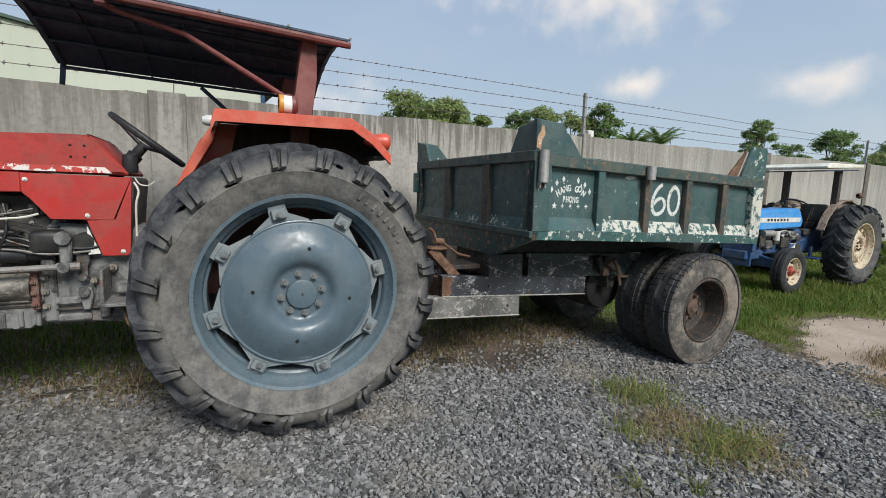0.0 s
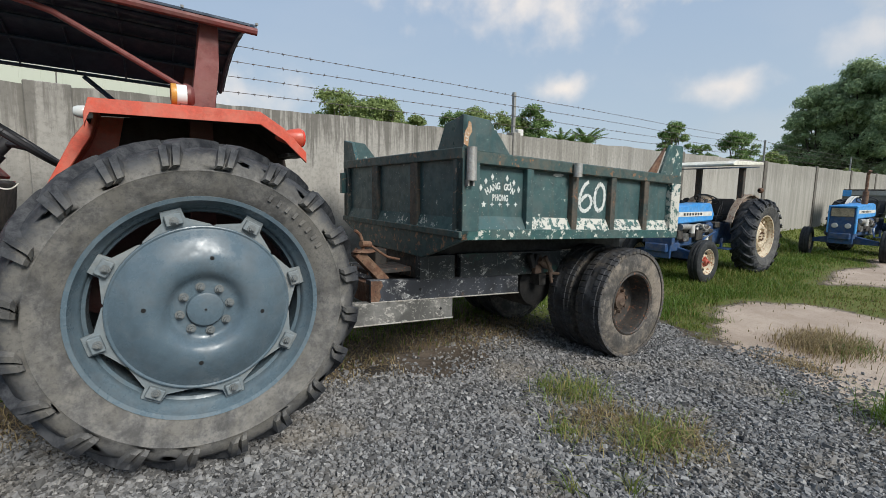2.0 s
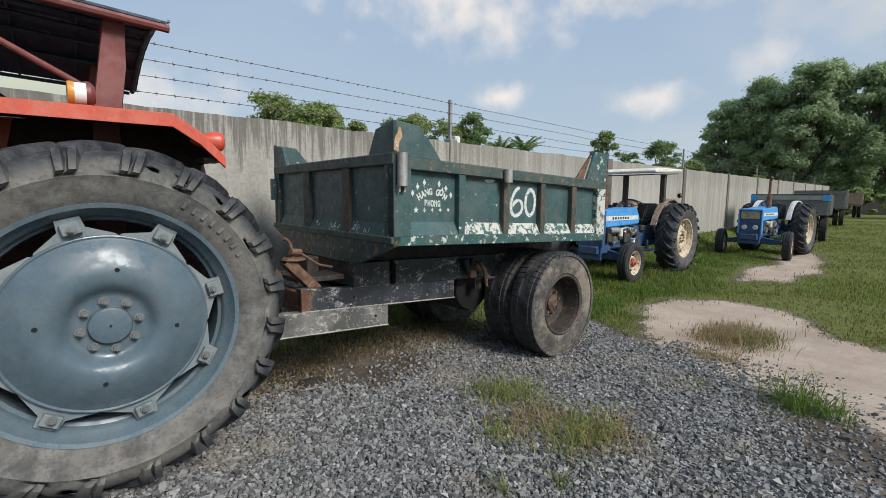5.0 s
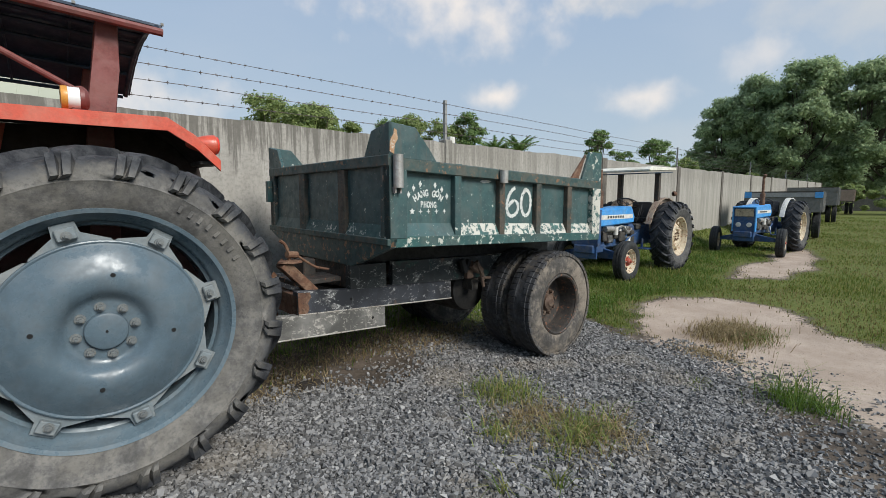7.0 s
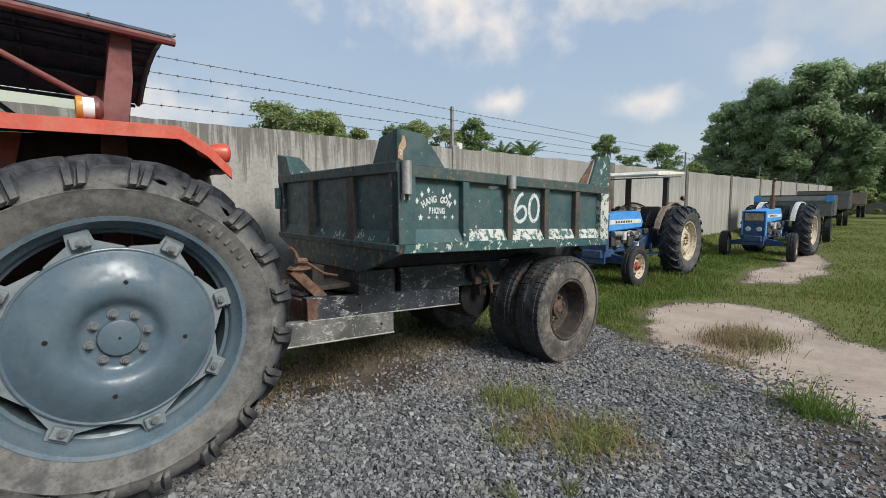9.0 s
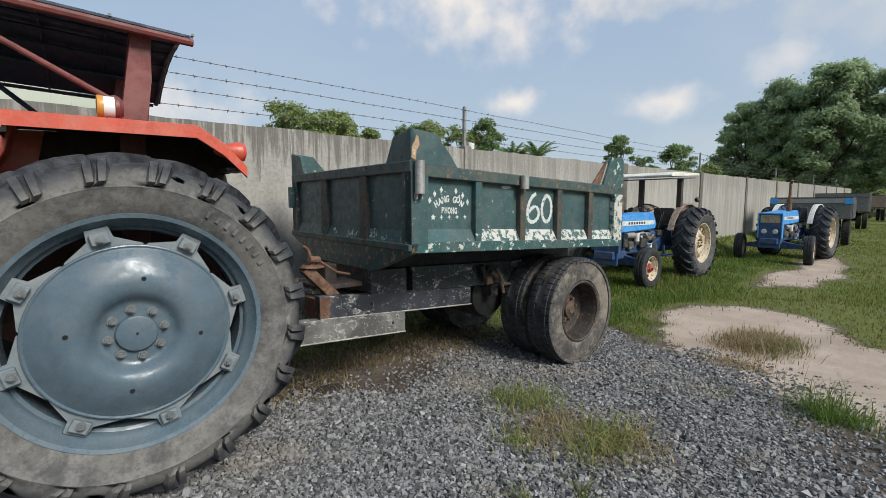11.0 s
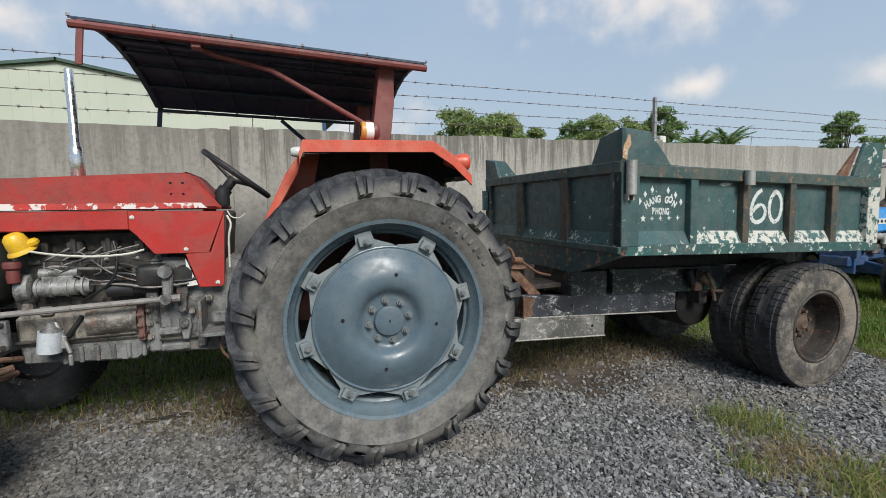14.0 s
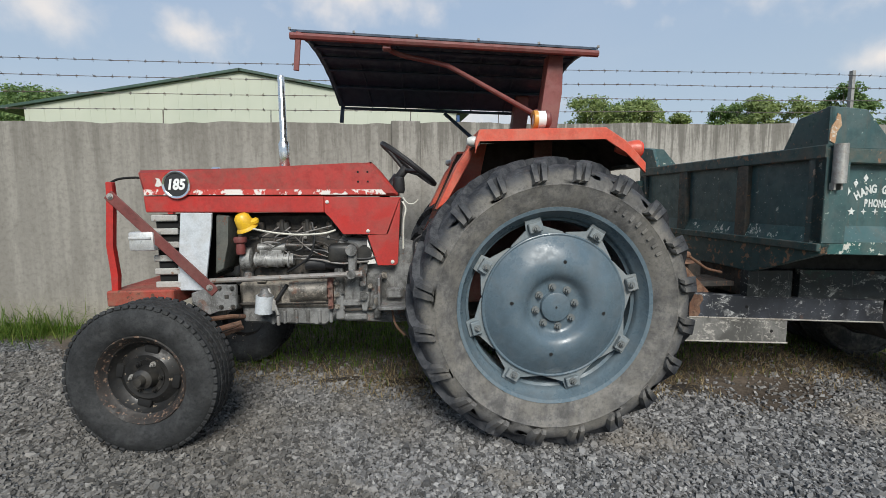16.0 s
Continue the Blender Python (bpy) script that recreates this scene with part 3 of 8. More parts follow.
def bolt(bm, c, r=0.012, h=0.014, axis="y", sign=-1):
    """A hexagonal bolt head with its washer."""
    d = {"y": Vector((0, sign, 0)), "x": Vector((sign, 0, 0)), "z": Vector((0, 0, sign))}[axis]
    c = Vector(c)
    cyl(bm, c, c + d * h * 0.3, r * 1.5, None, 12)
    cyl(bm, c + d * h * 0.3, c + d * h, r, None, 6)
    cyl(bm, c + d * h, c + d * h * 1.5, r * 0.5, None, 8)
    return bm


def text_part(name, body, size, m, material, parent, extrude=0.0015, bold=0.0):
    cu = bpy.data.curves.new(name, "FONT")
    cu.body = body
    cu.size = size
    cu.align_x, cu.align_y = "CENTER", "CENTER"
    cu.extrude = extrude
    cu.offset = bold
    tmp = bpy.data.objects.new(name, cu)
    scene.collection.objects.link(tmp)
    dg = bpy.context.evaluated_depsgraph_get()
    me = bpy.data.meshes.new_from_object(tmp.evaluated_get(dg))
    bpy.data.objects.remove(tmp)
    bpy.data.curves.remove(cu)
    me.transform(m)
    me.materials.clear()
    return link_mesh(name, me, material, parent)


RUST_DARK = paint("dark rusty rim paint", (0.026, 0.024, 0.022), 0.6, (0.042, 0.033, 0.027), (0.12, 0.09, 0.065), 0.3, (0.17, 0.07, 0.035), 0.66, 5)
RUST_HUB = paint("dusty brown hub", (0.09, 0.055, 0.038), 0.8, (0.055, 0.038, 0.028), (0.2, 0.15, 0.11), 0.4)
BARE = paint("bare tan primer with rust", (0.42, 0.28, 0.17), 0.7, (0.34, 0.18, 0.09), None, 0, (0.5, 0.45, 0.38), 0.62, 8)
RIG = pose(0.568, 2.37, 0, 0, 0, -4.7)  # the red tractor's rear hub, and the line of tractor and trailer

# ---- ground ----
def smooth(a, b, x):
    t = np.clip((x - a) / (b - a), 0.0, 1.0)
    return t * t * (3 - 2 * t)


def ground_z(x, y):
    """Height of the yard: it falls gently along the wall and rises in a low bank at the wall's foot."""
    x, y = np.asarray(x, float), np.asarray(y, float)
    z = 0.018 - 0.032 * np.clip(x, -6, 5.2)
    z = z + smooth(24, 60, x) * 0.25
    bank = smooth(3.9, 5.0, y) * (0.05 + 0.30 * smooth(8, 18, x))
    near = 1 - smooth(9, 16, np.hypot(x, y))
    wave = 0.012 * np.sin(2.1 * x + 0.7) * np.cos(1.7 * y) + 0.008 * np.sin(5.3 * x - 1.1) * np.sin(4.7 * y + 0.4)
    return z + np.where(y < 5.2, bank, 0.4) + wave * near


def wobble(x, y):
    return 0.16 * np.sin(3.1 * x + 1.3 * y) + 0.11 * np.sin(6.7 * y - 2.9 * x) + 0.06 * np.sin(13.0 * x + 9.0 * y)


def inside(poly, x, y):
    """Distance inside an outline, below 0 outside."""
    x, y = np.asarray(x, float), np.asarray(y, float)
    best = np.full(x.shape, 1e9)
    odd = np.zeros(x.shape, bool)
    for (ax, ay), (bx, by) in zip(poly, poly[1:] + poly[:1]):
        dx, dy = bx - ax, by - ay
        t = np.clip(((x - ax) * dx + (y - ay) * dy) / (dx * dx + dy * dy), 0, 1)
        best = np.minimum(best, np.hypot(x - ax - t * dx, y - ay - t * dy))
        cross = (ay > y) != (by > y)
        odd ^= cross & (x < ax + (y - ay) * dx / (dy if dy else 1e-9))
    return np.where(odd, best, -best)


GRAVEL_LINE = [(5.3, 2.6), (5.05, 2.1), (5.0, 1.7), (4.62, 1.18), (4.1, 0.69), (3.5, 0.38), (3.1, 0.05), (2.3, -1.0), (1.5, -4), (-8, -4), (-8, 4.9), (-3.3, 4.5), (-2.6, 3.9), (-1.4, 3.62), (-0.8, 3.5), (0.0, 3.15), (1.0, 3.0), (1.9, 2.9), (2.2, 2.72), (2.65, 2.75), (3.2, 3.0), (4.1, 3.2), (4.9, 3.0)]
SAND_LINE = [(5.75, 2.3), (6.5, 2.5), (7.4, 2.2), (7.95, 1.85), (7.7, 0.92), (6.9, 0.3), (6.3, -0.3), (6.4, -2), (8, -6), (3.8, -6), (3.4, -2), (3.9, -0.4), (4.2, 0.2), (4.3, 0.62), (4.5, 0.95), (4.8, 1.3), (5.2, 1.75)]


def gravel_edge(x, y):
    """Above 0 on the gravel."""
    return inside(GRAVEL_LINE, x, y) + wobble(x, y) * 0.45


def sand_edge(x, y):
    """Above 0 on the bare sandy track that crosses the yard."""
    w = wobble(np.asarray(x) * 0.8, np.asarray(y) * 0.8)
    far = inside([(10.3, 2.05), (11.2, 2.3), (13.5, 2.05), (17.2, 2.0), (17.2, 1.6), (14.0, 1.2), (11.0, 1.3)], x, y)
    return np.maximum(inside(SAND_LINE, x, y), far) + w * 0.7


def build_ground():
    def axis(lo, hi, near_lo, near_hi, fine, coarse):
        a = list(np.arange(near_lo, near_hi, fine))
        step, p = fine, near_hi
        while p < hi:
            a.append(p)
            step = min(step * 1.25, coarse)
            p += step
        a.append(hi)
        step, p = fine, near_lo
        while p > lo:
            step = min(step * 1.25, coarse)
            p -= step
            a.insert(0, max(p, lo))
        return np.array(a)
    xs = axis(-900, 900, -5, 9, 0.07, 90)
    ys = axis(-900, 900, -2.5, 5.6, 0.07, 90)
    X, Y = np.meshgrid(xs, ys)
    Z = ground_z(X, Y)
    nx, ny = len(xs), len(ys)
    co = np.stack([X.ravel(), Y.ravel(), Z.ravel()], 1)
    i = np.arange(nx * ny).reshape(ny, nx)
    f = np.stack([i[:-1, :-1].ravel(), i[:-1, 1:].ravel(), i[1:, 1:].ravel(), i[1:, :-1].ravel()], 1)
    me = bpy.data.meshes.new("ground")
    me.from_pydata(co.tolist(), [], f.tolist())
    g = np.clip(0.5 + gravel_edge(X, Y) * 1.6, 0, 1).ravel()
    s = np.clip(0.5 + sand_edge(X, Y) * 1.3, 0, 1).ravel()
    soil_strip = (smooth(2.5, 2.9, Y) * smooth(-3.2, -2.2, X) * (1 - smooth(3.8, 4.6, X))).ravel()
    soil_near = (smooth(1.0, 0.4, Y) * smooth(2.4, 3.0, X) * (1 - smooth(4.6, 5.2, X))).ravel()
    grass = np.clip(1 - g * 1.6 - s * 1.4 - soil_strip * 1.2 - soil_near, 0, 1)
    col = me.color_attributes.new("zone", "FLOAT_COLOR", "POINT")
    col.data.foreach_set("color", np.stack([s, g, grass, np.ones_like(g)], 1).ravel())
    ob = link_mesh("ground", me, EARTH, None, "", 180)
    tagged(ob, "yard of earth, pale sand, stone dust and rough grass", "ground", "", "structure")


build_ground()

# ---- boundary wall ----
WALL_Y = 5.0


def wall_top(x):
    return 2.146 + 0.0133 * x


def build_wall():
    """Cast concrete wall with a slightly ragged top edge, columns every 5.4 m."""
    wall = thing("wall_north", Matrix.Identity(4), "long stained grey concrete boundary wall with ragged top edge", "wall", "", "structure")
    x0, x1 = -27.0, 59.4
    xs = np.arange(x0, x1 + 0.01, 0.15)
    rnd = random.Random(4)
    top = [wall_top(x) + rnd.uniform(-0.008, 0.008) + 0.008 * math.sin(x * 3.1) for x in xs]
    zs = [-0.6, 0.3, 0.9, 1.5, None]
    verts, faces = [], []
    for side, y in ((0, WALL_Y), (1, WALL_Y + 0.14)):
        for i, x in enumerate(xs):
            for z in zs:
                verts.append((x, y, top[i] if z is None else z))
    n, k = len(xs), len(zs)
    for i in range(n - 1):
        for j in range(k - 1):
            a = i * k + j
            faces.append((a, a + k, a + k + 1, a + 1))
            b = n * k + a
            faces.append((b, b + 1, b + k + 1, b + k))
        a = i * k + k - 1
        faces.append((a, a + k, n * k + a + k, n * k + a))
    raw("wall_face", verts, faces, CONCRETE, wall, "", 40)
    for q in range(-5, 12):
        x = 0.0 + 5.42 * q
        bm = B()
        w = 0.14 if q else 0.15
        box(bm, (x, WALL_Y + 0.045, wall_top(x) / 2 - 0.28), (w * 2 if q <= 0 else 0.15 if q == 1 else 0.25, 0.15, wall_top(x) + 0.6 + (0.03 if q > 0 else -0.004)), 0.008)
        part("column", bm, CONCRETE if q < 2 else COLUMN, wall)
    return wall


COLUMN = paint("darker weathered concrete column", (0.115, 0.10, 0.085), 0.9, (0.16, 0.145, 0.125), (0.08, 0.072, 0.06), 0.6, None, 0.7, 3)
build_wall()


def build_wire_fence():
    """Four strands of barbed wire on steel posts along the top of the wall."""
    fence = thing("barbed_wire_fence", pose(0, WALL_Y + 0.07, 0), "four strands of barbed wire on grey steel posts", "fence")
    posts = [-5.41 + 10.84 * k - 10.84 for k in range(7)]
    for x in posts:
        bm = B()
        zt = wall_top(x)
        prism(bm, [(x - 0.022, -0.022), (x + 0.022, -0.022), (x + 0.022, -0.015), (x - 0.015, -0.015), (x - 0.015, 0.022), (x - 0.022, 0.022)], "z", zt - 0.35, zt + 0.64)
        part("post", bm, POST, fence)
    rnd = random.Random(7)
    for h in (0.585, 0.435, 0.285, 0.142):
        bm = B()
        xs = np.arange(posts[0], 57.0, 0.9)
        pts = []
        for x in xs:
            u = ((x - posts[0]) % 10.84) / 10.84
            pts.append((x, rnd.uniform(-0.012, 0.012) - 0.035, wall_top(x) + h + rnd.uniform(-0.006, 0.006) - 0.014 * 4 * u * (1 - u)))
        tube(bm, pts, 0.0032, 5)
        for a, b in zip(pts, pts[1:]):
            if a[0] > 24:
                break
            for s in (0.0, 1 / 6, 2 / 6, 0.5, 4 / 6, 5 / 6):
                p = Vector(a).lerp(Vector(b), s)
                cyl(bm, p - Vector((0.012, 0, 0)), p + Vector((0.012, 0, 0)), 0.006, None, 5)
                for _ in range(2):
                    d = Vector((rnd.uniform(-0.4, 0.4), rnd.uniform(-1, 1), rnd.uniform(-1, 1))).normalized() * 0.02
                    cyl(bm, p - d, p + d, 0.0022, 0.001, 4, False)
        part("strand", bm, WIRE, fence)
    bm = B()
    box(bm, (5.56, 0, wall_top(5.5) + 0.05), (0.12, 0.09, 0.10), 0.008)
    part("junction_box", bm, WHITE, fence, "small white junction box")
    for x in (-2.35, -1.35, 0.05, 1.0, 7.0, 7.6):
        bm = B()
        cyl(bm, (x, 0, wall_top(x) - 0.1), (x + 0.01, 0, wall_top(x) + 0.13), 0.005, None, 6)
        part("steel_stub", bm, WIRE, fence)


build_wire_fence()


# ---- hall beyond the wall ----
def build_hall():
    hall = thing("warehouse", pose(-4.39, 16.0, 0), "pale green sheet-clad warehouse gable with dark roof edge", "building")
    prof = [(-6.2, 0), (6.98, 0), (6.98, 4.28), (0, 5.44), (-6.2, 4.24)]
    bm = B()
    prism(bm, prof, "y", 0.0, 26.0)
    part("wall", bm, HALL, hall)
    for a, b in (((-6.9, 4.12), (0.02, 5.45)), ((-0.02, 5.45), (7.4, 4.24))):
        bm = B()
        prism(bm, [(a[0], a[1]), (b[0], b[1]), (b[0], b[1] + 0.08), (a[0], a[1] + 0.08)], "y", -0.12, 26.2)
        part("roof", bm, HALL_ROOF, hall)
    bm = B()
    x = -6.1
    while x < 6.9:
        top = 5.41 - (abs(x) * (1.26 / 6.6 if x < 0 else 1.22 / 6.98)) - 0.03
        box(bm, (x, -0.004, top / 2), (0.05, 0.008, top), 0.003)
        x += 0.42
    part("cladding_ribs", bm, HALL, hall)
    bm = B()
    cyl(bm, (7.02, -0.06, 0), (7.02, -0.06, 4.2), 0.06, None, 10)
    part("downpipe", bm, BLUE_DARK, hall)


build_hall()

# ---- tractor wheels ----
def lug_tyre(bm, R, Wd, rb, nl=20, hl=0.038, low=0.82):
    """An agricultural tyre about the y axis: carcass of width Wd and bead radius rb, with chevron bars cast on it."""
    h = Wd / 2
    Rc = R - hl
    def surf(w):
        """Radius of the tread at the place w (-1 to 1) across."""
        return Rc - (Rc * 0.045) * abs(w) ** 2.2
    sh = Rc * 0.945
    prof = [(rb, -0.80), (rb + 0.03, -0.93), (rb + (sh - rb) * 0.35, -1.07), (rb + (sh - rb) * 0.60, -1.118), (sh - 0.045, -1.10), (sh - 0.012, -1.04), (sh, -0.98), (surf(0.8), -0.8), (surf(0.5), -0.5), (surf(0.2), -0.2), (surf(0), 0)]
    prof.insert(4, (rb + (sh - rb) * 0.64, -1.12 - 0.005 / h))
    prof.insert(5, (rb + (sh - rb) * 0.68, -1.12))
    full = prof + [(r, -a) for r, a in prof[-2::-1]]
    lathe(bm, [(r, a * h) for r, a in full], (0, 0, 0), "y", 72)
    # bars: stations from the sidewall over the shoulder to just past the middle
    st = [(-1.135, R * low, -0.012, 0.012, 0.62), (-1.13, sh - 0.05, 0.006, 0.034, 0.85), (-1.04, sh + 0.002, 0.02, hl * 1.02, 1.0), (-0.80, None, 0.045, hl, 1.0), (-0.45, None, 0.115, hl, 0.95), (-0.05, None, 0.205, hl * 0.96, 0.85), (0.06, None, 0.228, hl * 0.9, 0.75)]
    half = math.pi * R / nl * 0.30
    def strip(rows, t0, s, q0, q1):
        """One bar of tread: a tapered strip through the stations, between q0 and q1 of its half width."""
        prev = None
        mid, gap = (q0 + q1) / 2, (q1 - q0) / 2
        for k, (w, r, dt, up, wd) in rows:
            base = (surf(w) if r is None else r) - 0.006
            t = t0 - dt * 1.25
            ring = []
            for rr, q in ((base, mid - gap), (base, mid + gap), (base + up + 0.006, mid + gap * 0.66), (base + up + 0.006, mid - gap * 0.66)):
                a = t + q * half * wd / R
                lat = w * h * s
                if k < 2:
                    lat = (w * h - (up if rr > base else -0.006)) * s
                    rr = base + 0.006
                ring.append(bm.verts.new((rr * math.cos(a), lat, rr * math.sin(a))))
            if prev:
                for j in range(4):
                    bm.faces.new((prev[j], prev[(j + 1) % 4], ring[(j + 1) % 4], ring[j]))
            else:
                bm.faces.new(ring[::-1])
            prev = ring
        bm.faces.new(prev)
    rows = list(enumerate(st))
    for s in (1, -1):
        for i in range(nl):
            t0 = 2 * math.pi * (i + (0.5 if s < 0 else 0)) / nl
            strip(rows[2:], t0, s, -1.25, 1.25)
            # the bar splits into two legs on the shoulder, round a hollow
            strip(rows[:3], t0, s, -1.4, -0.1)
            strip(rows[:3], t0, s, 0.1, 1.4)


def rear_wheel(parent, m, R, Wd, rb, tyre_mat, rim_mat, disc_mat, style="pressed", nl=20):
    """A big driven wheel: tyre, rim, disc, hub nuts. Its outer side looks along -y."""
    w = new("rear_wheel")
    w.parent = parent
    w.matrix_basis = m
    bm = B()
    lug_tyre(bm, R, Wd, rb, nl)
    mould(bm)
    part("tyre", bm, tyre_mat, w, "", 30)
    h = Wd / 2
    bm = B()
    f = -h * 0.86
    lathe(bm, [(rb - 0.004, f + 0.03), (rb + 0.026, f + 0.002), (rb + 0.022, f - 0.012), (rb + 0.004, f - 0.006), (rb - 0.006, f + 0.02), (rb - 0.024, f + 0.050), (rb - 0.030, f + 0.056), (rb - 0.036, f + 0.085), (rb - 0.050, f + 0.095), (rb - 0.056, f + 0.15),
               (rb - 0.056, -f - 0.12), (rb - 0.05, -f - 0.05), (rb - 0.004, -f - 0.02), (rb + 0.024, -f), (rb - 0.004, -f - 0.03)], (0, 0, 0), "y", 72)
    rim = part("rim", bm, rim_mat, w)
    k = rb / 0.50
    if style == "pressed":
        y0 = -h * 1.0 + 0.015
        bm = B()
        lathe(bm, [(0, 0.002), (0.068, 0.002), (0.076, 0.005), (0.079, 0.010), (0.081, 0.026), (0.122, 0.028), (0.134, 0.026), (0.147, 0.016), (0.160, 0.0), (0.174, -0.014), (0.190, -0.023), (0.212, -0.028), (0.24, -0.027), (0.27, -0.019), (0.30, -0.006), (0.33, 0.010), (0.352, 0.023), (0.366, 0.033), (0.373, 0.037), (0.381, 0.034), (0.386, 0.036), (0.388, 0.042), (0.388, 0.058), (0.36, 0.060), (0.0, 0.072)], (0, y0, 0), "y", 72)
        disc = part("disc", bm, disc_mat, w)
        for i in range(4):
            bm = B()
            t = math.pi / 2 * i + math.pi / 2 - 0.31
            lathe(bm, [(0.0, -0.0015), (0.0095, -0.0015), (0.0095, 0.01)], (0.244 * math.cos(t), y0 - 0.0265, 0.244 * math.sin(t)), "y", 14)
            part("hole", bm, HOLE, disc)
        bm = B()
        lathe(bm, [(0.0, -0.0015), (0.005, -0.0015), (0.005, 0.01)], (0, y0, 0), "y", 10)
        part("centre_mark", bm, HOLE, disc)
        for i in range(8):
            t = 2 * math.pi * i / 8 - 0.017
            bm = B()
            bolt(bm, (0.106 * math.cos(t), y0 + 0.027, 0.106 * math.sin(t)), 0.014, 0.026)
            part("nut", bm, NUT, disc)
        for i in range(8):
            t = 2 * math.pi * (i + 0.5) / 8 - 0.315
            rot = Matrix.Rotation(-t + math.pi / 2, 3, "Y")
            bm = B()
            # a tapered clip that ties the disc to the rim
            pts = [(-0.150, 0.350), (0.150, 0.350), (0.140, 0.370), (0.046, 0.424), (0.044, 0.474), (-0.044, 0.474), (-0.046, 0.424), (-0.140, 0.370)]
            prism(bm, [(p[0], p[1]) for p in pts], "y", y0 + 0.052, y0 + 0.064, 0.002)
            box(bm, (0, y0 + 0.040, 0.430), (0.070, 0.034, 0.050), 0.004)
            bmesh.ops.rotate(bm, verts=bm.verts, cent=(0, 0, 0), matrix=rot)
            clip = part("clip", bm, CLIP, w, "pale grey rim clip")
            bm = B()
            c = rot @ Vector((0, y0 + 0.023, 0.424))
            bolt(bm, c, 0.013, 0.018)
            part("bolt", bm, NUT, clip)
        # raised moulding on the sidewall, too worn to read
        for i in range(8):
            t = radians(50 - 4.6 * i)
            bm = B()
            box(bm, (0, -h * 1.108, 0.592), (0.016, 0.005, 0.034), 0.0015)
            bmesh.ops.rotate(bm, verts=bm.verts, cent=(0, 0, 0), matrix=Matrix.Rotation(math.pi / 2 - t, 3, "Y"))
            part("sidewall_mark", bm, tyre_mat, w)
        bm = B()
        lathe(bm, [(0.0, 0.07), (0.16, 0.07), (0.17, 0.09), (0.17, h * 2), (0.11, h * 2 + 0.05), (0.11, 0.62)], (0, y0, 0), "y", 28)
        part("brake_housing", bm, IRON_DARK, w)
    else:
        y0 = -h * 0.30
        bm = B()
        lathe(bm, [(0, -0.05 * k), (0.12 * k, -0.05 * k), (0.14 * k, -0.03 * k), (0.16 * k, 0.0), (0.20 * k, -0.05 * k), (0.27 * k, -0.06 * k), (0.34 * k, 0.0), (rb - 0.085, 0.03), (rb - 0.085, 0.05), (0.0, 0.05)], (0, y0, 0), "y", 48)
        disc = part("disc", bm, disc_mat, w)
        for i in range(8):
            t = 2 * math.pi * i / 8
            bm = B()
            bolt(bm, (0.10 * k * math.cos(t), y0 - 0.05 * k, 0.10 * k * math.sin(t)), 0.013, 0.02)
            part("nut", bm, RUST, disc)
        for i in range(8):
            t = 2 * math.pi * (i + 0.5) / 8
            bm = B()
            box(bm, (0, y0, 0), (0.05, 0.05, 0.06), 0.004)
            bmesh.ops.translate(bm, verts=bm.verts, vec=(0, 0, rb - 0.10))
            bmesh.ops.rotate(bm, verts=bm.verts, cent=(0, 0, 0), matrix=Matrix.Rotation(t, 3, "Y"))
            part("clip", bm, disc_mat, w)
        bm = B()
        cyl(bm, (0, y0, 0), (0, 0.5, 0), 0.09, None, 20)
        part("axle_end", bm, IRON_DARK, w)
    return w


ENAMEL = Nodes("white enamel").done((0.78, 0.78, 0.76), 0.4)
STACK = paint("brushed bright steel", (0.74, 0.73, 0.70), 0.16, (0.70, 0.69, 0.66), None, 0, None, 0.7, 6, None, 0.95)
SHROUD = paint("dirty green-grey shroud", (0.085, 0.09, 0.08), 0.5, (0.06, 0.062, 0.055), (0.12, 0.11, 0.09), 0.4, (0.12, 0.06, 0.04), 0.67, 4)
HOLE = Nodes("dark hole").done((0.006, 0.006, 0.006), 0.9)
CLIP = paint("pale grey clip paint", (0.155, 0.185, 0.20), 0.5, (0.19, 0.21, 0.215), (0.28, 0.265, 0.24), 0.35)
DISC = paint("glossy blue-grey disc paint", (0.080, 0.115, 0.141), 0.25, (0.090, 0.126, 0.152), (0.20, 0.20, 0.19), 0.14)
NUT = paint("grey painted nut", (0.16, 0.175, 0.18), 0.45, (0.13, 0.145, 0.15), (0.30, 0.27, 0.22), 0.3, None, 0.7, 30, None, 0.3)


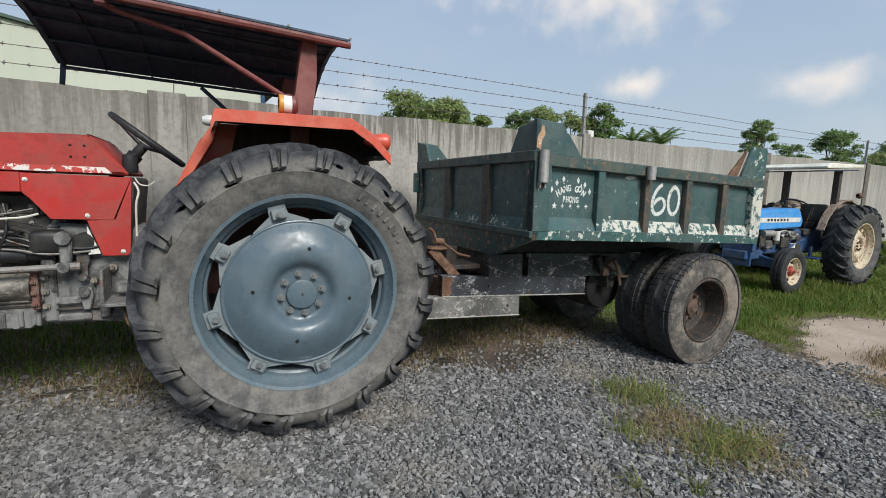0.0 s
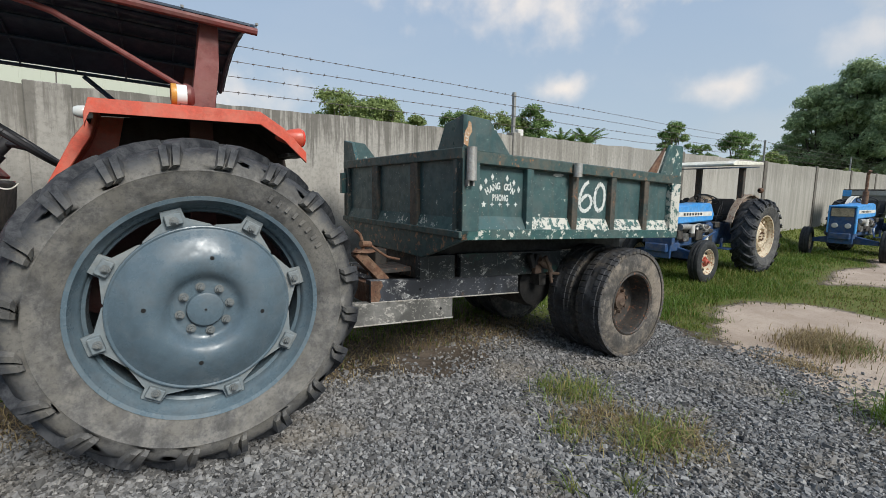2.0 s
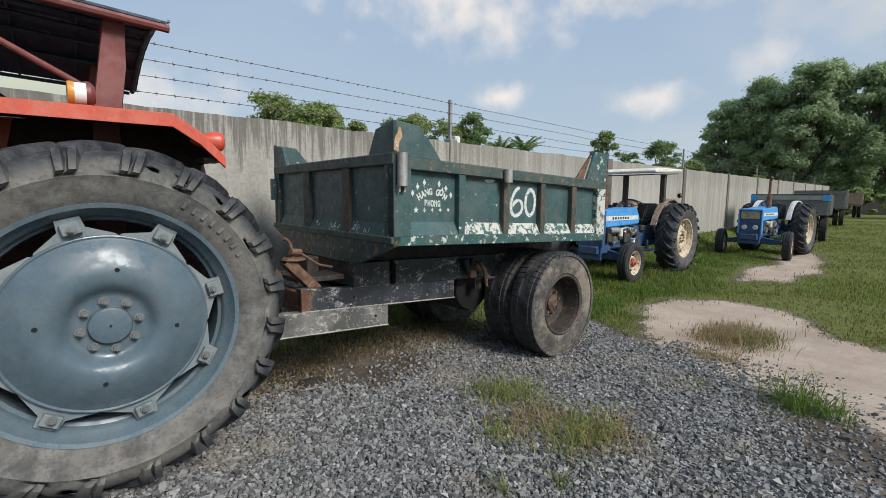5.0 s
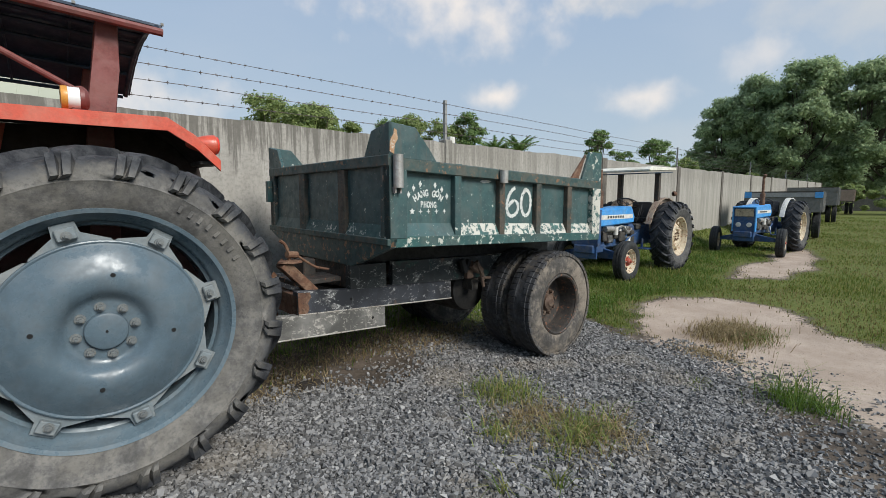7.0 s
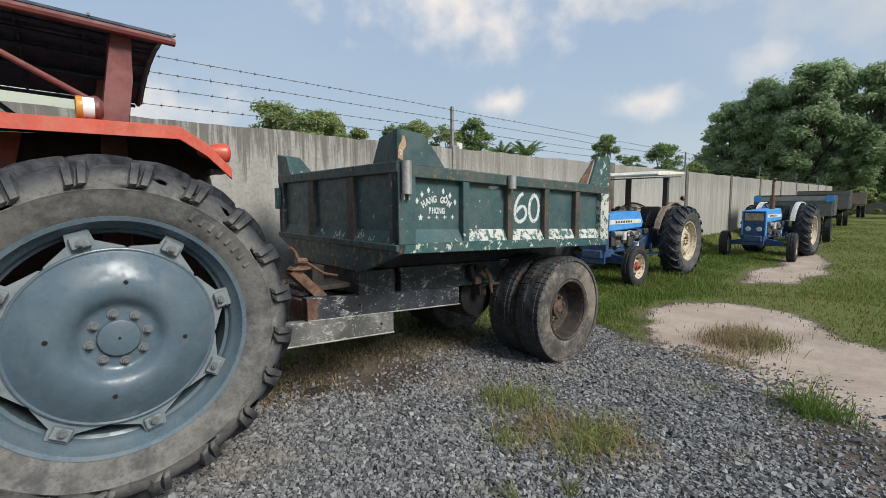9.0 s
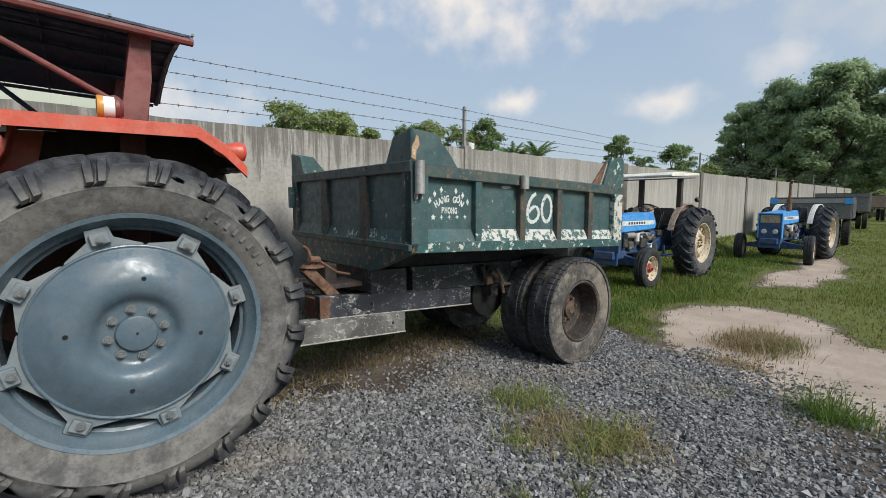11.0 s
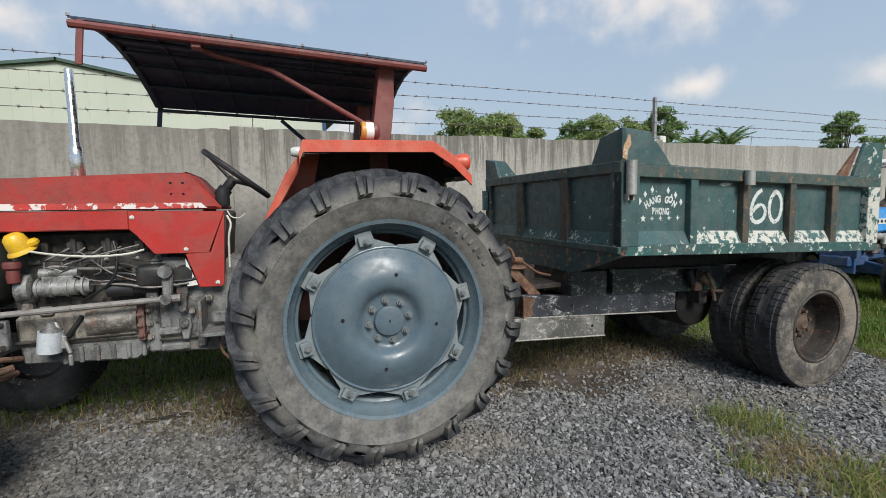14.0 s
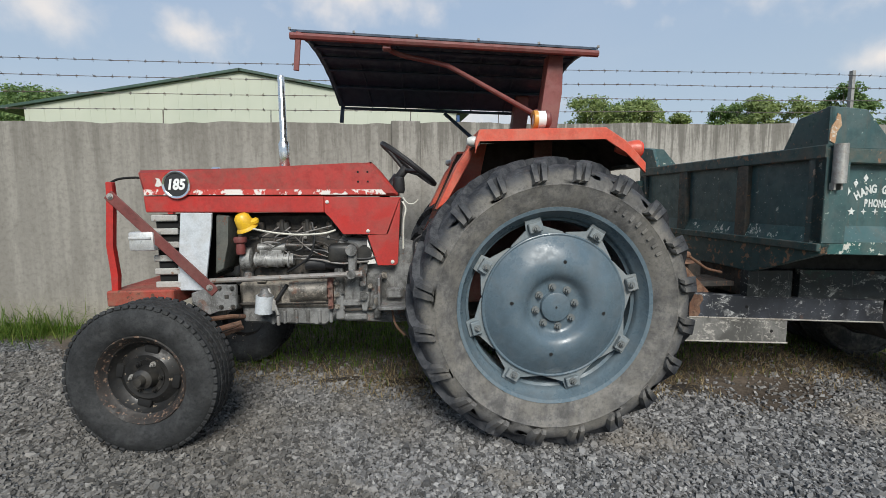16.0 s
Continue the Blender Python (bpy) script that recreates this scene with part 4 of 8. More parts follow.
def front_wheel(parent, m, R, Wd, tyre_mat, rim_mat, hub_mat, tread="road"):
    w = new("front_wheel")
    w.parent = parent
    w.matrix_basis = m
    h = Wd / 2
    rb = R * 0.57
    bm = B()
    k = R - rb
    prof = [(rb, -0.75), (rb + k * 0.12, -0.92), (rb + k * 0.40, -1.05), (rb + k * 0.62, -1.04), (rb + k * 0.82, -0.95), (rb + k * 0.93, -0.80)]
    if tread == "road":
        prof += [(R * 0.993, -0.60), (R * 0.993, -0.56), (R * 0.972, -0.54), (R * 0.972, -0.46), (R * 0.998, -0.44), (R * 0.998, -0.22), (R * 0.976, -0.20), (R * 0.976, -0.12), (R, -0.10), (R, 0.0)]
    else:
        prof += [(R * 0.98, -0.62), (R * 0.98, -0.40), (R * 0.95, -0.38), (R * 0.95, -0.12), (R, -0.10), (R, 0.0)]
    full = prof + [(r, -a) for r, a in prof[-2::-1]]
    lathe(bm, [(r, a * h) for r, a in full], (0, 0, 0), "y", 60)
    if tread == "road":
        nb = 60
        for i in range(nb):
            for s in (-1, 1):
                t = 2 * math.pi * (i + (0.5 if s > 0 else 0)) / nb
                rot = Matrix.Rotation(-t, 3, "Y")
                p = rot @ Vector((R * 0.960, 0, 0))
                box(bm, (p.x, s * h * 0.73, p.z), (R * 0.05, h * 0.36, 2 * math.pi * R / nb * 0.74), 0.003, rot @ Matrix.Rotation(-s * 0.38, 3, "Z"))
                p = rot @ Vector((R * 0.988, 0, 0))
                box(bm, (p.x, s * h * 0.33, p.z), (R * 0.028, h * 0.26, 2 * math.pi * R / nb * 0.55), 0.0, rot @ Matrix.Rotation(0.5, 3, "X"))
        mould(bm)
    part("tyre", bm, tyre_mat, w, "", 30)
    bm = B()
    f = -h * 0.75
    lathe(bm, [(rb - 0.002, f + 0.02), (rb + 0.012, f - 0.002), (rb + 0.004, f - 0.012), (rb - 0.01, f), (rb - 0.02, f + 0.02), (rb - 0.035, f + 0.028), (rb - 0.05, f + 0.06), (rb * 0.70, f + 0.075), (rb * 0.52, f + 0.045), (rb * 0.40, f + 0.05), (rb * 0.2, f + 0.05), (rb * 0.2, f + 0.07), (rb * 0.75, f + 0.1), (rb - 0.04, -f - 0.03), (rb + 0.01, -f), (rb - 0.002, -f - 0.02)], (0, 0, 0), "y", 48)
    rim = part("rim", bm, rim_mat, w)
    if tread == "road":
        bm = B()
        lathe(bm, [(rb + 0.013, f - 0.004), (rb + 0.004, f - 0.0145), (rb - 0.012, f - 0.001), (rb - 0.022, f + 0.018), (rb - 0.033, f + 0.0255), (rb - 0.033, f + 0.04), (rb + 0.013, f + 0.01)], (0, 0, 0), "y", 48, True)
        part("rim_lip", bm, RIM_LIP, rim, "rust-flaked rim lip")
    for i in range(4):
        bm = B()
        t = math.pi / 2 * i + 1.36
        c = (rb * 0.655 * math.cos(t), f + 0.060, rb * 0.655 * math.sin(t))
        box(bm, c, (0.042, 0.024, 0.074), 0.011, Matrix.Rotation(-t, 3, "Y"), 2)
        part("slot", bm, HOLE, rim)
    bm = B()
    lathe(bm, [(0, f - 0.035), (0.022, f - 0.035), (0.026, f - 0.02), (0.028, f - 0.005), (0.05, f + 0.005), (0.056, f + 0.03), (0.062, f + 0.05), (0.09, f + 0.045), (0.092, f + 0.06)], (0, 0, 0), "y", 28)
    hub = part("hub", bm, hub_mat, w)
    for i in range(6):
        t = 2 * math.pi * i / 6
        bm = B()
        bolt(bm, (0.077 * math.cos(t), f + 0.048, 0.077 * math.sin(t)), 0.010, 0.02)
        part("nut", bm, STEEL if i in (1, 3) else hub_mat, hub)
    return w


# ---- red tractor ----
RED_RUSTY = paint("rusty orange-red bumper paint", (0.30, 0.045, 0.028), 0.55, (0.22, 0.05, 0.03), (0.22, 0.12, 0.08), 0.5, (0.10, 0.045, 0.028), 0.66, 5)
BLACK_RIM = paint("worn black rim paint", (0.010, 0.010, 0.010), 0.46, (0.016, 0.015, 0.014), (0.05, 0.042, 0.034), 0.15, (0.28, 0.22, 0.16), 0.69, 6)
RIM_LIP = paint("rust-flaked rim lip", (0.014, 0.013, 0.012), 0.58, (0.026, 0.020, 0.016), (0.08, 0.06, 0.05), 0.25, (0.20, 0.14, 0.10), 0.59, 8, (0.10, 0.045, 0.028))
STRIPE = paint("flaked white stripe on red", (0.46, 0.04, 0.03), 0.5, (0.40, 0.05, 0.04), None, 0, (0.68, 0.62, 0.58), 0.52, 2.2)
GREASE = paint("oily black grime", (0.012, 0.012, 0.012), 0.35, (0.02, 0.019, 0.018), (0.08, 0.07, 0.055), 0.4)
RUBBER_HOSE = paint("black hose", (0.015, 0.015, 0.016), 0.45)
PALE_WIRE = paint("pale cable", (0.62, 0.6, 0.52), 0.5)


def build_red_tractor():
    tr = thing("red_tractor", RIG, "old red farm tractor with a dark canopy and grey wheels", "tractor")
    VC = 0.95
    wheel = rear_wheel(tr, pose(0, 0.18, 0.794, 0, -10, 0), 0.79, 0.36, 0.50, RUBBER, RIM, DISC)
    far = copy_thing(wheel, pose(0, 2 * VC - 0.18, 0.794, 0, 0, 180))
    front_wheel(tr, pose(-2.124, 0.154, 0.460, 0, 0, -4.2), 0.394, 0.225, RUBBER_CLEAN, BLACK_RIM, GREASE)
    front_wheel(tr, pose(-2.10, 1.49, 0.460, 0, 0, 175.8), 0.394, 0.225, RUBBER_CLEAN, BLACK_RIM, GREASE)

    # bonnet
    V0, V1 = 0.655, 2 * VC - 0.655
    bm = B()
    prism(bm, [(-2.405, 1.552), (-2.375, 1.40), (-0.815, 1.385), (-0.985, 1.597), (-1.01, 1.599), (-1.07, 1.575)], "y", V0, V1, 0.018)
    hood = part("bonnet", bm, RED_DULL, tr, "faded red bonnet with worn stripe", 40)
    bm = B()
    prism(bm, [(-2.37, 1.296), (-2.378, 1.396), (-1.29, 1.388), (-1.29, 1.283)], "y", V0 + 0.006, V1 - 0.006, 0.006)
    part("lower_panel", bm, RED, tr)
    for v, d in ((V0 - 0.004, 1), (V1 - 0.004, 1)):
        bm = B()
        prism(bm, [(-1.288, 1.384), (-1.288, 1.284), (-1.255, 1.255), (-1.178, 1.145), (-0.905, 1.140), (-0.813, 1.375)], "y", v, v + 0.008, 0.002)
        sp = part("side_panel", bm, RED, tr)
        bm = B()
        prism(bm, [(-0.812, 1.378), (-0.895, 1.142), (-1.026, 1.138), (-0.965, 0.942), (-0.852, 0.940), (-0.835, 0.955)], "y", v + 0.002, v + 0.010, 0.002)
        part("side_panel", bm, RED, tr)
        for p in ((-1.27, 1.35), (-1.02, 1.165), (-0.87, 0.965)):
            bm = B()
            bolt(bm, (p[0], v, p[1]), 0.008, 0.008)
            part("bolt", bm, WHITE, sp)
        bm = B()
        prism(bm, [(-1.03, 1.11), (-0.975, 0.955), (-1.03, 0.95)], "y", v + 0.011, v + 0.016)
        part("edge_plate", bm, WHITE, tr)
        bm = B()
        prism(bm, [(-2.365, 1.402), (-0.90, 1.394), (-0.93, 1.425), (-2.37, 1.436)], "y", V0 - 0.002 if v < VC else V1 - 0.006, V0 + 0.006 if v < VC else V1 + 0.002)
        part("stripe", bm, STRIPE, hood, "flaked white stripe")
        bm = B()
        for du in (-0.045, 0.015):
            for dz in (-0.03, 0.03):
                box(bm, (-1.03 + du, (V0 - 0.0005) if v < VC else V1 + 0.0005, 1.505 + dz), (0.012, 0.004, 0.012), 0.0015)
        part("rivet", bm, HOLE, hood)
    # round badge with number
    bm = B()
    lathe(bm, [(0.082, -0.012), (0.086, -0.006), (0.086, 0.004), (0.070, 0.004), (0.070, -0.008), (0.078, -0.012)], (-2.17, V0 - 0.004, 1.462), "y", 36, True)
    badge = part("badge_ring", bm, CHROME, hood)
    bm = B()
    lathe(bm, [(0, -0.006), (0.072, -0.006), (0.072, 0.004)], (-2.17, V0 - 0.003, 1.462), "y", 32)
    part("badge", bm, SEAT, hood, "round black badge")
    text_part("number", "185", 0.072, Matrix.Translation((-2.17, V0 - 0.0105, 1.462)) @ Matrix.Rotation(radians(90), 4, "X") @ Matrix(((1.0, 0.22, 0, 0), (0, 1.2, 0, 0), (0, 0, 1, 0), (0, 0, 0, 1))), ENAMEL, hood, 0.0015, 0.003)
    bm = B()
    prism(bm, [(-2.30, 1.455), (-2.285, 1.49), (-2.295, 1.505), (-2.27, 1.50), (-2.262, 1.475), (-2.25, 1.462), (-2.28, 1.45)], "y", V0 - 0.002, V0 + 0.004)
    part("decal", bm, WHITE, hood)
    for u in (-2.02, -1.64):
        bm = B()
        lathe(bm, [(0, 0.022), (0.022, 0.02), (0.03, 0.012), (0.032, 0.0)], (u, VC - 0.08, 1.562), "z", 20)
        part("filler_cap", bm, CHROME, hood)
    bm = B()
    lathe(bm, [(0.030, 1.57), (0.036, 1.58), (0.036, 1.74), (0.030, 1.755), (0.023, 1.765), (0.022, 2.185), (0.019, 2.19), (0.019, 2.0)], (-1.597, VC, 0), "z", 24)
    part("exhaust_pipe", bm, STACK, tr, "bright steel exhaust stack")
    # nose: slats, white cheek, radiator, lamps
    for v in (V0 + 0.012, V1 - 0.012):
        sg = -1 if v < VC else 1
        bm = B()
        prism(bm, [(-2.165, 1.292), (-1.975, 1.289), (-1.985, 1.20), (-2.045, 0.802), (-2.215, 0.806)], "y", v - 0.008, v + 0.008, 0.004)
        part("cheek_panel", bm, CHEEK, tr, "white front side panel")
        for k in range(6):
            z = 0.845 + 0.083 * k
            bm = B()
            box(bm, (-2.265, v, z), (0.155, 0.018, 0.04), 0.006)
            part("slat", bm, SLAT, tr)
    bm = B()
    box(bm, (-2.2, VC, 1.06), (0.26, V1 - V0 - 0.06, 0.44), 0.01)
    part("radiator", bm, HOLE, tr)
    bm = B()
    prism(bm, [(-1.965, 1.28), (-1.88, 1.27), (-1.90, 1.10), (-1.93, 0.93), (-1.99, 0.90)], "y", V0 + 0.03, V1 - 0.03, 0.01)
    part("radiator_shroud", bm, SHROUD, tr)
    for v in (V0 - 0.035, V1 + 0.035):
        bm = B()
        box(bm, (-2.36, v, 1.125), (0.145, 0.10, 0.115), 0.012, None, 2)
        box(bm, (-2.365, v - math.copysign(0.052, VC - v), 1.145), (0.13, 0.012, 0.018), 0.004)
        lamp = part("headlamp", bm, SILVER, tr, "silver headlamp")
        bm = B()
        lathe(bm, [(0, -0.072), (0.04, -0.068), (0.045, -0.06)], (-2.36, v, 1.125), "x", 20)
        part("lens", bm, LENS, lamp)
    for pts in ([(-2.52, 1.2, 1.30), (-2.42, 1.2, 1.29), (-2.36, 1.2, 1.29)], [(-2.52, 1.2, 1.02), (-2.36, 1.2, 1.04), (-2.34, 1.2, 0.83)], [(-2.52, 1.2, 0.80), (-2.42, 1.2, 0.81), (-2.34, 1.2, 0.83)]):
        bm = B()
        tube(bm, pts, 0.005, 6)
        part("guard_wire", bm, HOLE, tr)
    # front guard of red bars
    for v in (0.60, 1.30):
        bm = B()
        prism(bm, [(-2.568, 0.80), (-2.53, 0.80), (-2.522, 0.92), (-2.537, 1.10), (-2.51, 1.40), (-2.512, 1.48), (-2.55, 1.48), (-2.55, 1.40), (-2.575, 1.10), (-2.562, 0.92)], "y", v - 0.006, v + 0.03, 0.003)
        part("guard_bar", bm, RED, tr)
        bm = B()
        rot = Matrix.Rotation(math.atan2(0.595, 0.572), 3, "Y")
        box(bm, (-2.245, v - 0.012, 1.105), (0.84, 0.012, 0.062), 0.003, rot)
        br = part("guard_brace", bm, MAROON, tr)
        for p in ((-2.52, 1.395), (-1.985, 0.835)):
            bm = B()
            bolt(bm, (p[0], v - 0.018, p[1]), 0.013, 0.014)
            part("bolt", bm, STEEL, br)
    bm = B()
    box(bm, (-2.39, VC, 0.78), (0.39, 0.76, 0.095), 0.008)
    part("bumper", bm, RED_RUSTY, tr, "red steel front bumper")
    bm = B()
    tube(bm, smooth_path([(-2.53, 0.61, 1.475), (-2.51, 0.66, 1.50), (-2.44, 0.70, 1.51), (-2.40, 0.72, 1.505)]), 0.007)
    part("guard_rod", bm, HOLE, tr)
    # front axle carrier, axle and steering
    for v in (0.60, 1.30):
        bm = B()
        prism(bm, [(-2.10, 0.74), (-2.0, 0.66), (-1.945, 0.69), (-1.845, 0.69), (-1.835, 0.70), (-1.835, 0.845), (-1.95, 0.85), (-2.10, 0.80)], "y", v - 0.012, v + 0.03, 0.005)
        br = part("axle_bracket", bm, IRON, tr)
        for p in ((-1.93, 0.83), (-1.855, 0.825), (-1.855, 0.71), (-1.925, 0.71)):
            bm = B()
            bolt(bm, (p[0], v - 0.012, p[1]), 0.010, 0.012)
            part("bolt", bm, IRON_DARK, br)
        bm = B()
        box(bm, (-1.89, v - 0.013, 0.775), (0.025, 0.006, 0.025), 0.0025)
        part("square_plug", bm, IRON_DARK, br)
    bm = B()
    prism(bm, [(0.33, 0.50), (0.80, 0.56), (1.10, 0.56), (1.57, 0.50), (1.57, 0.58), (1.10, 0.68), (0.80, 0.68), (0.33, 0.58)], "x", -2.17, -2.07, 0.012)
    part("front_axle", bm, IRON, tr)
    for v in (0.30, 1.60):
        bm = B()
        cyl(bm, (-2.12, v, 0.40), (-2.12, v, 0.70), 0.035, None, 14)
        cyl(bm, (-2.14, v, 0.462), (-2.14, v + (-0.1 if v < VC else 0.1), 0.462), 0.03, None, 12)
        box(bm, (-2.05, v + (0.04 if v < VC else -0.04), 0.69), (0.20, 0.05, 0.03), 0.008)
        part("kingpin", bm, IRON, tr)
    bm = B()
    tube(bm, [(-1.97, 0.34, 0.69), (-1.85, 0.55, 0.66), (-1.80, 0.62, 0.64)], 0.014)
    tube(bm, [(-2.20, 0.32, 0.64), (-1.98, 0.36, 0.60), (-1.78, 0.50, 0.63)], 0.017)
    cyl(bm, (-1.98, 0.34, 0.66), (-1.98, 0.34, 0.73), 0.025, None, 12)
    tube(bm, [(-2.02, 0.4, 0.54), (-1.90, 0.48, 0.56), (-1.80, 0.58, 0.58)], 0.014)
    part("steering_arm", bm, RUST, tr)

    # engine
    bm = B()
    box(bm, (-1.50, VC, 1.00), (0.74, 0.36, 0.33), 0.012)
    part("engine_block", bm, IRON_DARK, tr)
    bm = B()
    box(bm, (-1.50, VC + 0.02, 1.215), (0.72, 0.30, 0.12), 0.015)
    for k in range(4):
        box(bm, (-1.74 + 0.16 * k, VC - 0.17, 1.19), (0.08, 0.06, 0.07), 0.01)
        cyl(bm, (-1.74 + 0.16 * k, VC - 0.20, 1.16), (-1.74 + 0.16 * k, VC - 0.20, 1.24), 0.014, None, 8)
    part("cylinder_head", bm, IRON_DARK, tr)
    bm = B()
    prism(bm, [(-1.86, 0.68), (-1.85, 0.57), (-1.32, 0.535), (-1.25, 0.60), (-1.20, 0.68)], "y", VC - 0.21, VC + 0.21, 0.012)
    for k in range(6):
        box(bm, (-1.66 + 0.075 * k, VC - 0.215, 0.60), (0.022, 0.03, 0.09), 0.006)
    cyl(bm, (-1.38, VC - 0.225, 0.57), (-1.38, VC - 0.21, 0.57), 0.022, None, 6)
    sump = part("oil_sump", bm, IRON, tr)
    bm = B()
    prism(bm, [(-1.86, 0.84), (-1.86, 0.67), (-1.22, 0.655), (-1.22, 0.84)], "y", VC - 0.235, VC + 0.235, 0.02)
    box(bm, (-1.45, VC - 0.24, 0.755), (0.30, 0.03, 0.13), 0.012)
    part("crankcase", bm, IRON_BROWN, tr)
    bm = B()
    prism(bm, [(-1.22, 1.12), (-1.25, 0.86), (-1.22, 0.56), (-0.88, 0.545), (-0.55, 0.55), (-0.55, 0.98), (-0.85, 1.10)], "y", VC - 0.22, VC + 0.22, 0.02)
    gb = part("gearbox", bm, IRON, tr)
    for u, z, w, hh in ((-1.13, 0.69, 0.15, 0.045), (-1.12, 0.595, 0.15, 0.045), (-0.98, 0.66, 0.05, 0.16), (-0.78, 0.62, 0.20, 0.10), (-1.22, 0.76, 0.06, 0.36)):
        bm = B()
        box(bm, (u, VC - 0.235, z), (w, 0.04, hh), 0.01)
        for du in (-0.35, 0.35):
            bolt(bm, (u + du * w, VC - 0.255, z), 0.010, 0.012)
        part("flange", bm, IRON, gb)
    for u, z, r in ((-1.235, 0.83, 0.020), (-1.235, 0.75, 0.017), (-1.235, 0.67, 0.017), (-0.97, 0.70, 0.028), (-1.1, 0.98, 0.03), (-0.93, 0.87, 0.022), (-1.02, 0.80, 0.016)):
        bm = B()
        cyl(bm, (u, VC - 0.27, z), (u, VC - 0.2, z), r, None, 12)
        cyl(bm, (u, VC - 0.285, z), (u, VC - 0.27, z), r * 0.55, None, 6)
        part("cover_plug", bm, IRON_BROWN, gb)
    # starter, pump, filters, lines
    bm = B()
    cyl(bm, (-1.74, 0.70, 0.985), (-1.56, 0.70, 0.985), 0.046, None, 18)
    cyl(bm, (-1.56, 0.70, 0.985), (-1.50, 0.70, 0.985), 0.036, None, 16)
    cyl(bm, (-1.72, 0.70, 1.065), (-1.55, 0.70, 1.065), 0.026, None, 14)
    box(bm, (-1.64, 0.70, 1.03), (0.14, 0.05, 0.04), 0.006)
    for u in (-1.73, -1.67, -1.60, -1.53):
        cyl(bm, (u - 0.006, 0.70, 0.985), (u + 0.006, 0.70, 0.985), 0.052, None, 18)
    part("injection_pump", bm, PUMP, tr)
    bm = B()
    cyl(bm, (-1.43, 0.72, 0.955), (-1.30, 0.72, 0.955), 0.045, None, 16)
    cyl(bm, (-1.30, 0.72, 0.955), (-1.18, 0.72, 0.95), 0.038, None, 16)
    part("starter", bm, SEAT, tr)
    bm = B()
    lathe(bm, [(0.0, -0.03), (0.075, -0.03), (0.08, -0.02), (0.08, 0.03), (0.03, 0.05), (0.0, 0.05)], (-1.80, 0.74, 0.985), "x", 24)
    box(bm, (-1.80, 0.74, 0.92), (0.05, 0.06, 0.12), 0.012)
    part("timing_cover", bm, PUMP, tr)
    bm = B()
    lathe(bm, [(0.0, 1.14), (0.036, 1.138), (0.040, 1.128), (0.038, 1.105), (0.026, 1.095), (0.030, 1.06), (0.026, 1.03), (0.0, 1.028)], (-1.815, 0.66, 0), "z", 18)
    part("sediment_bowl", bm, MAROON, tr, "rusty red fuel bowl")
    bm = B()
    lathe(bm, [(0.0, 0.058), (0.03, 0.052), (0.046, 0.035), (0.052, 0.0), (0.054, -0.03), (0.066, -0.042), (0.068, -0.05), (0.04, -0.05)], (0, 0, 0), "z", 22)
    box(bm, (0.05, 0, -0.02), (0.07, 0.05, 0.04), 0.012)
    bmesh.ops.rotate(bm, verts=bm.verts, cent=(0, 0, 0), matrix=Matrix.Rotation(radians(-18), 3, "Y") @ Matrix.Rotation(radians(20), 3, "X"))
    bmesh.ops.translate(bm, verts=bm.verts, vec=(-1.79, 0.67, 1.232))
    part("fan_shield", bm, YELLOW, tr, "yellow plastic cover")
    bm = B()
    tube(bm, smooth_path([(-1.72, 0.62, 1.19), (-1.60, 0.62, 1.165), (-1.45, 0.62, 1.15), (-1.30, 0.62, 1.155), (-1.22, 0.63, 1.175)]), 0.006, 6)
    part("cable", bm, PALE_WIRE, tr)
    rnd = random.Random(12)
    for k in range(10):
        bm = B()
        u0, u1 = -1.74 + rnd.uniform(0, 0.35), -1.40 + rnd.uniform(0, 0.30)
        z0, z1 = rnd.uniform(1.0, 1.22), rnd.uniform(0.95, 1.2)
        mid = ((u0 + u1) / 2, 0.66 + rnd.uniform(0, 0.05), (z0 + z1) / 2 + rnd.uniform(-0.06, 0.06))
        tube(bm, smooth_path([(u0, 0.74, z0), (u0 + 0.05, 0.68, z0 + 0.02), mid, (u1 - 0.04, 0.69, z1), (u1, 0.76, z1)], 5), 0.0035 if k < 8 else 0.009, 6)
        part("fuel_line" if k < 8 else "hose", bm, RUST_GREY if k % 3 == 0 else RUBBER_HOSE if k % 3 == 1 else IRON_DARK, tr)
    bm = B()
    cyl(bm, (-1.690, 0.64, 0.655), (-1.676, 0.64, 0.765), 0.054, None, 28)
    flt = part("oil_filter", bm, CHEEK, tr, "white canister oil filter")
    bm = B()
    lathe(bm, [(0.050, 0.753), (0.044, 0.766), (0.028, 0.782), (0.02, 0.805), (0.0, 0.805)], (-1.675, 0.64, 0.008), "z", 20)
    part("cap", bm, IRON, flt)
    bm = B()
    tube(bm, [(-1.655, 0.645, 0.81), (-1.63, 0.64, 0.74), (-1.60, 0.64, 0.64)], 0.011, 8)
    box(bm, (-1.625, 0.64, 0.70), (0.03, 0.02, 0.07), 0.005)
    box(bm, (-1.60, 0.64, 0.60), (0.02, 0.02, 0.06), 0.005)
    part("lever", bm, STEEL, tr)
    bm = B()
    tube(bm, [(-1.55, 0.70, 0.82), (-1.62, 0.69, 0.72)], 0.014, 8)
    part("dipstick", bm, RUBBER_HOSE, tr)
    rnd = random.Random(23)
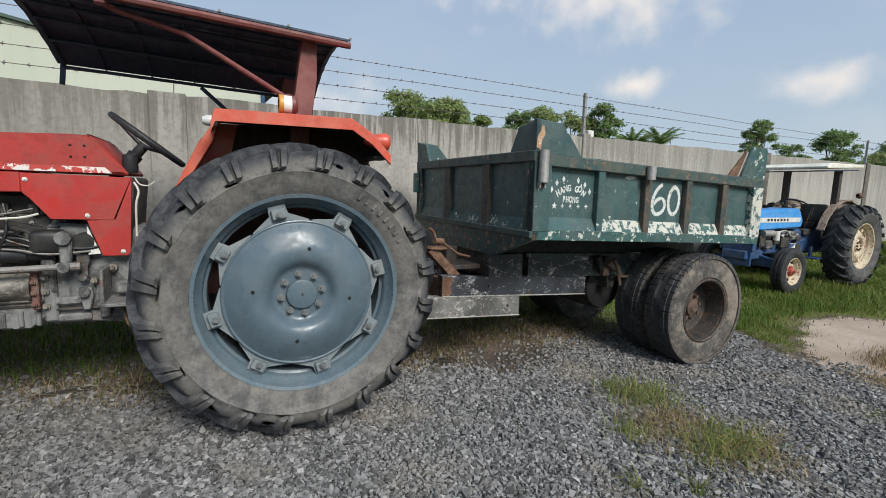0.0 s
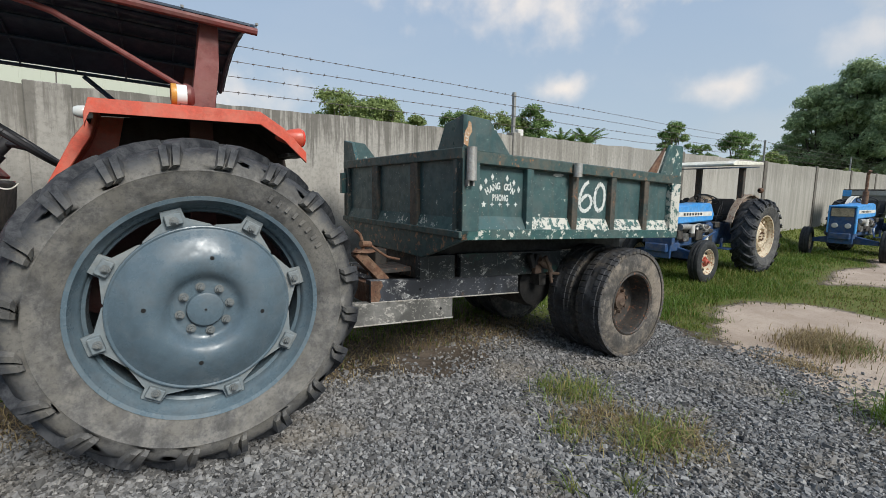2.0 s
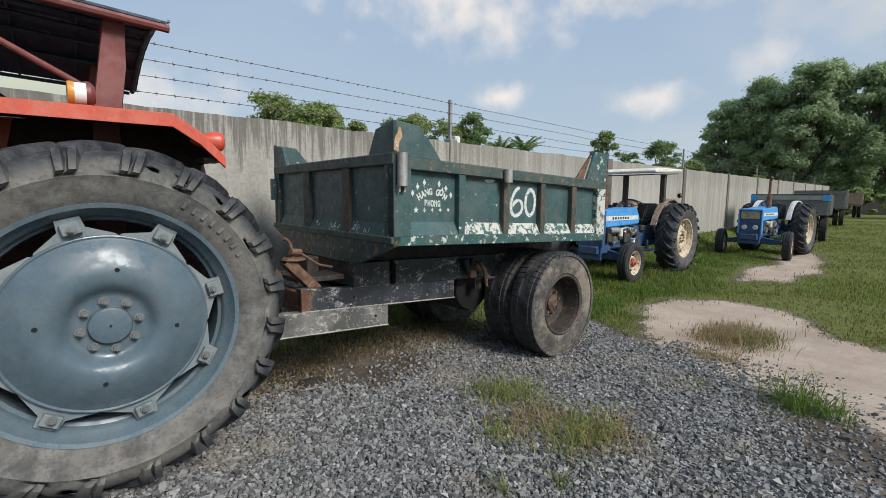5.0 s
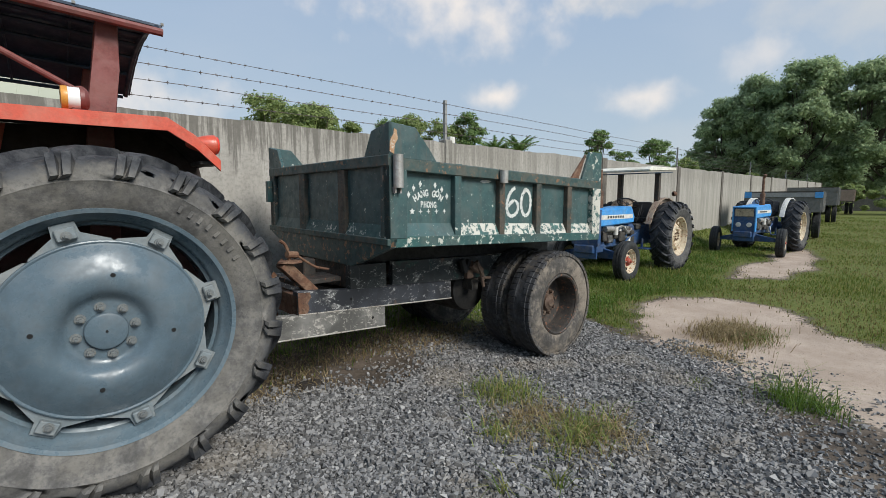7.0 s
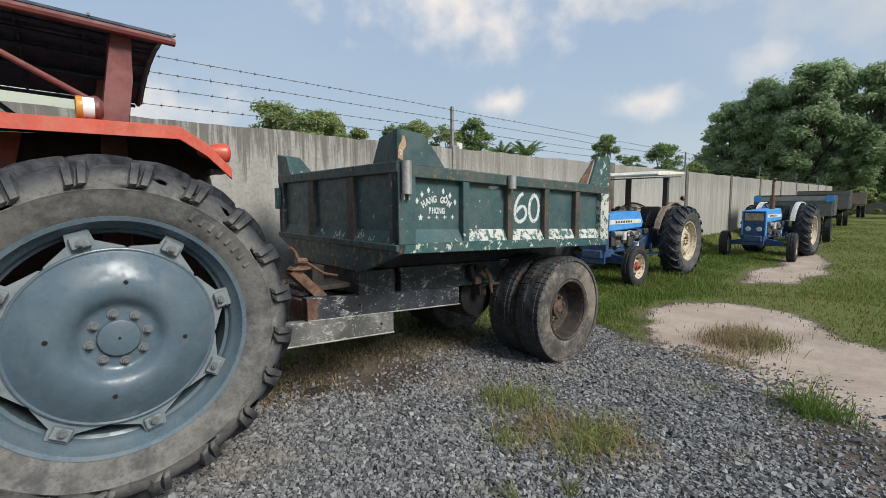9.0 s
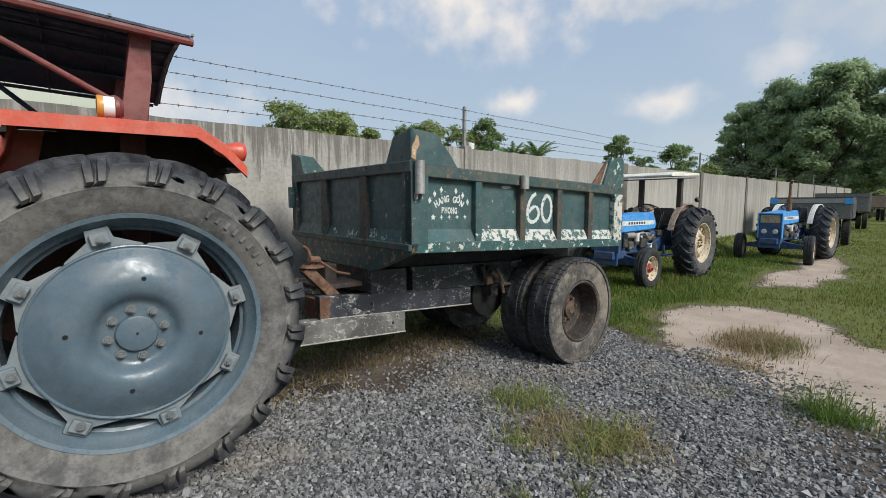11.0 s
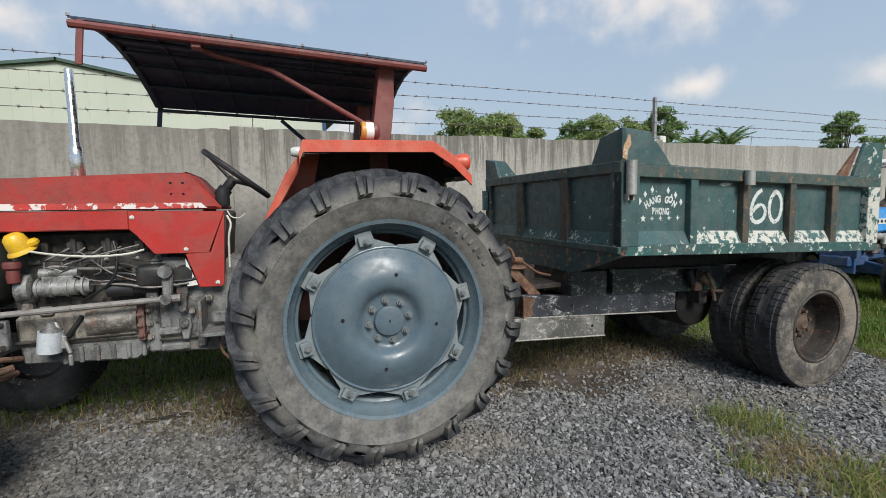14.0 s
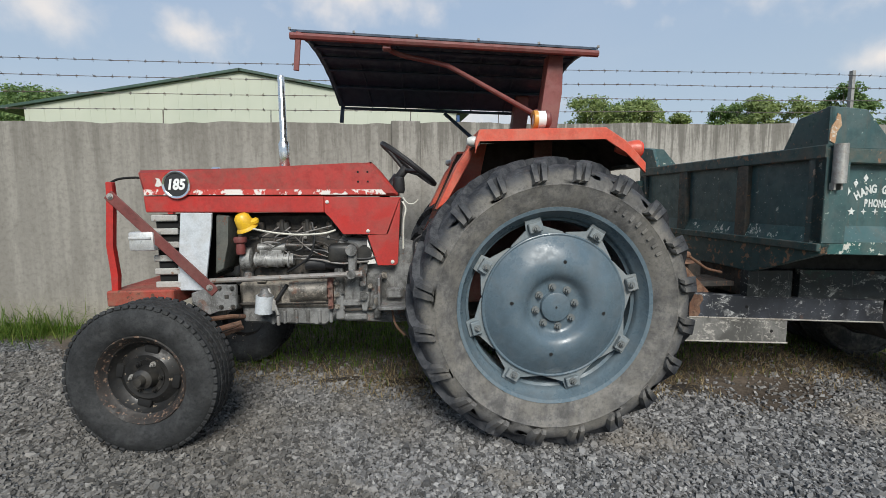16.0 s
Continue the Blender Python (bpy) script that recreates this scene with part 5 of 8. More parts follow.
    for k in range(26):
        bm = B()
        u, z = rnd.uniform(-1.84, -1.16), rnd.choice((0.70, 0.86, 0.90, 0.95, 1.05, 1.12, 1.16))
        v = 0.715 if z < 0.88 else 0.765
        if k % 3:
            bolt(bm, (u, v, z), rnd.uniform(0.007, 0.012), rnd.uniform(0.012, 0.02))
            part("bolt", bm, rnd.choice((IRON_DARK, IRON_BROWN, STEEL)), tr)
        else:
            box(bm, (u, v, z), (rnd.uniform(0.03, 0.09), 0.03, rnd.uniform(0.025, 0.06)), 0.008)
            part("casting_boss", bm, rnd.choice((IRON, IRON_DARK, IRON_BROWN)), tr)
    for u in (-1.70, -1.62, -1.54, -1.46):
        bm = B()
        tube(bm, smooth_path([(u, 0.70, 1.09), (u + 0.01, 0.69, 1.13), (u + 0.06, 0.70, 1.16), (u + 0.09 * (1 + abs(u + 1.58)), 0.74, 1.19)], 5), 0.0045, 6)
        part("injector_pipe", bm, RUST_GREY, tr)
    for pts, r in (([(-1.42, 0.68, 1.05), (-1.30, 0.66, 1.04), (-1.22, 0.66, 1.0), (-1.05, 0.66, 0.985), (-0.97, 0.66, 1.0)], 0.008), ([(-1.45, 0.69, 0.99), (-1.33, 0.66, 0.985), (-1.2, 0.65, 0.96), (-1.02, 0.66, 0.97)], 0.006), ([(-1.55, 0.7, 0.90), (-1.40, 0.66, 1.00), (-1.36, 0.66, 1.12), (-1.38, 0.7, 1.22)], 0.007), ([(-1.25, 0.66, 1.2), (-1.5, 0.65, 1.14), (-1.62, 0.66, 1.10)], 0.004)):
        bm = B()
        tube(bm, smooth_path(pts), r, 6)
        part("wiring", bm, RUST_GREY if r < 0.0065 else RUBBER_HOSE, tr)
    for z, u0, u1 in ((0.70, -1.86, -1.23), (0.645, -1.24, -0.56)):
        bm = B()
        box(bm, ((u0 + u1) / 2, 0.712, z), (u1 - u0, 0.03, 0.016), 0.004)
        part("seam_flange", bm, IRON_DARK, tr)
    bm = B()
    cyl(bm, (-1.535, 0.73, 0.775), (-1.295, 0.73, 0.775), 0.075, None, 24)
    part("hydraulic_casing", bm, IRON_BROWN, tr)
    bm = B()
    box(bm, (-1.275, 0.70, 0.775), (0.032, 0.06, 0.235), 0.006)
    for z in (0.69, 0.75, 0.81, 0.87):
        bolt(bm, (-1.275, 0.67, z), 0.012, 0.016)
    part("housing_flange", bm, RED_GRIME, tr)
    bm = B()
    prism(bm, [(-1.095, 0.955), (-1.035, 0.955), (-1.03, 0.90), (-1.05, 0.88), (-1.04, 0.80), (-1.09, 0.80), (-1.085, 0.88)], "y", 0.68, 0.715, 0.006)
    cyl(bm, (-1.065, 0.66, 0.825), (-1.065, 0.72, 0.825), 0.02, None, 12)
    part("clutch_arm", bm, IRON, tr)
    bm = B()
    prism(bm, [(-1.09, 0.765), (-1.03, 0.765), (-1.025, 0.72), (-1.04, 0.64), (-1.075, 0.64), (-1.08, 0.70)], "y", 0.67, 0.71, 0.006)
    cyl(bm, (-1.06, 0.645, 0.742), (-1.06, 0.72, 0.742), 0.026, None, 14)
    part("brake_arm", bm, IRON, tr)
    # drag link and drop arm
    bm = B()
    tube(bm, [(-1.99, 0.60, 0.873), (-1.5, 0.61, 0.886), (-1.13, 0.62, 0.894)], 0.0165, 10)
    cyl(bm, (-1.06, 0.62, 0.894), (-1.16, 0.62, 0.894), 0.022, None, 10)
    part("drag_link", bm, RUST_GREY, tr)
    bm = B()
    prism(bm, [(-1.15, 0.87), (-1.105, 0.87), (-1.09, 1.05), (-1.15, 1.05)], "y", 0.625, 0.66, 0.008)
    cyl(bm, (-1.125, 0.60, 1.048), (-1.125, 0.72, 1.048), 0.036, None, 16)
    cyl(bm, (-1.128, 0.59, 0.894), (-1.128, 0.68, 0.894), 0.028, None, 14)
    part("drop_arm", bm, IRON, tr)
    bm = B()
    box(bm, (-1.2, 0.70, 1.02), (0.16, 0.12, 0.13), 0.03, None, 3)
    cyl(bm, (-1.05, 0.66, 1.02), (-1.05, 0.76, 1.02), 0.05, None, 16)
    part("steering_box", bm, GREASE, tr)
    # footstep, pedals and levers
    bm = B()
    box(bm, (-0.86, 0.60, 0.70), (0.20, 0.26, 0.02), 0.004)
    box(bm, (-0.95, 0.60, 0.79), (0.015, 0.2, 0.19), 0.003)
    box(bm, (-0.86, 0.62, 0.77), (0.10, 0.05, 0.07), 0.012)
    part("footstep", bm, IRON, tr)
    bm = B()
    tube(bm, smooth_path([(-0.88, 0.60, 0.70), (-0.86, 0.58, 0.58), (-0.80, 0.58, 0.50)]), 0.008, 6)
    part("bent_rod", bm, RUST, tr)
    for u0, v, u1, z1 in ((-0.68, 0.62, -0.62, 1.22), (-0.64, 0.66, -0.55, 1.30), (-0.72, 0.70, -0.66, 1.14)):
        bm = B()
        tube(bm, smooth_path([(u0, v, 0.95), (u0 - 0.01, v, 1.08), (u1, v, z1)]), 0.008, 8)
        lathe(bm, [(0, 0.022), (0.016, 0.014), (0.018, 0.0), (0.012, -0.014), (0, -0.018)], (u1, v, z1), "z", 12)
        part("control_lever", bm, SEAT, tr)
    # dash, column and steering wheel
    bm = B()
    prism(bm, [(-0.83, 1.38), (-0.80, 1.36), (-0.84, 0.98), (-0.88, 0.98)], "y", V0 + 0.02, V1 - 0.02, 0.006)
    part("dashboard", bm, IRON_DARK, tr)
    bm = B()
    tube(bm, smooth_path([(-0.80, 0.64, 1.35), (-0.78, 0.63, 1.30), (-0.795, 0.63, 1.22), (-0.80, 0.64, 1.05)]), 0.006, 6)
    tube(bm, smooth_path([(-0.795, 0.64, 1.375), (-0.77, 0.62, 1.34), (-0.73, 0.62, 1.335), (-0.70, 0.62, 1.36)]), 0.004, 6)
    part("loose_wire", bm, PALE_WIRE, tr)
    ax = Vector((0.61, 0, 0.79)).normalized()
    c = Vector((-0.757, VC, 1.604))
    bm = B()
    cyl(bm, c - ax * 0.34, c - ax * 0.03, 0.030, None, 14)
    cyl(bm, c - ax * 0.20, c - ax * 0.11, 0.042, None, 14)
    col = part("steering_column", bm, SEAT, tr)
    bm = B()
    x, y, _ = basis(ax)
    ring = [c + (x * math.cos(t) + y * math.sin(t)) * 0.222 for t in (2 * math.pi * k / 40 for k in range(40))]
    tube(bm, ring + ring[:1], 0.0185, 8)
    sw = part("steering_wheel", bm, SEAT, tr, "black steering wheel")
    for k in range(3):
        t = 2 * math.pi * k / 3 + 0.5
        bm = B()
        cyl(bm, c - ax * 0.05, c + (x * math.cos(t) + y * math.sin(t)) * 0.21, 0.012, None, 8)
        part("spoke", bm, SEAT, sw)
    bm = B()
    lathe(bm, [(0, 0.0), (0.03, 0.0), (0.04, 0.02), (0.036, 0.10), (0.0, 0.11)], (-0.822, V0 + 0.05, 1.40), "z", 16)
    part("light_switch", bm, SEAT, tr)

    # rear axle and fenders
    bm = B()
    cyl(bm, (0, 0.35, 0.80), (0, 1.55, 0.80), 0.13, None, 20)
    prism(bm, [(-0.56, 0.55), (0.35, 0.55), (0.42, 0.75), (0.35, 1.02), (-0.56, 1.0)], "y", VC - 0.22, VC + 0.22, 0.03)
    part("rear_axle", bm, IRON_DARK, tr)
    prof = [(-0.405, 1.655), (-0.385, 1.722), (0.300, 1.734), (0.415, 1.662), (0.525, 1.548)]
    for side_v in (0, 1):
        def mv(v):
            return v if side_v == 0 else 2 * VC - v
        fd = new("fender")
        fd.parent = tr
        fd["label"] = "orange-red pressed steel fender"
        def strip(name, lo, hi, th, material):
            bm = B()
            top = [(u, z) for u, z in prof]
            bot = [(u, z - th) for u, z in prof[::-1]]
            prism(bm, top + bot, "y", min(mv(lo), mv(hi)), max(mv(lo), mv(hi)), 0.003)
            return part(name, bm, material, fd)
        strip("fender_top", 0.165, 0.62, 0.012, ORANGE)
        # lining and inner side carry both dirt and shade in their near-black
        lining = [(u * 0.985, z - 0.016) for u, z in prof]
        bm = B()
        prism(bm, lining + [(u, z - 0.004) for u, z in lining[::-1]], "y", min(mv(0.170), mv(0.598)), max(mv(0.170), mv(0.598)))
        part("fender_lining", bm, FENDER_DIRT_SHADE, fd, "dirty underside with shade put into its colour")
        strip("fender_lip", 0.150, 0.166, 0.058, ORANGE)
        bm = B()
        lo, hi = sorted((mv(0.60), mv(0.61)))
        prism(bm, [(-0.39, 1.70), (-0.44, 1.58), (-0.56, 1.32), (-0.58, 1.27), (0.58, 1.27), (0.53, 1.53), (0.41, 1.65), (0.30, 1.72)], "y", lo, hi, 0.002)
        part("fender_side", bm, FENDER_DIRT_SHADE, fd)
        # orange overlay colours in the lit front end of the inner side
        bm = B()
        prism(bm, [(-0.385, 1.70), (-0.44, 1.58), (-0.56, 1.32), (-0.58, 1.275), (-0.36, 1.275), (-0.27, 1.70)], "y", min(mv(0.592), mv(0.598)), max(mv(0.592), mv(0.598)), 0.001)
        part("fender_side_lit", bm, ORANGE, fd)
        # lower plate: the shade behind the wheel is put into its dark red
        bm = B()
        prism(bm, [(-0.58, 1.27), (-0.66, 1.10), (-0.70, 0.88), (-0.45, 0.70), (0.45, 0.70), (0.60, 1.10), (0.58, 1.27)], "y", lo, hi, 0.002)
        part("lower_plate", bm, SHADE_RED, fd, "lower fender plate, darkened for the shade behind the wheel")
        bm = B()
        prism(bm, [(-0.405, 1.655), (-0.385, 1.715), (-0.36, 1.715), (-0.40, 1.58), (-0.54, 1.34), (-0.60, 1.30), (-0.47, 1.57)], "y", min(mv(0.40), mv(0.605)), max(mv(0.40), mv(0.605)), 0.004)
        part("fender_nose", bm, ORANGE, fd)
        bm = B()
        lathe(bm, [(0, -0.040), (0.018, -0.036), (0.026, -0.02), (0.028, 0.0), (0.024, 0.03), (0, 0.03)], (-0.405, mv(0.22), 1.668), "x", 20)
        part("side_lamp", bm, LENS, fd, "clear front marker lamp")
        bm = B()
        lathe(bm, [(0, 0.040), (0.046, 0.038), (0.052, 0.030), (0.052, 0.018), (0.044, -0.02), (0.022, -0.085), (0.012, -0.10), (0, -0.10)], (0.490, mv(0.24), 1.628), "x", 20)
        tl = part("tail_lamp", bm, ORANGE, fd)
        bm = B()
        lathe(bm, [(0, 0.052), (0.036, 0.050), (0.044, 0.045), (0.047, 0.036)], (0.490, mv(0.24), 1.628), "x", 20)
        part("lens", bm, RED_LENS, tl)
        bm = B()
        box(bm, (0.49, mv(0.3), 1.535), (0.10, 0.2, 0.018), 0.004)
        part("bracket", bm, IRON_DARK, fd)
    # canopy on two posts
    def roof(s, q):
        """Point of the sheet: s along (0 front), q across (0 near edge)."""
        z0 = 2.292 + (2.218 - 2.292) * s
        z1 = 2.098 + (2.052 - 2.098) * s
        return Vector((-1.40 + 1.755 * s + q * (0.105 * (1 - s) - 0.02 * s), 0.425 + 1.05 * q, z0 + (z1 - z0) * q + 0.115 * 4 * q * (1 - q)))
    ns, nq = 24, 16
    vs, fs = [], []
    for top in (0, 1):
        for i in range(ns + 1):
            for j in range(nq + 1):
                p = roof(i / ns, j / nq)
                ripple = 0.004 * math.sin(j / nq * math.pi * 14)
                vs.append((p.x, p.y, p.z + ripple + (0.012 if top else 0)))
    k = (ns + 1) * (nq + 1)
    for i in range(ns):
        for j in range(nq):
            a = i * (nq + 1) + j
            fs.append((a, a + 1, a + nq + 2, a + nq + 1))
            fs.append((k + a, k + a + nq + 1, k + a + nq + 2, k + a + 1))
    for i in range(ns):
        for j in (0, nq):
            a = i * (nq + 1) + j
            fs.append((a, a + nq + 1, k + a + nq + 1, k + a))
    for j in range(nq):
        for i in (0, ns):
            a = i * (nq + 1) + j
            fs.append((a, a + 1, k + a + 1, k + a))
    cp = new("canopy")
    cp.parent = tr
    cp["label"] = "arched dark sheet canopy on maroon frame"
    raw("sheet", vs, fs, CANVAS, cp, "", 50)
    for q in (0.0, 0.14, 0.30, 0.46, 0.62, 0.80, 1.0):
        bm = B()
        pts = [roof(s / 8 if q == 0 else 0.02 + 0.955 * s / 8, q) + Vector((0, 0, -0.024 if q == 0 else -0.016)) for s in range(9)]
        tube(bm, pts, 0.020 if q == 0 else 0.011, 8)
        part("purlin" if q else "edge_tube", bm, MAROON if q == 0 else CANVAS, cp)
    for s in (0.02, 0.16, 0.32, 0.48, 0.64, 0.80, 0.985):
        bm = B()
        tube(bm, [roof(s, q / 10) + Vector((0, 0, -0.006)) for q in range(11)], 0.006 if 0.1 < s < 0.9 else 0.015, 6)
        part("bow", bm, CANVAS, cp)
    for p, L, mt in ((roof(0.018, 0.0), 0.21, MAROON), (roof(0.01, 1.0), 0.13, CANVAS)):
        bm = B()
        box(bm, (p.x + 0.006, p.y, p.z - L / 2), (0.03, 0.012, L), 0.003, Matrix.Rotation(radians(6), 3, "Y"))
        part("drop_bar", bm, mt, cp)
    for s in (0.0, 0.2, 0.4, 0.6, 0.8, 1.0):
        bm = B()
        p = roof(s, 0)
        cyl(bm, p + Vector((0, 0, 0.01)), p + Vector((0, 0, 0.022)), 0.008, None, 6)
        part("bolt", bm, STEEL, cp)
    for v in (0.50, 1.30):
        dz = 0 if v < VC else -0.02
        bm = B()
        prism(bm, [(0.086, 2.215 + dz), (0.176, 2.205 + dz), (0.170, 1.99), (0.140, 1.74), (0.018, 1.74), (0.060, 1.995)], "y", v, v + 0.10, 0.006)
        part("roof_post", bm, MAROON, tr, "maroon box-section roof post")
        bm = B()
        prism(bm, [(0.0, 1.0), (0.13, 1.0), (0.136, 1.75), (0.022, 1.75)], "y", v + 0.06, v + 0.10, 0.004)
        part("post_foot", bm, MAROON, tr)
    bm = B()
    tube(bm, smooth_path([(-0.88, 0.47, 2.235), (-0.80, 0.52, 2.205), (-0.55, 0.53, 2.155), (-0.45, 0.52, 2.11), (0.0, 0.49, 1.862)], 8), 0.0145, 10)
    box(bm, (-0.87, 0.455, 2.235), (0.05, 0.05, 0.06), 0.006)
    cyl(bm, (0.005, 0.465, 1.858), (0.005, 0.51, 1.858), 0.028, None, 12)
    part("roof_brace", bm, MAROON, tr)
    bm = B()
    tube(bm, [(-0.47, 1.40, 2.03), (-0.20, 1.34, 1.78)], 0.014, 8)
    part("roof_brace", bm, CANVAS, tr)
    # drum marker lamp lying on the fender
    bm = B()
    lathe(bm, [(0, -0.045), (0.040, -0.045), (0.046, -0.040), (0.047, 0.018), (0.044, 0.022), (0, 0.022)], (-0.028, 0.235, 1.786), "x", 28)
    bc = part("marker_lamp", bm, ENAMEL, tr, "white drum marker lamp with amber rim")
    bm = B()
    lathe(bm, [(0.030, -0.052), (0.047, -0.050), (0.0495, -0.044), (0.0495, -0.028), (0.047, -0.027)], (-0.028, 0.235, 1.786), "x", 28)
    part("amber_band", bm, AMBER, bc)
    bm = B()
    lathe(bm, [(0.047, 0.014), (0.0495, 0.016), (0.0495, 0.030), (0.036, 0.046), (0, 0.048)], (-0.028, 0.235, 1.786), "x", 28)
    box(bm, (-0.02, 0.235, 1.738), (0.05, 0.04, 0.02), 0.003)
    part("socket", bm, MAROON, bc, "maroon lamp socket")
    return tr


# dirt and the shade under the fender share this one dark colour
FENDER_DIRT_SHADE = paint("fender underside blackened for dirt and shade", (0.022, 0.014, 0.012), 0.85, (0.035, 0.018, 0.014), (0.05, 0.04, 0.032), 0.3)
# fender red darkened to stand in for the shade behind the wheel
SHADE_RED = paint("shade-dark red plate", (0.07, 0.022, 0.018), 0.8, (0.05, 0.02, 0.016), (0.07, 0.05, 0.035), 0.5)
PUMP = grimy_iron("oily cast aluminium", (0.36, 0.355, 0.34), 0.4)
RED_GRIME = paint("grimy red-brown flange", (0.17, 0.07, 0.055), 0.65, (0.11, 0.075, 0.06), (0.2, 0.17, 0.14), 0.5, (0.05, 0.04, 0.035), 0.68, 7)
IRON_BROWN = grimy_iron("dusty brown-grey casting", (0.25, 0.225, 0.19))
RUST_GREY = paint("grey rod with rust", (0.22, 0.21, 0.20), 0.42, (0.15, 0.135, 0.12), (0.24, 0.2, 0.16), 0.3, (0.15, 0.07, 0.045), 0.66, 6)
AMBER = paint("amber lens", (0.6, 0.27, 0.05), 0.35)
build_red_tractor()

# ---- green dump trailer ----
GREEN_PEEL = paint("green paint peeling to tan rust", (0.026, 0.060, 0.061), 0.42, (0.06, 0.062, 0.055), (0.12, 0.10, 0.08), 0.4, (0.34, 0.25, 0.19), 0.60, 4.0, (0.13, 0.075, 0.045))
GREEN_APRON = paint("green apron scraped to rust", (0.024, 0.060, 0.062), 0.36, (0.034, 0.075, 0.072), (0.10, 0.10, 0.09), 0.3, (0.26, 0.15, 0.09), 0.655, 3.2, (0.10, 0.07, 0.05))


def truck_wheel(parent, c, r=0.5, w=0.25, tyre_mat=None, deep=True, side=-1):
    """A truck tyre with blocky shoulders on a deep dished steel rim. c is the middle of the tyre."""
    parent.matrix_basis = Matrix.Translation(c)
    c = (0, 0, 0)
    cx, cy, cz = c
    s = side
    bm = B()
    prof = [(0.285, 0.42), (0.30, 0.49), (0.36, 0.53), (0.43, 0.50), (0.475, 0.43), (0.492, 0.33), (0.5, 0.0), (0.492, -0.33), (0.475, -0.43), (0.43, -0.5), (0.36, -0.53), (0.30, -0.49), (0.285, -0.42)]
    lathe(bm, [(p[0] / 0.5 * r, p[1] * w) for p in prof], c, "y", 56)
    nb = 54
    for i in range(nb):
        for sg in (-1, 1):
            t = 2 * math.pi * (i + (0.5 if sg > 0 else 0)) / nb
            rot = Matrix.Rotation(-t, 3, "Y")
            for off, ww, rr in ((0.42, 0.11, 0.948), (0.25, 0.12, 0.970)):
                p = rot @ Vector((r * rr, 0, 0))
                box(bm, (cx + p.x, cy + sg * w * off, cz + p.z), (0.030, w * ww * 1.6, r * 2 * math.pi / nb * (0.62 if off > 0.45 else 0.86)), 0.002, rot)
    mould(bm, c)
    tyre = part("tyre", bm, tyre_mat or RUBBER_WORN, parent)
    bm = B()
    f = w * 0.42
    lathe(bm, [(0.292 * r / 0.5, s * f), (0.275 * r / 0.5, s * (f + 0.012)), (0.262 * r / 0.5, s * f), (0.255 * r / 0.5, s * f * 0.7), (0.245 * r / 0.5, -s * 0.02), (0.235 * r / 0.5, -s * f * 0.55), (0.16 * r / 0.5, -s * f * 0.75), (0.10 * r / 0.5, -s * f * 0.65)], c, "y", 48)
    rim = part("rim", bm, RUST_DARK, parent)
    bm = B()
    k = r / 0.5
    lathe(bm, [(0.293 * k, s * (f - 0.004)), (0.287 * k, s * (f + 0.012)), (0.274 * k, s * (f + 0.017)), (0.262 * k, s * (f + 0.008)), (0.260 * k, s * (f - 0.02))], c, "y", 48)
    part("lock_ring", bm, RUST_DARK, parent, "rusty rim lock ring")
    bm = B()
    lathe(bm, [(0.0, s * f * 0.12), (0.035, s * f * 0.12), (0.045, 0), (0.07, -s * f * 0.1), (0.075, -s * f * 0.5), (0.135, -s * f * 0.55), (0.14, -s * f * 0.75)], c, "y", 20)
    for i in range(8):
        t = 2 * math.pi * i / 8 + 0.2
        cyl(bm, (cx + 0.108 * math.cos(t), cy - s * f * 0.6, cz + 0.108 * math.sin(t)), (cx + 0.108 * math.cos(t), cy - s * f * 0.15, cz + 0.108 * math.sin(t)), 0.015, None, 6)
    part("hub", bm, RUST_HUB, parent)
    return tyre




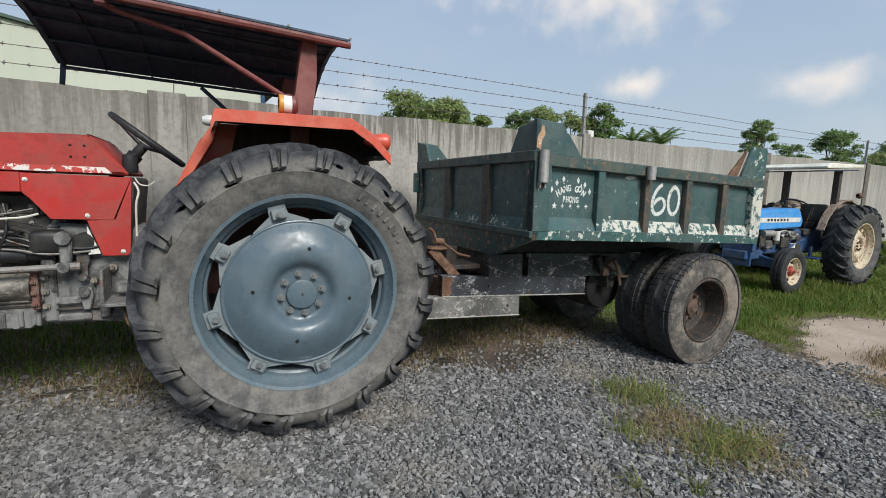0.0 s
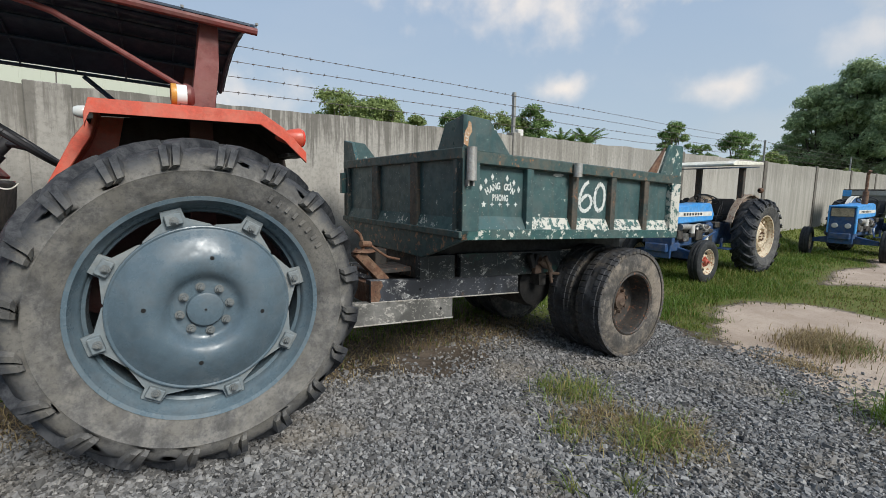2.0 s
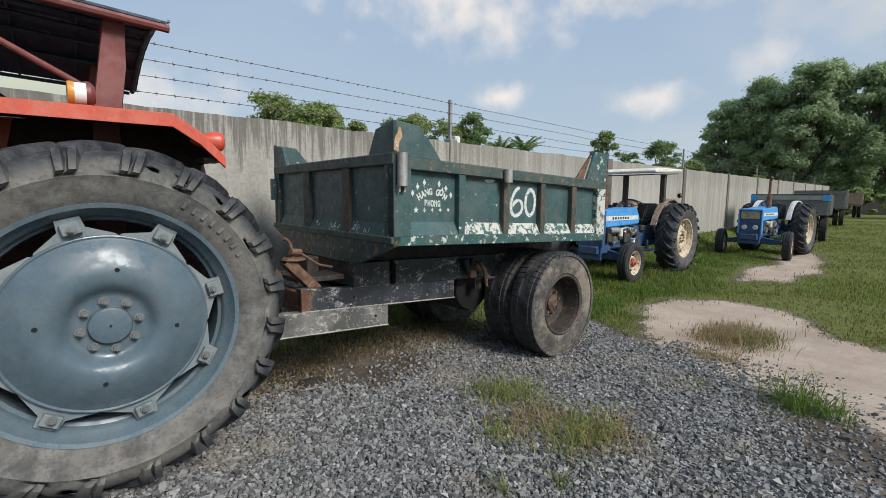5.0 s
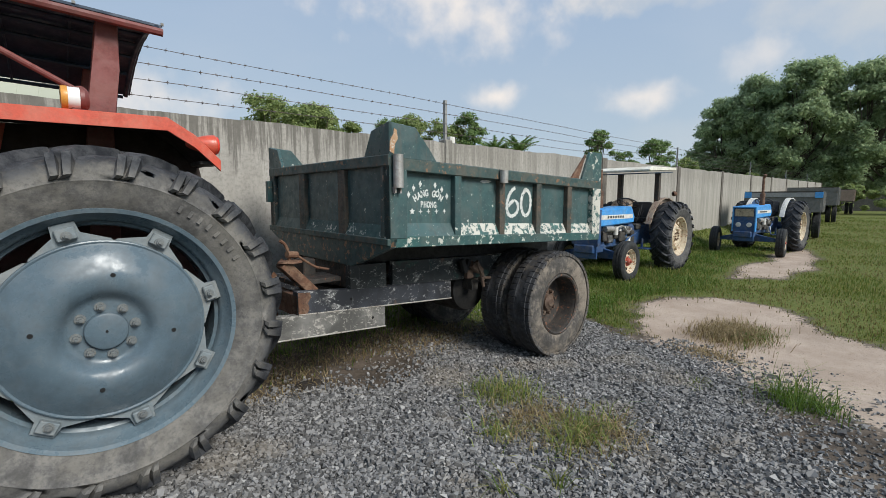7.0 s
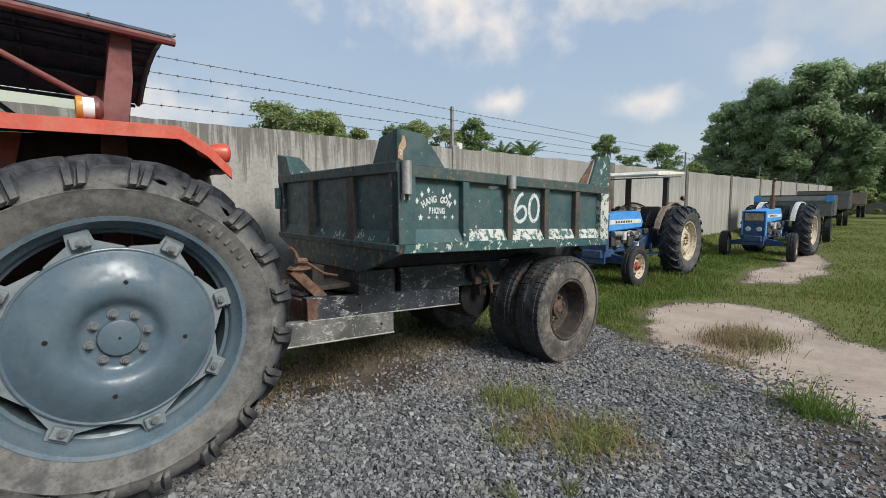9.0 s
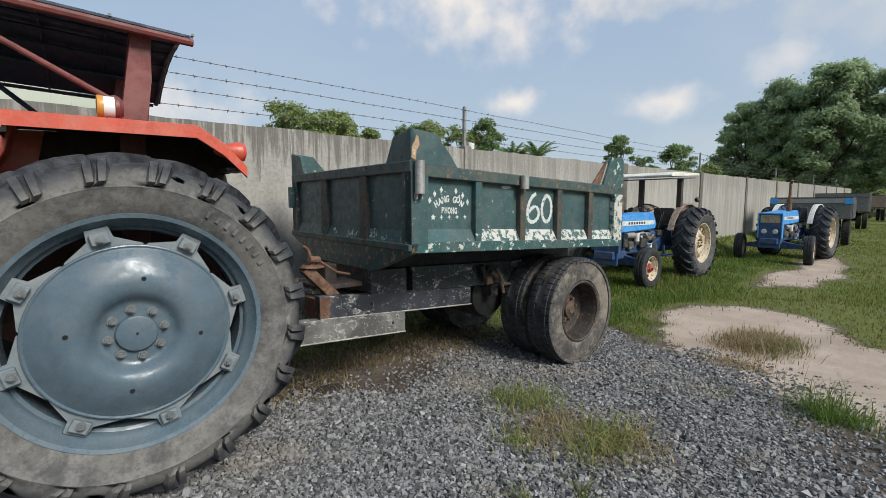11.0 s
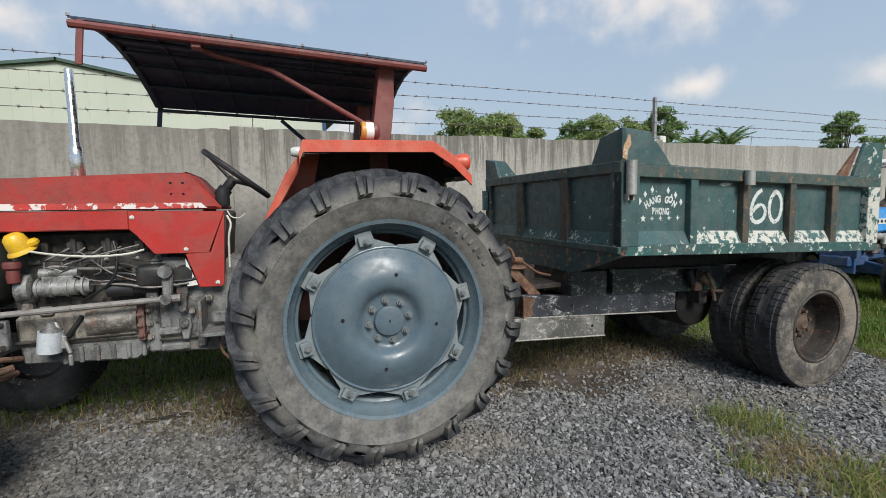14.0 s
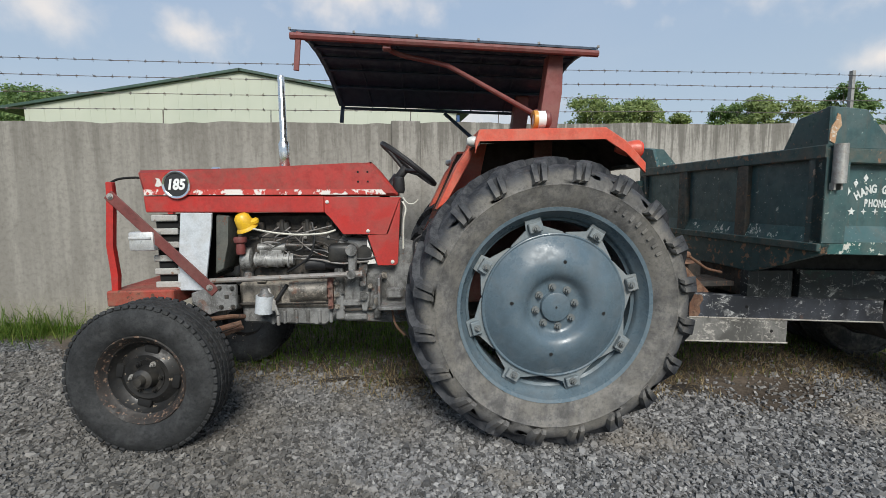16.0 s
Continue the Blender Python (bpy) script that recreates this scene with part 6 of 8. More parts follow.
def build_trailer():
    tr = thing("dump_trailer", RIG, "dark green steel dump trailer with flaking paint and white number", "trailer")
    # the body dips towards the tail, so the side is laid out along a sloping base line
    U0, U1, V0, V1 = 1.50, 4.045, 0.08, 2.10
    def zb(u):
        return 1.038 - 0.036 * (u - U0)
    def side(name, pts, v0, v1, material, label="", bev=0.004):
        bm = B()
        prism(bm, [(u, z + zb(u)) for u, z in pts], "y", v0, v1, bev)
        return part(name, bm, material, tr, label)
    ribs = [(1.50, 1.64), (2.07, 2.135), (2.55, 2.615), (3.02, 3.085), (3.48, 3.55), (3.90, 4.045)]
    for near in (True, False):
        a = (lambda d: V0 + d) if near else (lambda d: V1 - d)
        def span(d0, d1):
            return (a(d0), a(d1)) if near else (a(d1), a(d0))
        # recessed panels, the sloping foot of each, ribs and rails
        for (r0, r1), (s0, s1) in zip(ribs, ribs[1:]):
            side("panel", [(r1 - 0.005, 0.12), (s0 + 0.005, 0.12), (s0 + 0.005, 0.53), (r1 - 0.005, 0.53)], *span(0.048, 0.060), GREEN, "", 0)
            bm = B()
            e = span(0.005, 0.050)
            y0, y1 = (e[0], e[1]) if near else (e[1], e[0])
            q = [(r1, y0, zb(r1) + 0.075), (s0, y0, zb(s0) + 0.075), (s0, y1, zb(s0) + 0.165), (r1, y1, zb(r1) + 0.165)]
            vs = [bm.verts.new(p) for p in q] + [bm.verts.new((p[0], y1 + (0.004 if near else -0.004), zb(p[0]) + 0.06)) for p in q[:2]]
            bm.faces.new(vs[:4])
            bm.faces.new((vs[0], vs[4], vs[5], vs[1]))
            bm.faces.new((vs[3], vs[2], vs[5], vs[4]))
            part("skirt", bm, GREEN_FLAKED if r1 > 1.9 else GREEN, tr)
        for k, (r0, r1) in enumerate(ribs):
            side("rib", [(r0, 0.06), (r1, 0.06), (r1, 0.535), (r0, 0.535)], *span(-0.003 if k in (0, 5) else 0.003, 0.072), GREEN_FLAKED if k == 5 else GREEN if k in (0, 1) else RIB)
        side("bottom_rail", [(U0, 0.0), (U1, 0.0), (U1, 0.075), (U0, 0.075)], *span(0, 0.075), GREEN_CHIPPED)
        side("top_rail", [(U0, 0.5), (U1, 0.5), (U1, 0.585), (U0, 0.585)], *span(-0.004, 0.07), GREEN_RUSTY, "", 0.008)
        side("front_wing", [(U0, 0.58), (U0 + 0.40, 0.58), (U0 + 0.33, 0.66), (U0 + 0.215, 0.79), (U0, 0.80)], *span(0.0, 0.03), GREEN)
        side("rear_wing", [(U1 - 0.34, 0.58), (U1, 0.58), (U1, 0.84), (U1 - 0.02, 0.858), (U1 - 0.21, 0.85)], *span(0.0, 0.03), GREEN_CHIPPED)
        side("wing_gusset", [(U1 - 0.46, 0.585), (U1 - 0.345, 0.585), (U1 - 0.225, 0.83)], *span(0.034, 0.06), RUST, "rusty triangular gusset")
    # front board
    bm = B()
    prism(bm, [(V0 + 0.075, 1.07), (V1 - 0.075, 1.07), (V1 - 0.075, 1.60), (V0 + 0.075, 1.60)], "x", U0 + 0.033, U0 + 0.05)
    part("front_board", bm, GREEN, tr)
    vr = [(V0, V0 + 0.11), (0.66, 0.76), (1.335, 1.445), (V1 - 0.11, V1)]
    for r0, r1 in vr:
        bm = B()
        box(bm, (U0 + 0.03, (r0 + r1) / 2, 1.335), (0.06, r1 - r0, 0.53), 0.004)
        part("front_rib", bm, GREEN_PEEL if r0 in (V0, V1 - 0.11) else RIB, tr)
    for (r0, r1), (s0, s1) in zip(vr, vr[1:]):
        bm = B()
        vs = [bm.verts.new(p) for p in ((U0 + 0.003, r1, 1.095), (U0 + 0.003, s0, 1.095), (U0 + 0.036, s0, 1.19), (U0 + 0.036, r1, 1.19), (U0 + 0.036, r1, 1.08), (U0 + 0.036, s0, 1.08))]
        bm.faces.new(vs[:4])
        bm.faces.new((vs[0], vs[4], vs[5], vs[1]))
        part("front_skirt", bm, GREEN_CHIPPED if r0 < 1.0 else GREEN, tr)
    bm = B()
    box(bm, (U0 + 0.032, (V0 + V1) / 2, 1.60), (0.075, V1 - V0, 0.075), 0.006)
    part("front_rail", bm, GREEN_RUSTY, tr)
    bm = B()
    prism(bm, [(V0, 1.038), (V0, 1.09), (V1, 1.09), (V1, 1.038), (V1 - 0.5, 0.865), (V0 + 0.5, 0.865)], "x", U0 + 0.001, U0 + 0.05, 0.004)
    part("front_apron", bm, GREEN_APRON, tr)
    for sgn in (1, -1):
        e = V0 if sgn > 0 else V1
        bm = B()
        prism(bm, [(e, 1.60), (e + sgn * 0.32, 1.60), (e + sgn * 0.21, 1.80), (e, 1.838)], "x", U0 + 0.0, U0 + 0.03, 0.003)
        part("corner_gusset", bm, GREEN_DARK, tr)
    bm = B()
    box(bm, (U0 - 0.004, (V0 + V1) / 2, 1.075), (0.03, V1 - V0, 0.045), 0.004)
    part("front_sill", bm, GREEN_RUSTY, tr)
    bm = B()
    prism(bm, [(1.502, 1.655), (1.535, 1.64), (1.542, 1.70), (1.566, 1.735), (1.556, 1.79), (1.538, 1.80), (1.531, 1.762), (1.512, 1.735), (1.504, 1.70)], "y", V0 - 0.0045, V0 + 0.004)
    part("bare_patch", bm, BARE, tr, "bare tan patch where paint has peeled")
    for u0, z0, w in ((2.43, 1.487, 0.062),):
        bm = B()
        zz = z0
        prism(bm, [(u0 - w, zz), (u0 - w * 0.4, zz - 0.012), (u0 + w * 0.5, zz - 0.008), (u0 + w, zz + 0.004), (u0 + w * 0.4, zz + 0.013), (u0 - w * 0.6, zz + 0.012)], "y", V0 + 0.0445, V0 + 0.052)
        part("bare_patch", bm, LETTER, tr, "white patch of flaked paint")
    # floor, tailgate and belly; the belly's near-black stands in for shade under the bed
    bm = B()
    prism(bm, [(U0 + 0.05, 1.04), (U1 - 0.03, 0.96), (U1 - 0.03, 1.0), (U0 + 0.05, 1.08)], "y", V0 + 0.07, V1 - 0.07)
    part("floor_plate", bm, RUST_DARK, tr)
    bm = B()
    box(bm, (U1 - 0.02, (V0 + V1) / 2, 1.23), (0.04, V1 - V0 - 0.16, 0.52), 0.004)
    part("tailgate", bm, GREEN_DARK, tr)
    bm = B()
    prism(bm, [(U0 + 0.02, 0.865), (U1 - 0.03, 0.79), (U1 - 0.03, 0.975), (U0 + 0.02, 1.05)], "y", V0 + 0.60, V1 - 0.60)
    part("belly", bm, UNDERBED_SHADE, tr)
    # chassis
    for sgn in (0, 1):
        v = 0.60 if sgn == 0 else 1.60
        d = 0.07 if sgn == 0 else -0.07
        bm = B()
        prism(bm, [(U0, 0.680), (1.82, 0.670), (1.82, 0.862), (U0, 0.868)], "y", min(v, v + d), max(v, v + d), 0.003)
        part("subframe", bm, BLACK_GREEN, tr)
        bm = B()
        prism(bm, [(1.89, 0.664), (2.46, 0.637), (3.92, 0.60), (3.92, 0.79), (1.89, 0.862)], "y", min(v, v + d) + 0.02 * (1 - sgn), max(v, v + d), 0.003)
        part("subframe", bm, BLACK_GREEN, tr)
        bm = B()
        prism(bm, [(1.09, 0.565), (3.80, 0.46), (3.80, 0.605), (2.49, 0.640), (1.5, 0.69), (1.09, 0.725)] if sgn else [(1.09, 0.565), (2.49, 0.485), (2.49, 0.640), (1.5, 0.69), (1.09, 0.725)], "y", min(v, v + d) - 0.012, max(v, v + d), 0.003)
        part("chassis_beam", bm, BLACK, tr)
        bm = B()
        prism(bm, [(0.90, 0.415), (1.79, 0.365), (1.79, 0.52), (0.90, 0.575)], "y", min(v, v + d) - 0.02, max(v, v + d) - 0.01, 0.003)
        part("drawbar_plate", bm, BLACK_WORN, tr, "black plate worn to pale grey")
    # worn pale lips along the lower edges, and bolt holes
    for a, b, v in (((1.50, 0.680), (1.82, 0.670), 0.594), ((1.89, 0.664), (2.46, 0.637), 0.612), ((1.09, 0.567), (2.49, 0.487), 0.582), ((0.90, 0.417), (1.79, 0.367), 0.574)):
        bm = B()
        tube(bm, [(a[0], v, a[1]), (b[0], v, b[1])], 0.0055, 6)
        part("worn_lip", bm, LIP, tr, "paint worn to pale steel")
    for u, v, z in ((1.497, 0.586, 0.621), (1.676, 0.578, 0.451)):
        bm = B()
        cyl(bm, (u, v, z), (u, v + 0.01, z), 0.011, None, 12)
        part("bolt_hole", bm, HOLE, tr)
    bm = B()
    prism(bm, [(1.092, 0.57), (1.155, 0.566), (1.17, 0.60), (1.16, 0.64), (1.185, 0.68), (1.175, 0.714), (1.092, 0.720)], "y", 0.5845, 0.589)
    part("rust_patch_plate", bm, RUST, tr)
    bm = B()
    box(bm, (1.12, 1.1, 0.62), (0.06, 1.0, 0.15), 0.004)
    box(bm, (0.75, 1.1, 0.5), (0.75, 0.14, 0.12), 0.006)
    part("drawbar", bm, RUST, tr)
    for sgn in (0, 1):
        bm = B()
        v = 0.72 if sgn == 0 else 1.48
        rot = Matrix.Rotation(radians(46), 3, "Y")
        box(bm, (1.15, v, 0.80), (0.31, 0.10, 0.07), 0.004, rot)
        box(bm, (1.15, v + 0.05, 0.81), (0.31, 0.012, 0.06), 0.002, rot)
        part("strut", bm, RUST, tr)
    bm = B()
    tube(bm, smooth_path([(1.03, 0.71, 1.07), (1.065, 0.72, 1.045), (1.085, 0.72, 1.00), (1.095, 0.72, 0.93)]), 0.012)
    cyl(bm, (1.07, 0.70, 0.975), (1.15, 0.72, 0.965), 0.024, None, 10)
    tube(bm, smooth_path([(1.14, 0.71, 0.965), (1.20, 0.70, 0.92), (1.27, 0.69, 0.872), (1.33, 0.68, 0.855), (1.37, 0.68, 0.845)]), 0.009)
    lathe(bm, [(0, 0.018), (0.075, 0.012), (0.085, 0.0), (0.05, -0.012), (0, -0.012)], (1.10, 0.72, 0.915), "z", 14)
    part("jack_lever", bm, RUST, tr)
    bm = B()
    box(bm, (U0 + 0.04, 1.1, 0.775), (0.03, 0.98, 0.19), 0.003)
    box(bm, (1.30, 0.85, 0.76), (0.36, 0.30, 0.035), 0.004)
    box(bm, (1.34, 1.0, 0.83), (0.10, 0.14, 0.13), 0.008)
    part("front_bulkhead", bm, RUST_DARK, tr)
    # tipping ram and cross members
    bm = B()
    cyl(bm, (1.62, 1.1, 0.55), (2.4, 1.1, 0.86), 0.08, None, 16)
    part("tipping_ram", bm, IRON_DARK, tr)
    for u in (1.6, 2.2, 2.8, 3.6):
        bm = B()
        box(bm, (u, 1.1, 0.57), (0.08, 1.0, 0.10))
        part("cross_member", bm, IRON_DARK, tr)
    # brackets over the spring, and a black drum added for the dark behind the beam
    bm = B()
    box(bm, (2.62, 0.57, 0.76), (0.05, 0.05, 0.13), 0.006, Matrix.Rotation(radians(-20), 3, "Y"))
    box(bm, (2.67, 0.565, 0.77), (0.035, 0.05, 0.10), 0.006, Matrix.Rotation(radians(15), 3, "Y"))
    part("spring_hanger", bm, UNDERBED_SHADE, tr)
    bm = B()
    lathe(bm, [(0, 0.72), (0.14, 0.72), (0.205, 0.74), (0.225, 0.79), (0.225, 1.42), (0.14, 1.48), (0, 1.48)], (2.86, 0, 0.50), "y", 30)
    part("dark_drum", bm, UNDERBED_SHADE, tr, "round black drum filling the dark under the bed")
    # axle, springs, brake lever
    cu, hz = 3.42, 0.374
    bm = B()
    cyl(bm, (cu, 0.28, hz), (cu, 1.92, hz), 0.055, None, 14)
    part("axle", bm, RUST, tr)
    for v in (0.64, 1.56):
        bm = B()
        for k in range(6):
            L = 0.52 - 0.07 * k
            pts = [(cu + L * s, v, 0.50 - 0.013 * k + 0.075 * s * s) for s in (-1, -0.5, 0, 0.5, 1)]
            for p, q in zip(pts, pts[1:]):
                p, q = Vector(p), Vector(q)
                d = q - p
                box(bm, (p + q) / 2, (d.length, 0.07, 0.011), 0, Matrix.Rotation(-math.atan2(d.z, d.x), 3, "Y"))
        part("leaf_spring", bm, IRON_DARK, tr)
    bm = B()
    box(bm, (2.70, 0.58, 0.72), (0.08, 0.05, 0.16), 0.006)
    box(bm, (2.77, 0.555, 0.75), (0.10, 0.03, 0.05), 0.012, Matrix.Rotation(radians(25), 3, "Y"))
    cyl(bm, (2.80, 0.52, 0.71), (2.80, 0.60, 0.71), 0.032, None, 10)
    cyl(bm, (2.68, 0.53, 0.77), (2.78, 0.53, 0.70), 0.028, None, 10)
    cyl(bm, (2.72, 0.50, 0.80), (2.80, 0.50, 0.66), 0.018, None, 8)
    tube(bm, [(2.78, 0.51, 0.70), (2.80, 0.50, 0.60), (2.81, 0.50, 0.56)], 0.015)
    tube(bm, [(2.78, 0.53, 0.64), (2.95, 0.55, 0.62)], 0.014)
    part("spring_shackle", bm, RUST_HUB, tr)
    for v0, sd in ((0.20, -1), (0.53, 1), (1.67, -1), (2.0, 1)):
        w = new("wheel")
        w.parent = tr
        truck_wheel(w, (cu, v0, hz), 0.498, 0.24, None, True, sd)
    bm = B()
    lathe(bm, [(0.0, 0.62), (0.14, 0.62), (0.2, 0.64), (0.2, 0.72), (0.14, 0.74)], (cu, 0, hz), "y", 24)
    part("brake_drum", bm, RUST, tr)
    # grey cylindrical lock pins on the rail
    bm = B()
    cyl(bm, (U0 + 0.045, V0 - 0.035, 1.425), (U0 + 0.045, V0 - 0.035, 1.635), 0.033, None, 18)
    for du in (-0.02, 0.02):
        box(bm, (U0 + 0.045 + du, V0 - 0.02, 1.41), (0.012, 0.03, 0.04))
    part("lock_tube", bm, STEEL, tr, "grey steel tube")
    bm = B()
    cyl(bm, (2.557, V0 - 0.03, 1.478), (2.557, V0 - 0.03, 1.578), 0.034, None, 14)
    part("lock_tube", bm, STEEL, tr, "short steel tube")
    bm = B()
    box(bm, (U0 - 0.02, V1 - 0.03, 1.42), (0.05, 0.05, 0.2), 0.004)
    part("hinge_block", bm, GREEN_DARK, tr)
    # lettering on the side
    face = Matrix.Rotation(radians(90), 4, "X")
    pv = V0 + 0.0465
    uc = 1.857
    squeeze = Matrix.Diagonal((0.74, 1.0, 1.0, 1.0))
    for i, ch in enumerate("HANG G\u00d2N"):
        if ch == " ":
            continue
        du = -0.114 + 0.228 * i / 7
        p = Vector((uc + du, pv, 1.394 - 0.036 * (du / 0.114) ** 2 + (0.012 if ch == "\u00d2" else 0)))
        text_part("letter", ch, 0.062, Matrix.Translation(p) @ Matrix.Rotation(du * 4.6, 4, "Y") @ face @ squeeze, LETTER, tr, 0.001, 0.0026)
    for i, ch in enumerate("PHONG"):
        du = -0.060 + 0.030 * i
        text_part("letter", ch, 0.058, Matrix.Translation((uc + du, pv, 1.313 - 0.05 * du)) @ face @ Matrix.Diagonal((0.62, 1.0, 1.0, 1.0)), LETTER, tr, 0.001, 0.0026)
    marks = [(0, 1.686, 1.383), (0, 1.728, 1.428), (0, 1.786, 1.456), (0, 1.918, 1.450), (0, 1.981, 1.420), (0, 2.028, 1.373)]
    for k, u, z in marks + [(1, 1.715, 1.270), (2, 1.788, 1.269), (2, 1.858, 1.269), (2, 1.930, 1.268), (2, 2.004, 1.268)]:
        bm = B()
        n = 5 if k == 1 else 4
        pts = []
        for j in range(2 * n):
            r = (0.024, 0.024, 0.018)[k] * (1 if j % 2 == 0 else (0.62, 0.45, 0.36)[k])
            t = math.pi * j / n + math.pi / 2
            pts.append((u + r * math.cos(t) * (0.62 if k == 0 else 1), z + r * math.sin(t)))
        prism(bm, pts, "y", pv - 0.001, pv + 0.0015)
        part("star", bm, LETTER, tr)
    # hand-painted number: two broad brush strokes
    def stroke(pts, w):
        bm = B()
        sp = smooth_path([(p[0], 0, p[1]) for p in pts], 8)
        L, R = [], []
        for i, p in enumerate(sp):
            d = (sp[min(i + 1, len(sp) - 1)] - sp[max(i - 1, 0)]).normalized()
            nrm = Vector((-d.z, 0, d.x))
            ww = w * (0.9 + 0.2 * math.sin(i * 1.7))
            L.append(bm.verts.new((p.x + nrm.x * ww, V0 + 0.0458, p.z + nrm.z * ww)))
            R.append(bm.verts.new((p.x - nrm.x * ww, V0 + 0.0458, p.z - nrm.z * ww)))
        for i in range(len(sp) - 1):
            bm.faces.new((L[i], L[i + 1], R[i + 1], R[i]))
        part("painted_digit", bm, LETTER, tr, "white brush-painted digit")
    stroke([(2.785, 1.446), (2.745, 1.425), (2.705, 1.375), (2.683, 1.305), (2.695, 1.240), (2.745, 1.214), (2.805, 1.240), (2.825, 1.290), (2.800, 1.330), (2.745, 1.332), (2.700, 1.295)], 0.0165)
    stroke([(2.925, 1.430), (2.882, 1.390), (2.864, 1.315), (2.882, 1.245), (2.925, 1.214), (2.972, 1.248), (2.990, 1.33), (2.970, 1.402), (2.928, 1.432), (2.900, 1.418)], 0.0165)
    return tr


build_trailer()

# ---- blue tractors and far trailers ----
GRILLE = paint("tan dusty grille", (0.36, 0.30, 0.21), 0.7, (0.20, 0.16, 0.11), None, 0, (0.08, 0.06, 0.04), 0.6, 8)


def blue_tractor(m, k, label, canopy, face="side"):
    """A blue tractor that faces -x, rear axle over the origin, size k."""
    tr = thing("blue_tractor", m, label, "tractor", "blue tractors")
    def P(*a):
        return tuple(x * k for x in a)
    wheel = rear_wheel(tr, pose(0, -0.66 * k, 0.76 * k), 0.76 * k, 0.36 * k, 0.40 * k, RUBBER_FIELD, CREAM, CREAM, "spoked", 20)
    copy_thing(wheel, pose(0, 0.66 * k, 0.76 * k, 0, 0, 180))
    wide = 0.66 if face == "side" else 0.80
    front_wheel(tr, pose(-2.10 * k, -wide * k, 0.39 * k, 0, 0, 0 if face == "side" else 8), 0.39 * k, 0.20 * k, RUBBER_CLEAN, CREAM, RED_HUB, "rib")
    front_wheel(tr, pose(-2.10 * k, wide * k, 0.39 * k, 0, 0, 180 if face == "side" else 188), 0.39 * k, 0.20 * k, RUBBER_CLEAN, CREAM, RED_HUB, "rib")
    bm = B()
    prism(bm, [P(-2.45, 1.02), P(-1.0, 1.06), P(-0.95, 1.20), P(-1.10, 1.42), P(-1.30, 1.40), P(-2.43, 1.36), P(-2.47, 1.30)], "y", -0.26 * k, 0.26 * k, 0.03 * k)
    hood = part("bonnet", bm, BLUE, tr, "bright faded blue bonnet", 40)
    for s in (-1, 1):
        bm = B()
        box(bm, P(-1.72, s * 0.262, 1.21), P(1.3, 0.006, 0.085))
        part("stripe", bm, WHITE, hood, "white side stripe")
        for j in range(7):
            bm = B()
            box(bm, P(-2.1 + 0.1 * j, s * 0.2655, 1.21), P(0.06, 0.004, 0.045))
            part("lettering_bar", bm, SEAT, hood)
    bm = B()
    box(bm, P(-2.46, 0, 0.86), P(0.04, 0.50, 0.90), 0.01)
    nose = part("nose", bm, BLUE_DARK, tr)
    bm = B()
    box(bm, P(-2.485, 0, 1.19), P(0.03, 0.45, 0.21), 0.012)
    part("grille", bm, GRILLE, nose, "dusty tan grille")
    bm = B()
    for y in (-0.27, 0.27):
        box(bm, P(-2.45, y, 1.0), P(0.10, 0.035, 0.65), 0.01)
    box(bm, P(-2.45, 0, 1.335), P(0.12, 0.57, 0.045), 0.012)
    part("nose_frame", bm, BLUE if face != "side" else BLUE_DARK, nose)
    for y in (-0.13, 0.13):
        bm = B()
        lathe(bm, [(0, -0.03), (0.055 * k, -0.022), (0.066 * k, 0), (0.066 * k, 0.03)], P(-2.49, y, 0.86), "x", 20)
        part("headlamp", bm, LENS, nose, "round clear headlamp")
    bm = B()
    box(bm, P(-1.65, 0, 0.80), P(1.30, 0.36, 0.42), 0.03)
    box(bm, P(-0.55, 0, 0.80), P(1.1, 0.44, 0.46), 0.04)
    cyl(bm, P(0, -0.6, 0.76), P(0, 0.6, 0.76), 0.12 * k, None, 16)
    part("engine", bm, BLUE_DARK, tr, "grimy blue engine and gearbox")
    for u, z, su, sz, mt in ((-2.2, 0.84, 0.16, 0.2, IRON_DARK), (-1.98, 0.78, 0.2, 0.16, IRON), (-1.76, 0.88, 0.16, 0.22, IRON_DARK), (-1.5, 0.80, 0.22, 0.2, IRON_DARK), (-1.25, 0.92, 0.18, 0.16, IRON), (-1.05, 0.78, 0.14, 0.26, IRON_DARK), (-0.8, 0.98, 0.2, 0.12, IRON_DARK)):
        for s in (-1, 1):
            bm = B()
            box(bm, P(u, s * 0.21, z), P(su, 0.14, sz), 0.02)
            part("casting", bm, mt, tr)
    for u, z in ((-1.88, 0.95), (-1.35, 0.72)):
        bm = B()
        cyl(bm, P(u, -0.31, z - 0.09), P(u, -0.31, z + 0.07), 0.05 * k, None, 16)
        part("filter", bm, WHITE, tr, "white canister filter")
    for u, h in ((-0.72, 0.42), (-0.62, 0.5), (-0.55, 0.36)):
        bm = B()
        tube(bm, smooth_path([P(u, -0.16, 0.95), P(u + 0.02, -0.18, 1.1), P(u + 0.1, -0.2, 0.95 + h)]), 0.009, 6)
        part("lever", bm, SEAT, tr)
    bm = B()
    box(bm, P(-0.75, -0.40, 0.52), P(0.34, 0.26, 0.02), 0.004)
    box(bm, P(-0.75, -0.34, 0.62), P(0.05, 0.04, 0.2), 0.004)
    part("footstep", bm, BLUE_DARK, tr)
    bm = B()
    for i in range(5):
        cyl(bm, P(-2.2 + 0.2 * i, -0.24, 0.9), P(-2.1 + 0.2 * i, -0.22, 0.98), 0.04 * k, None, 10)
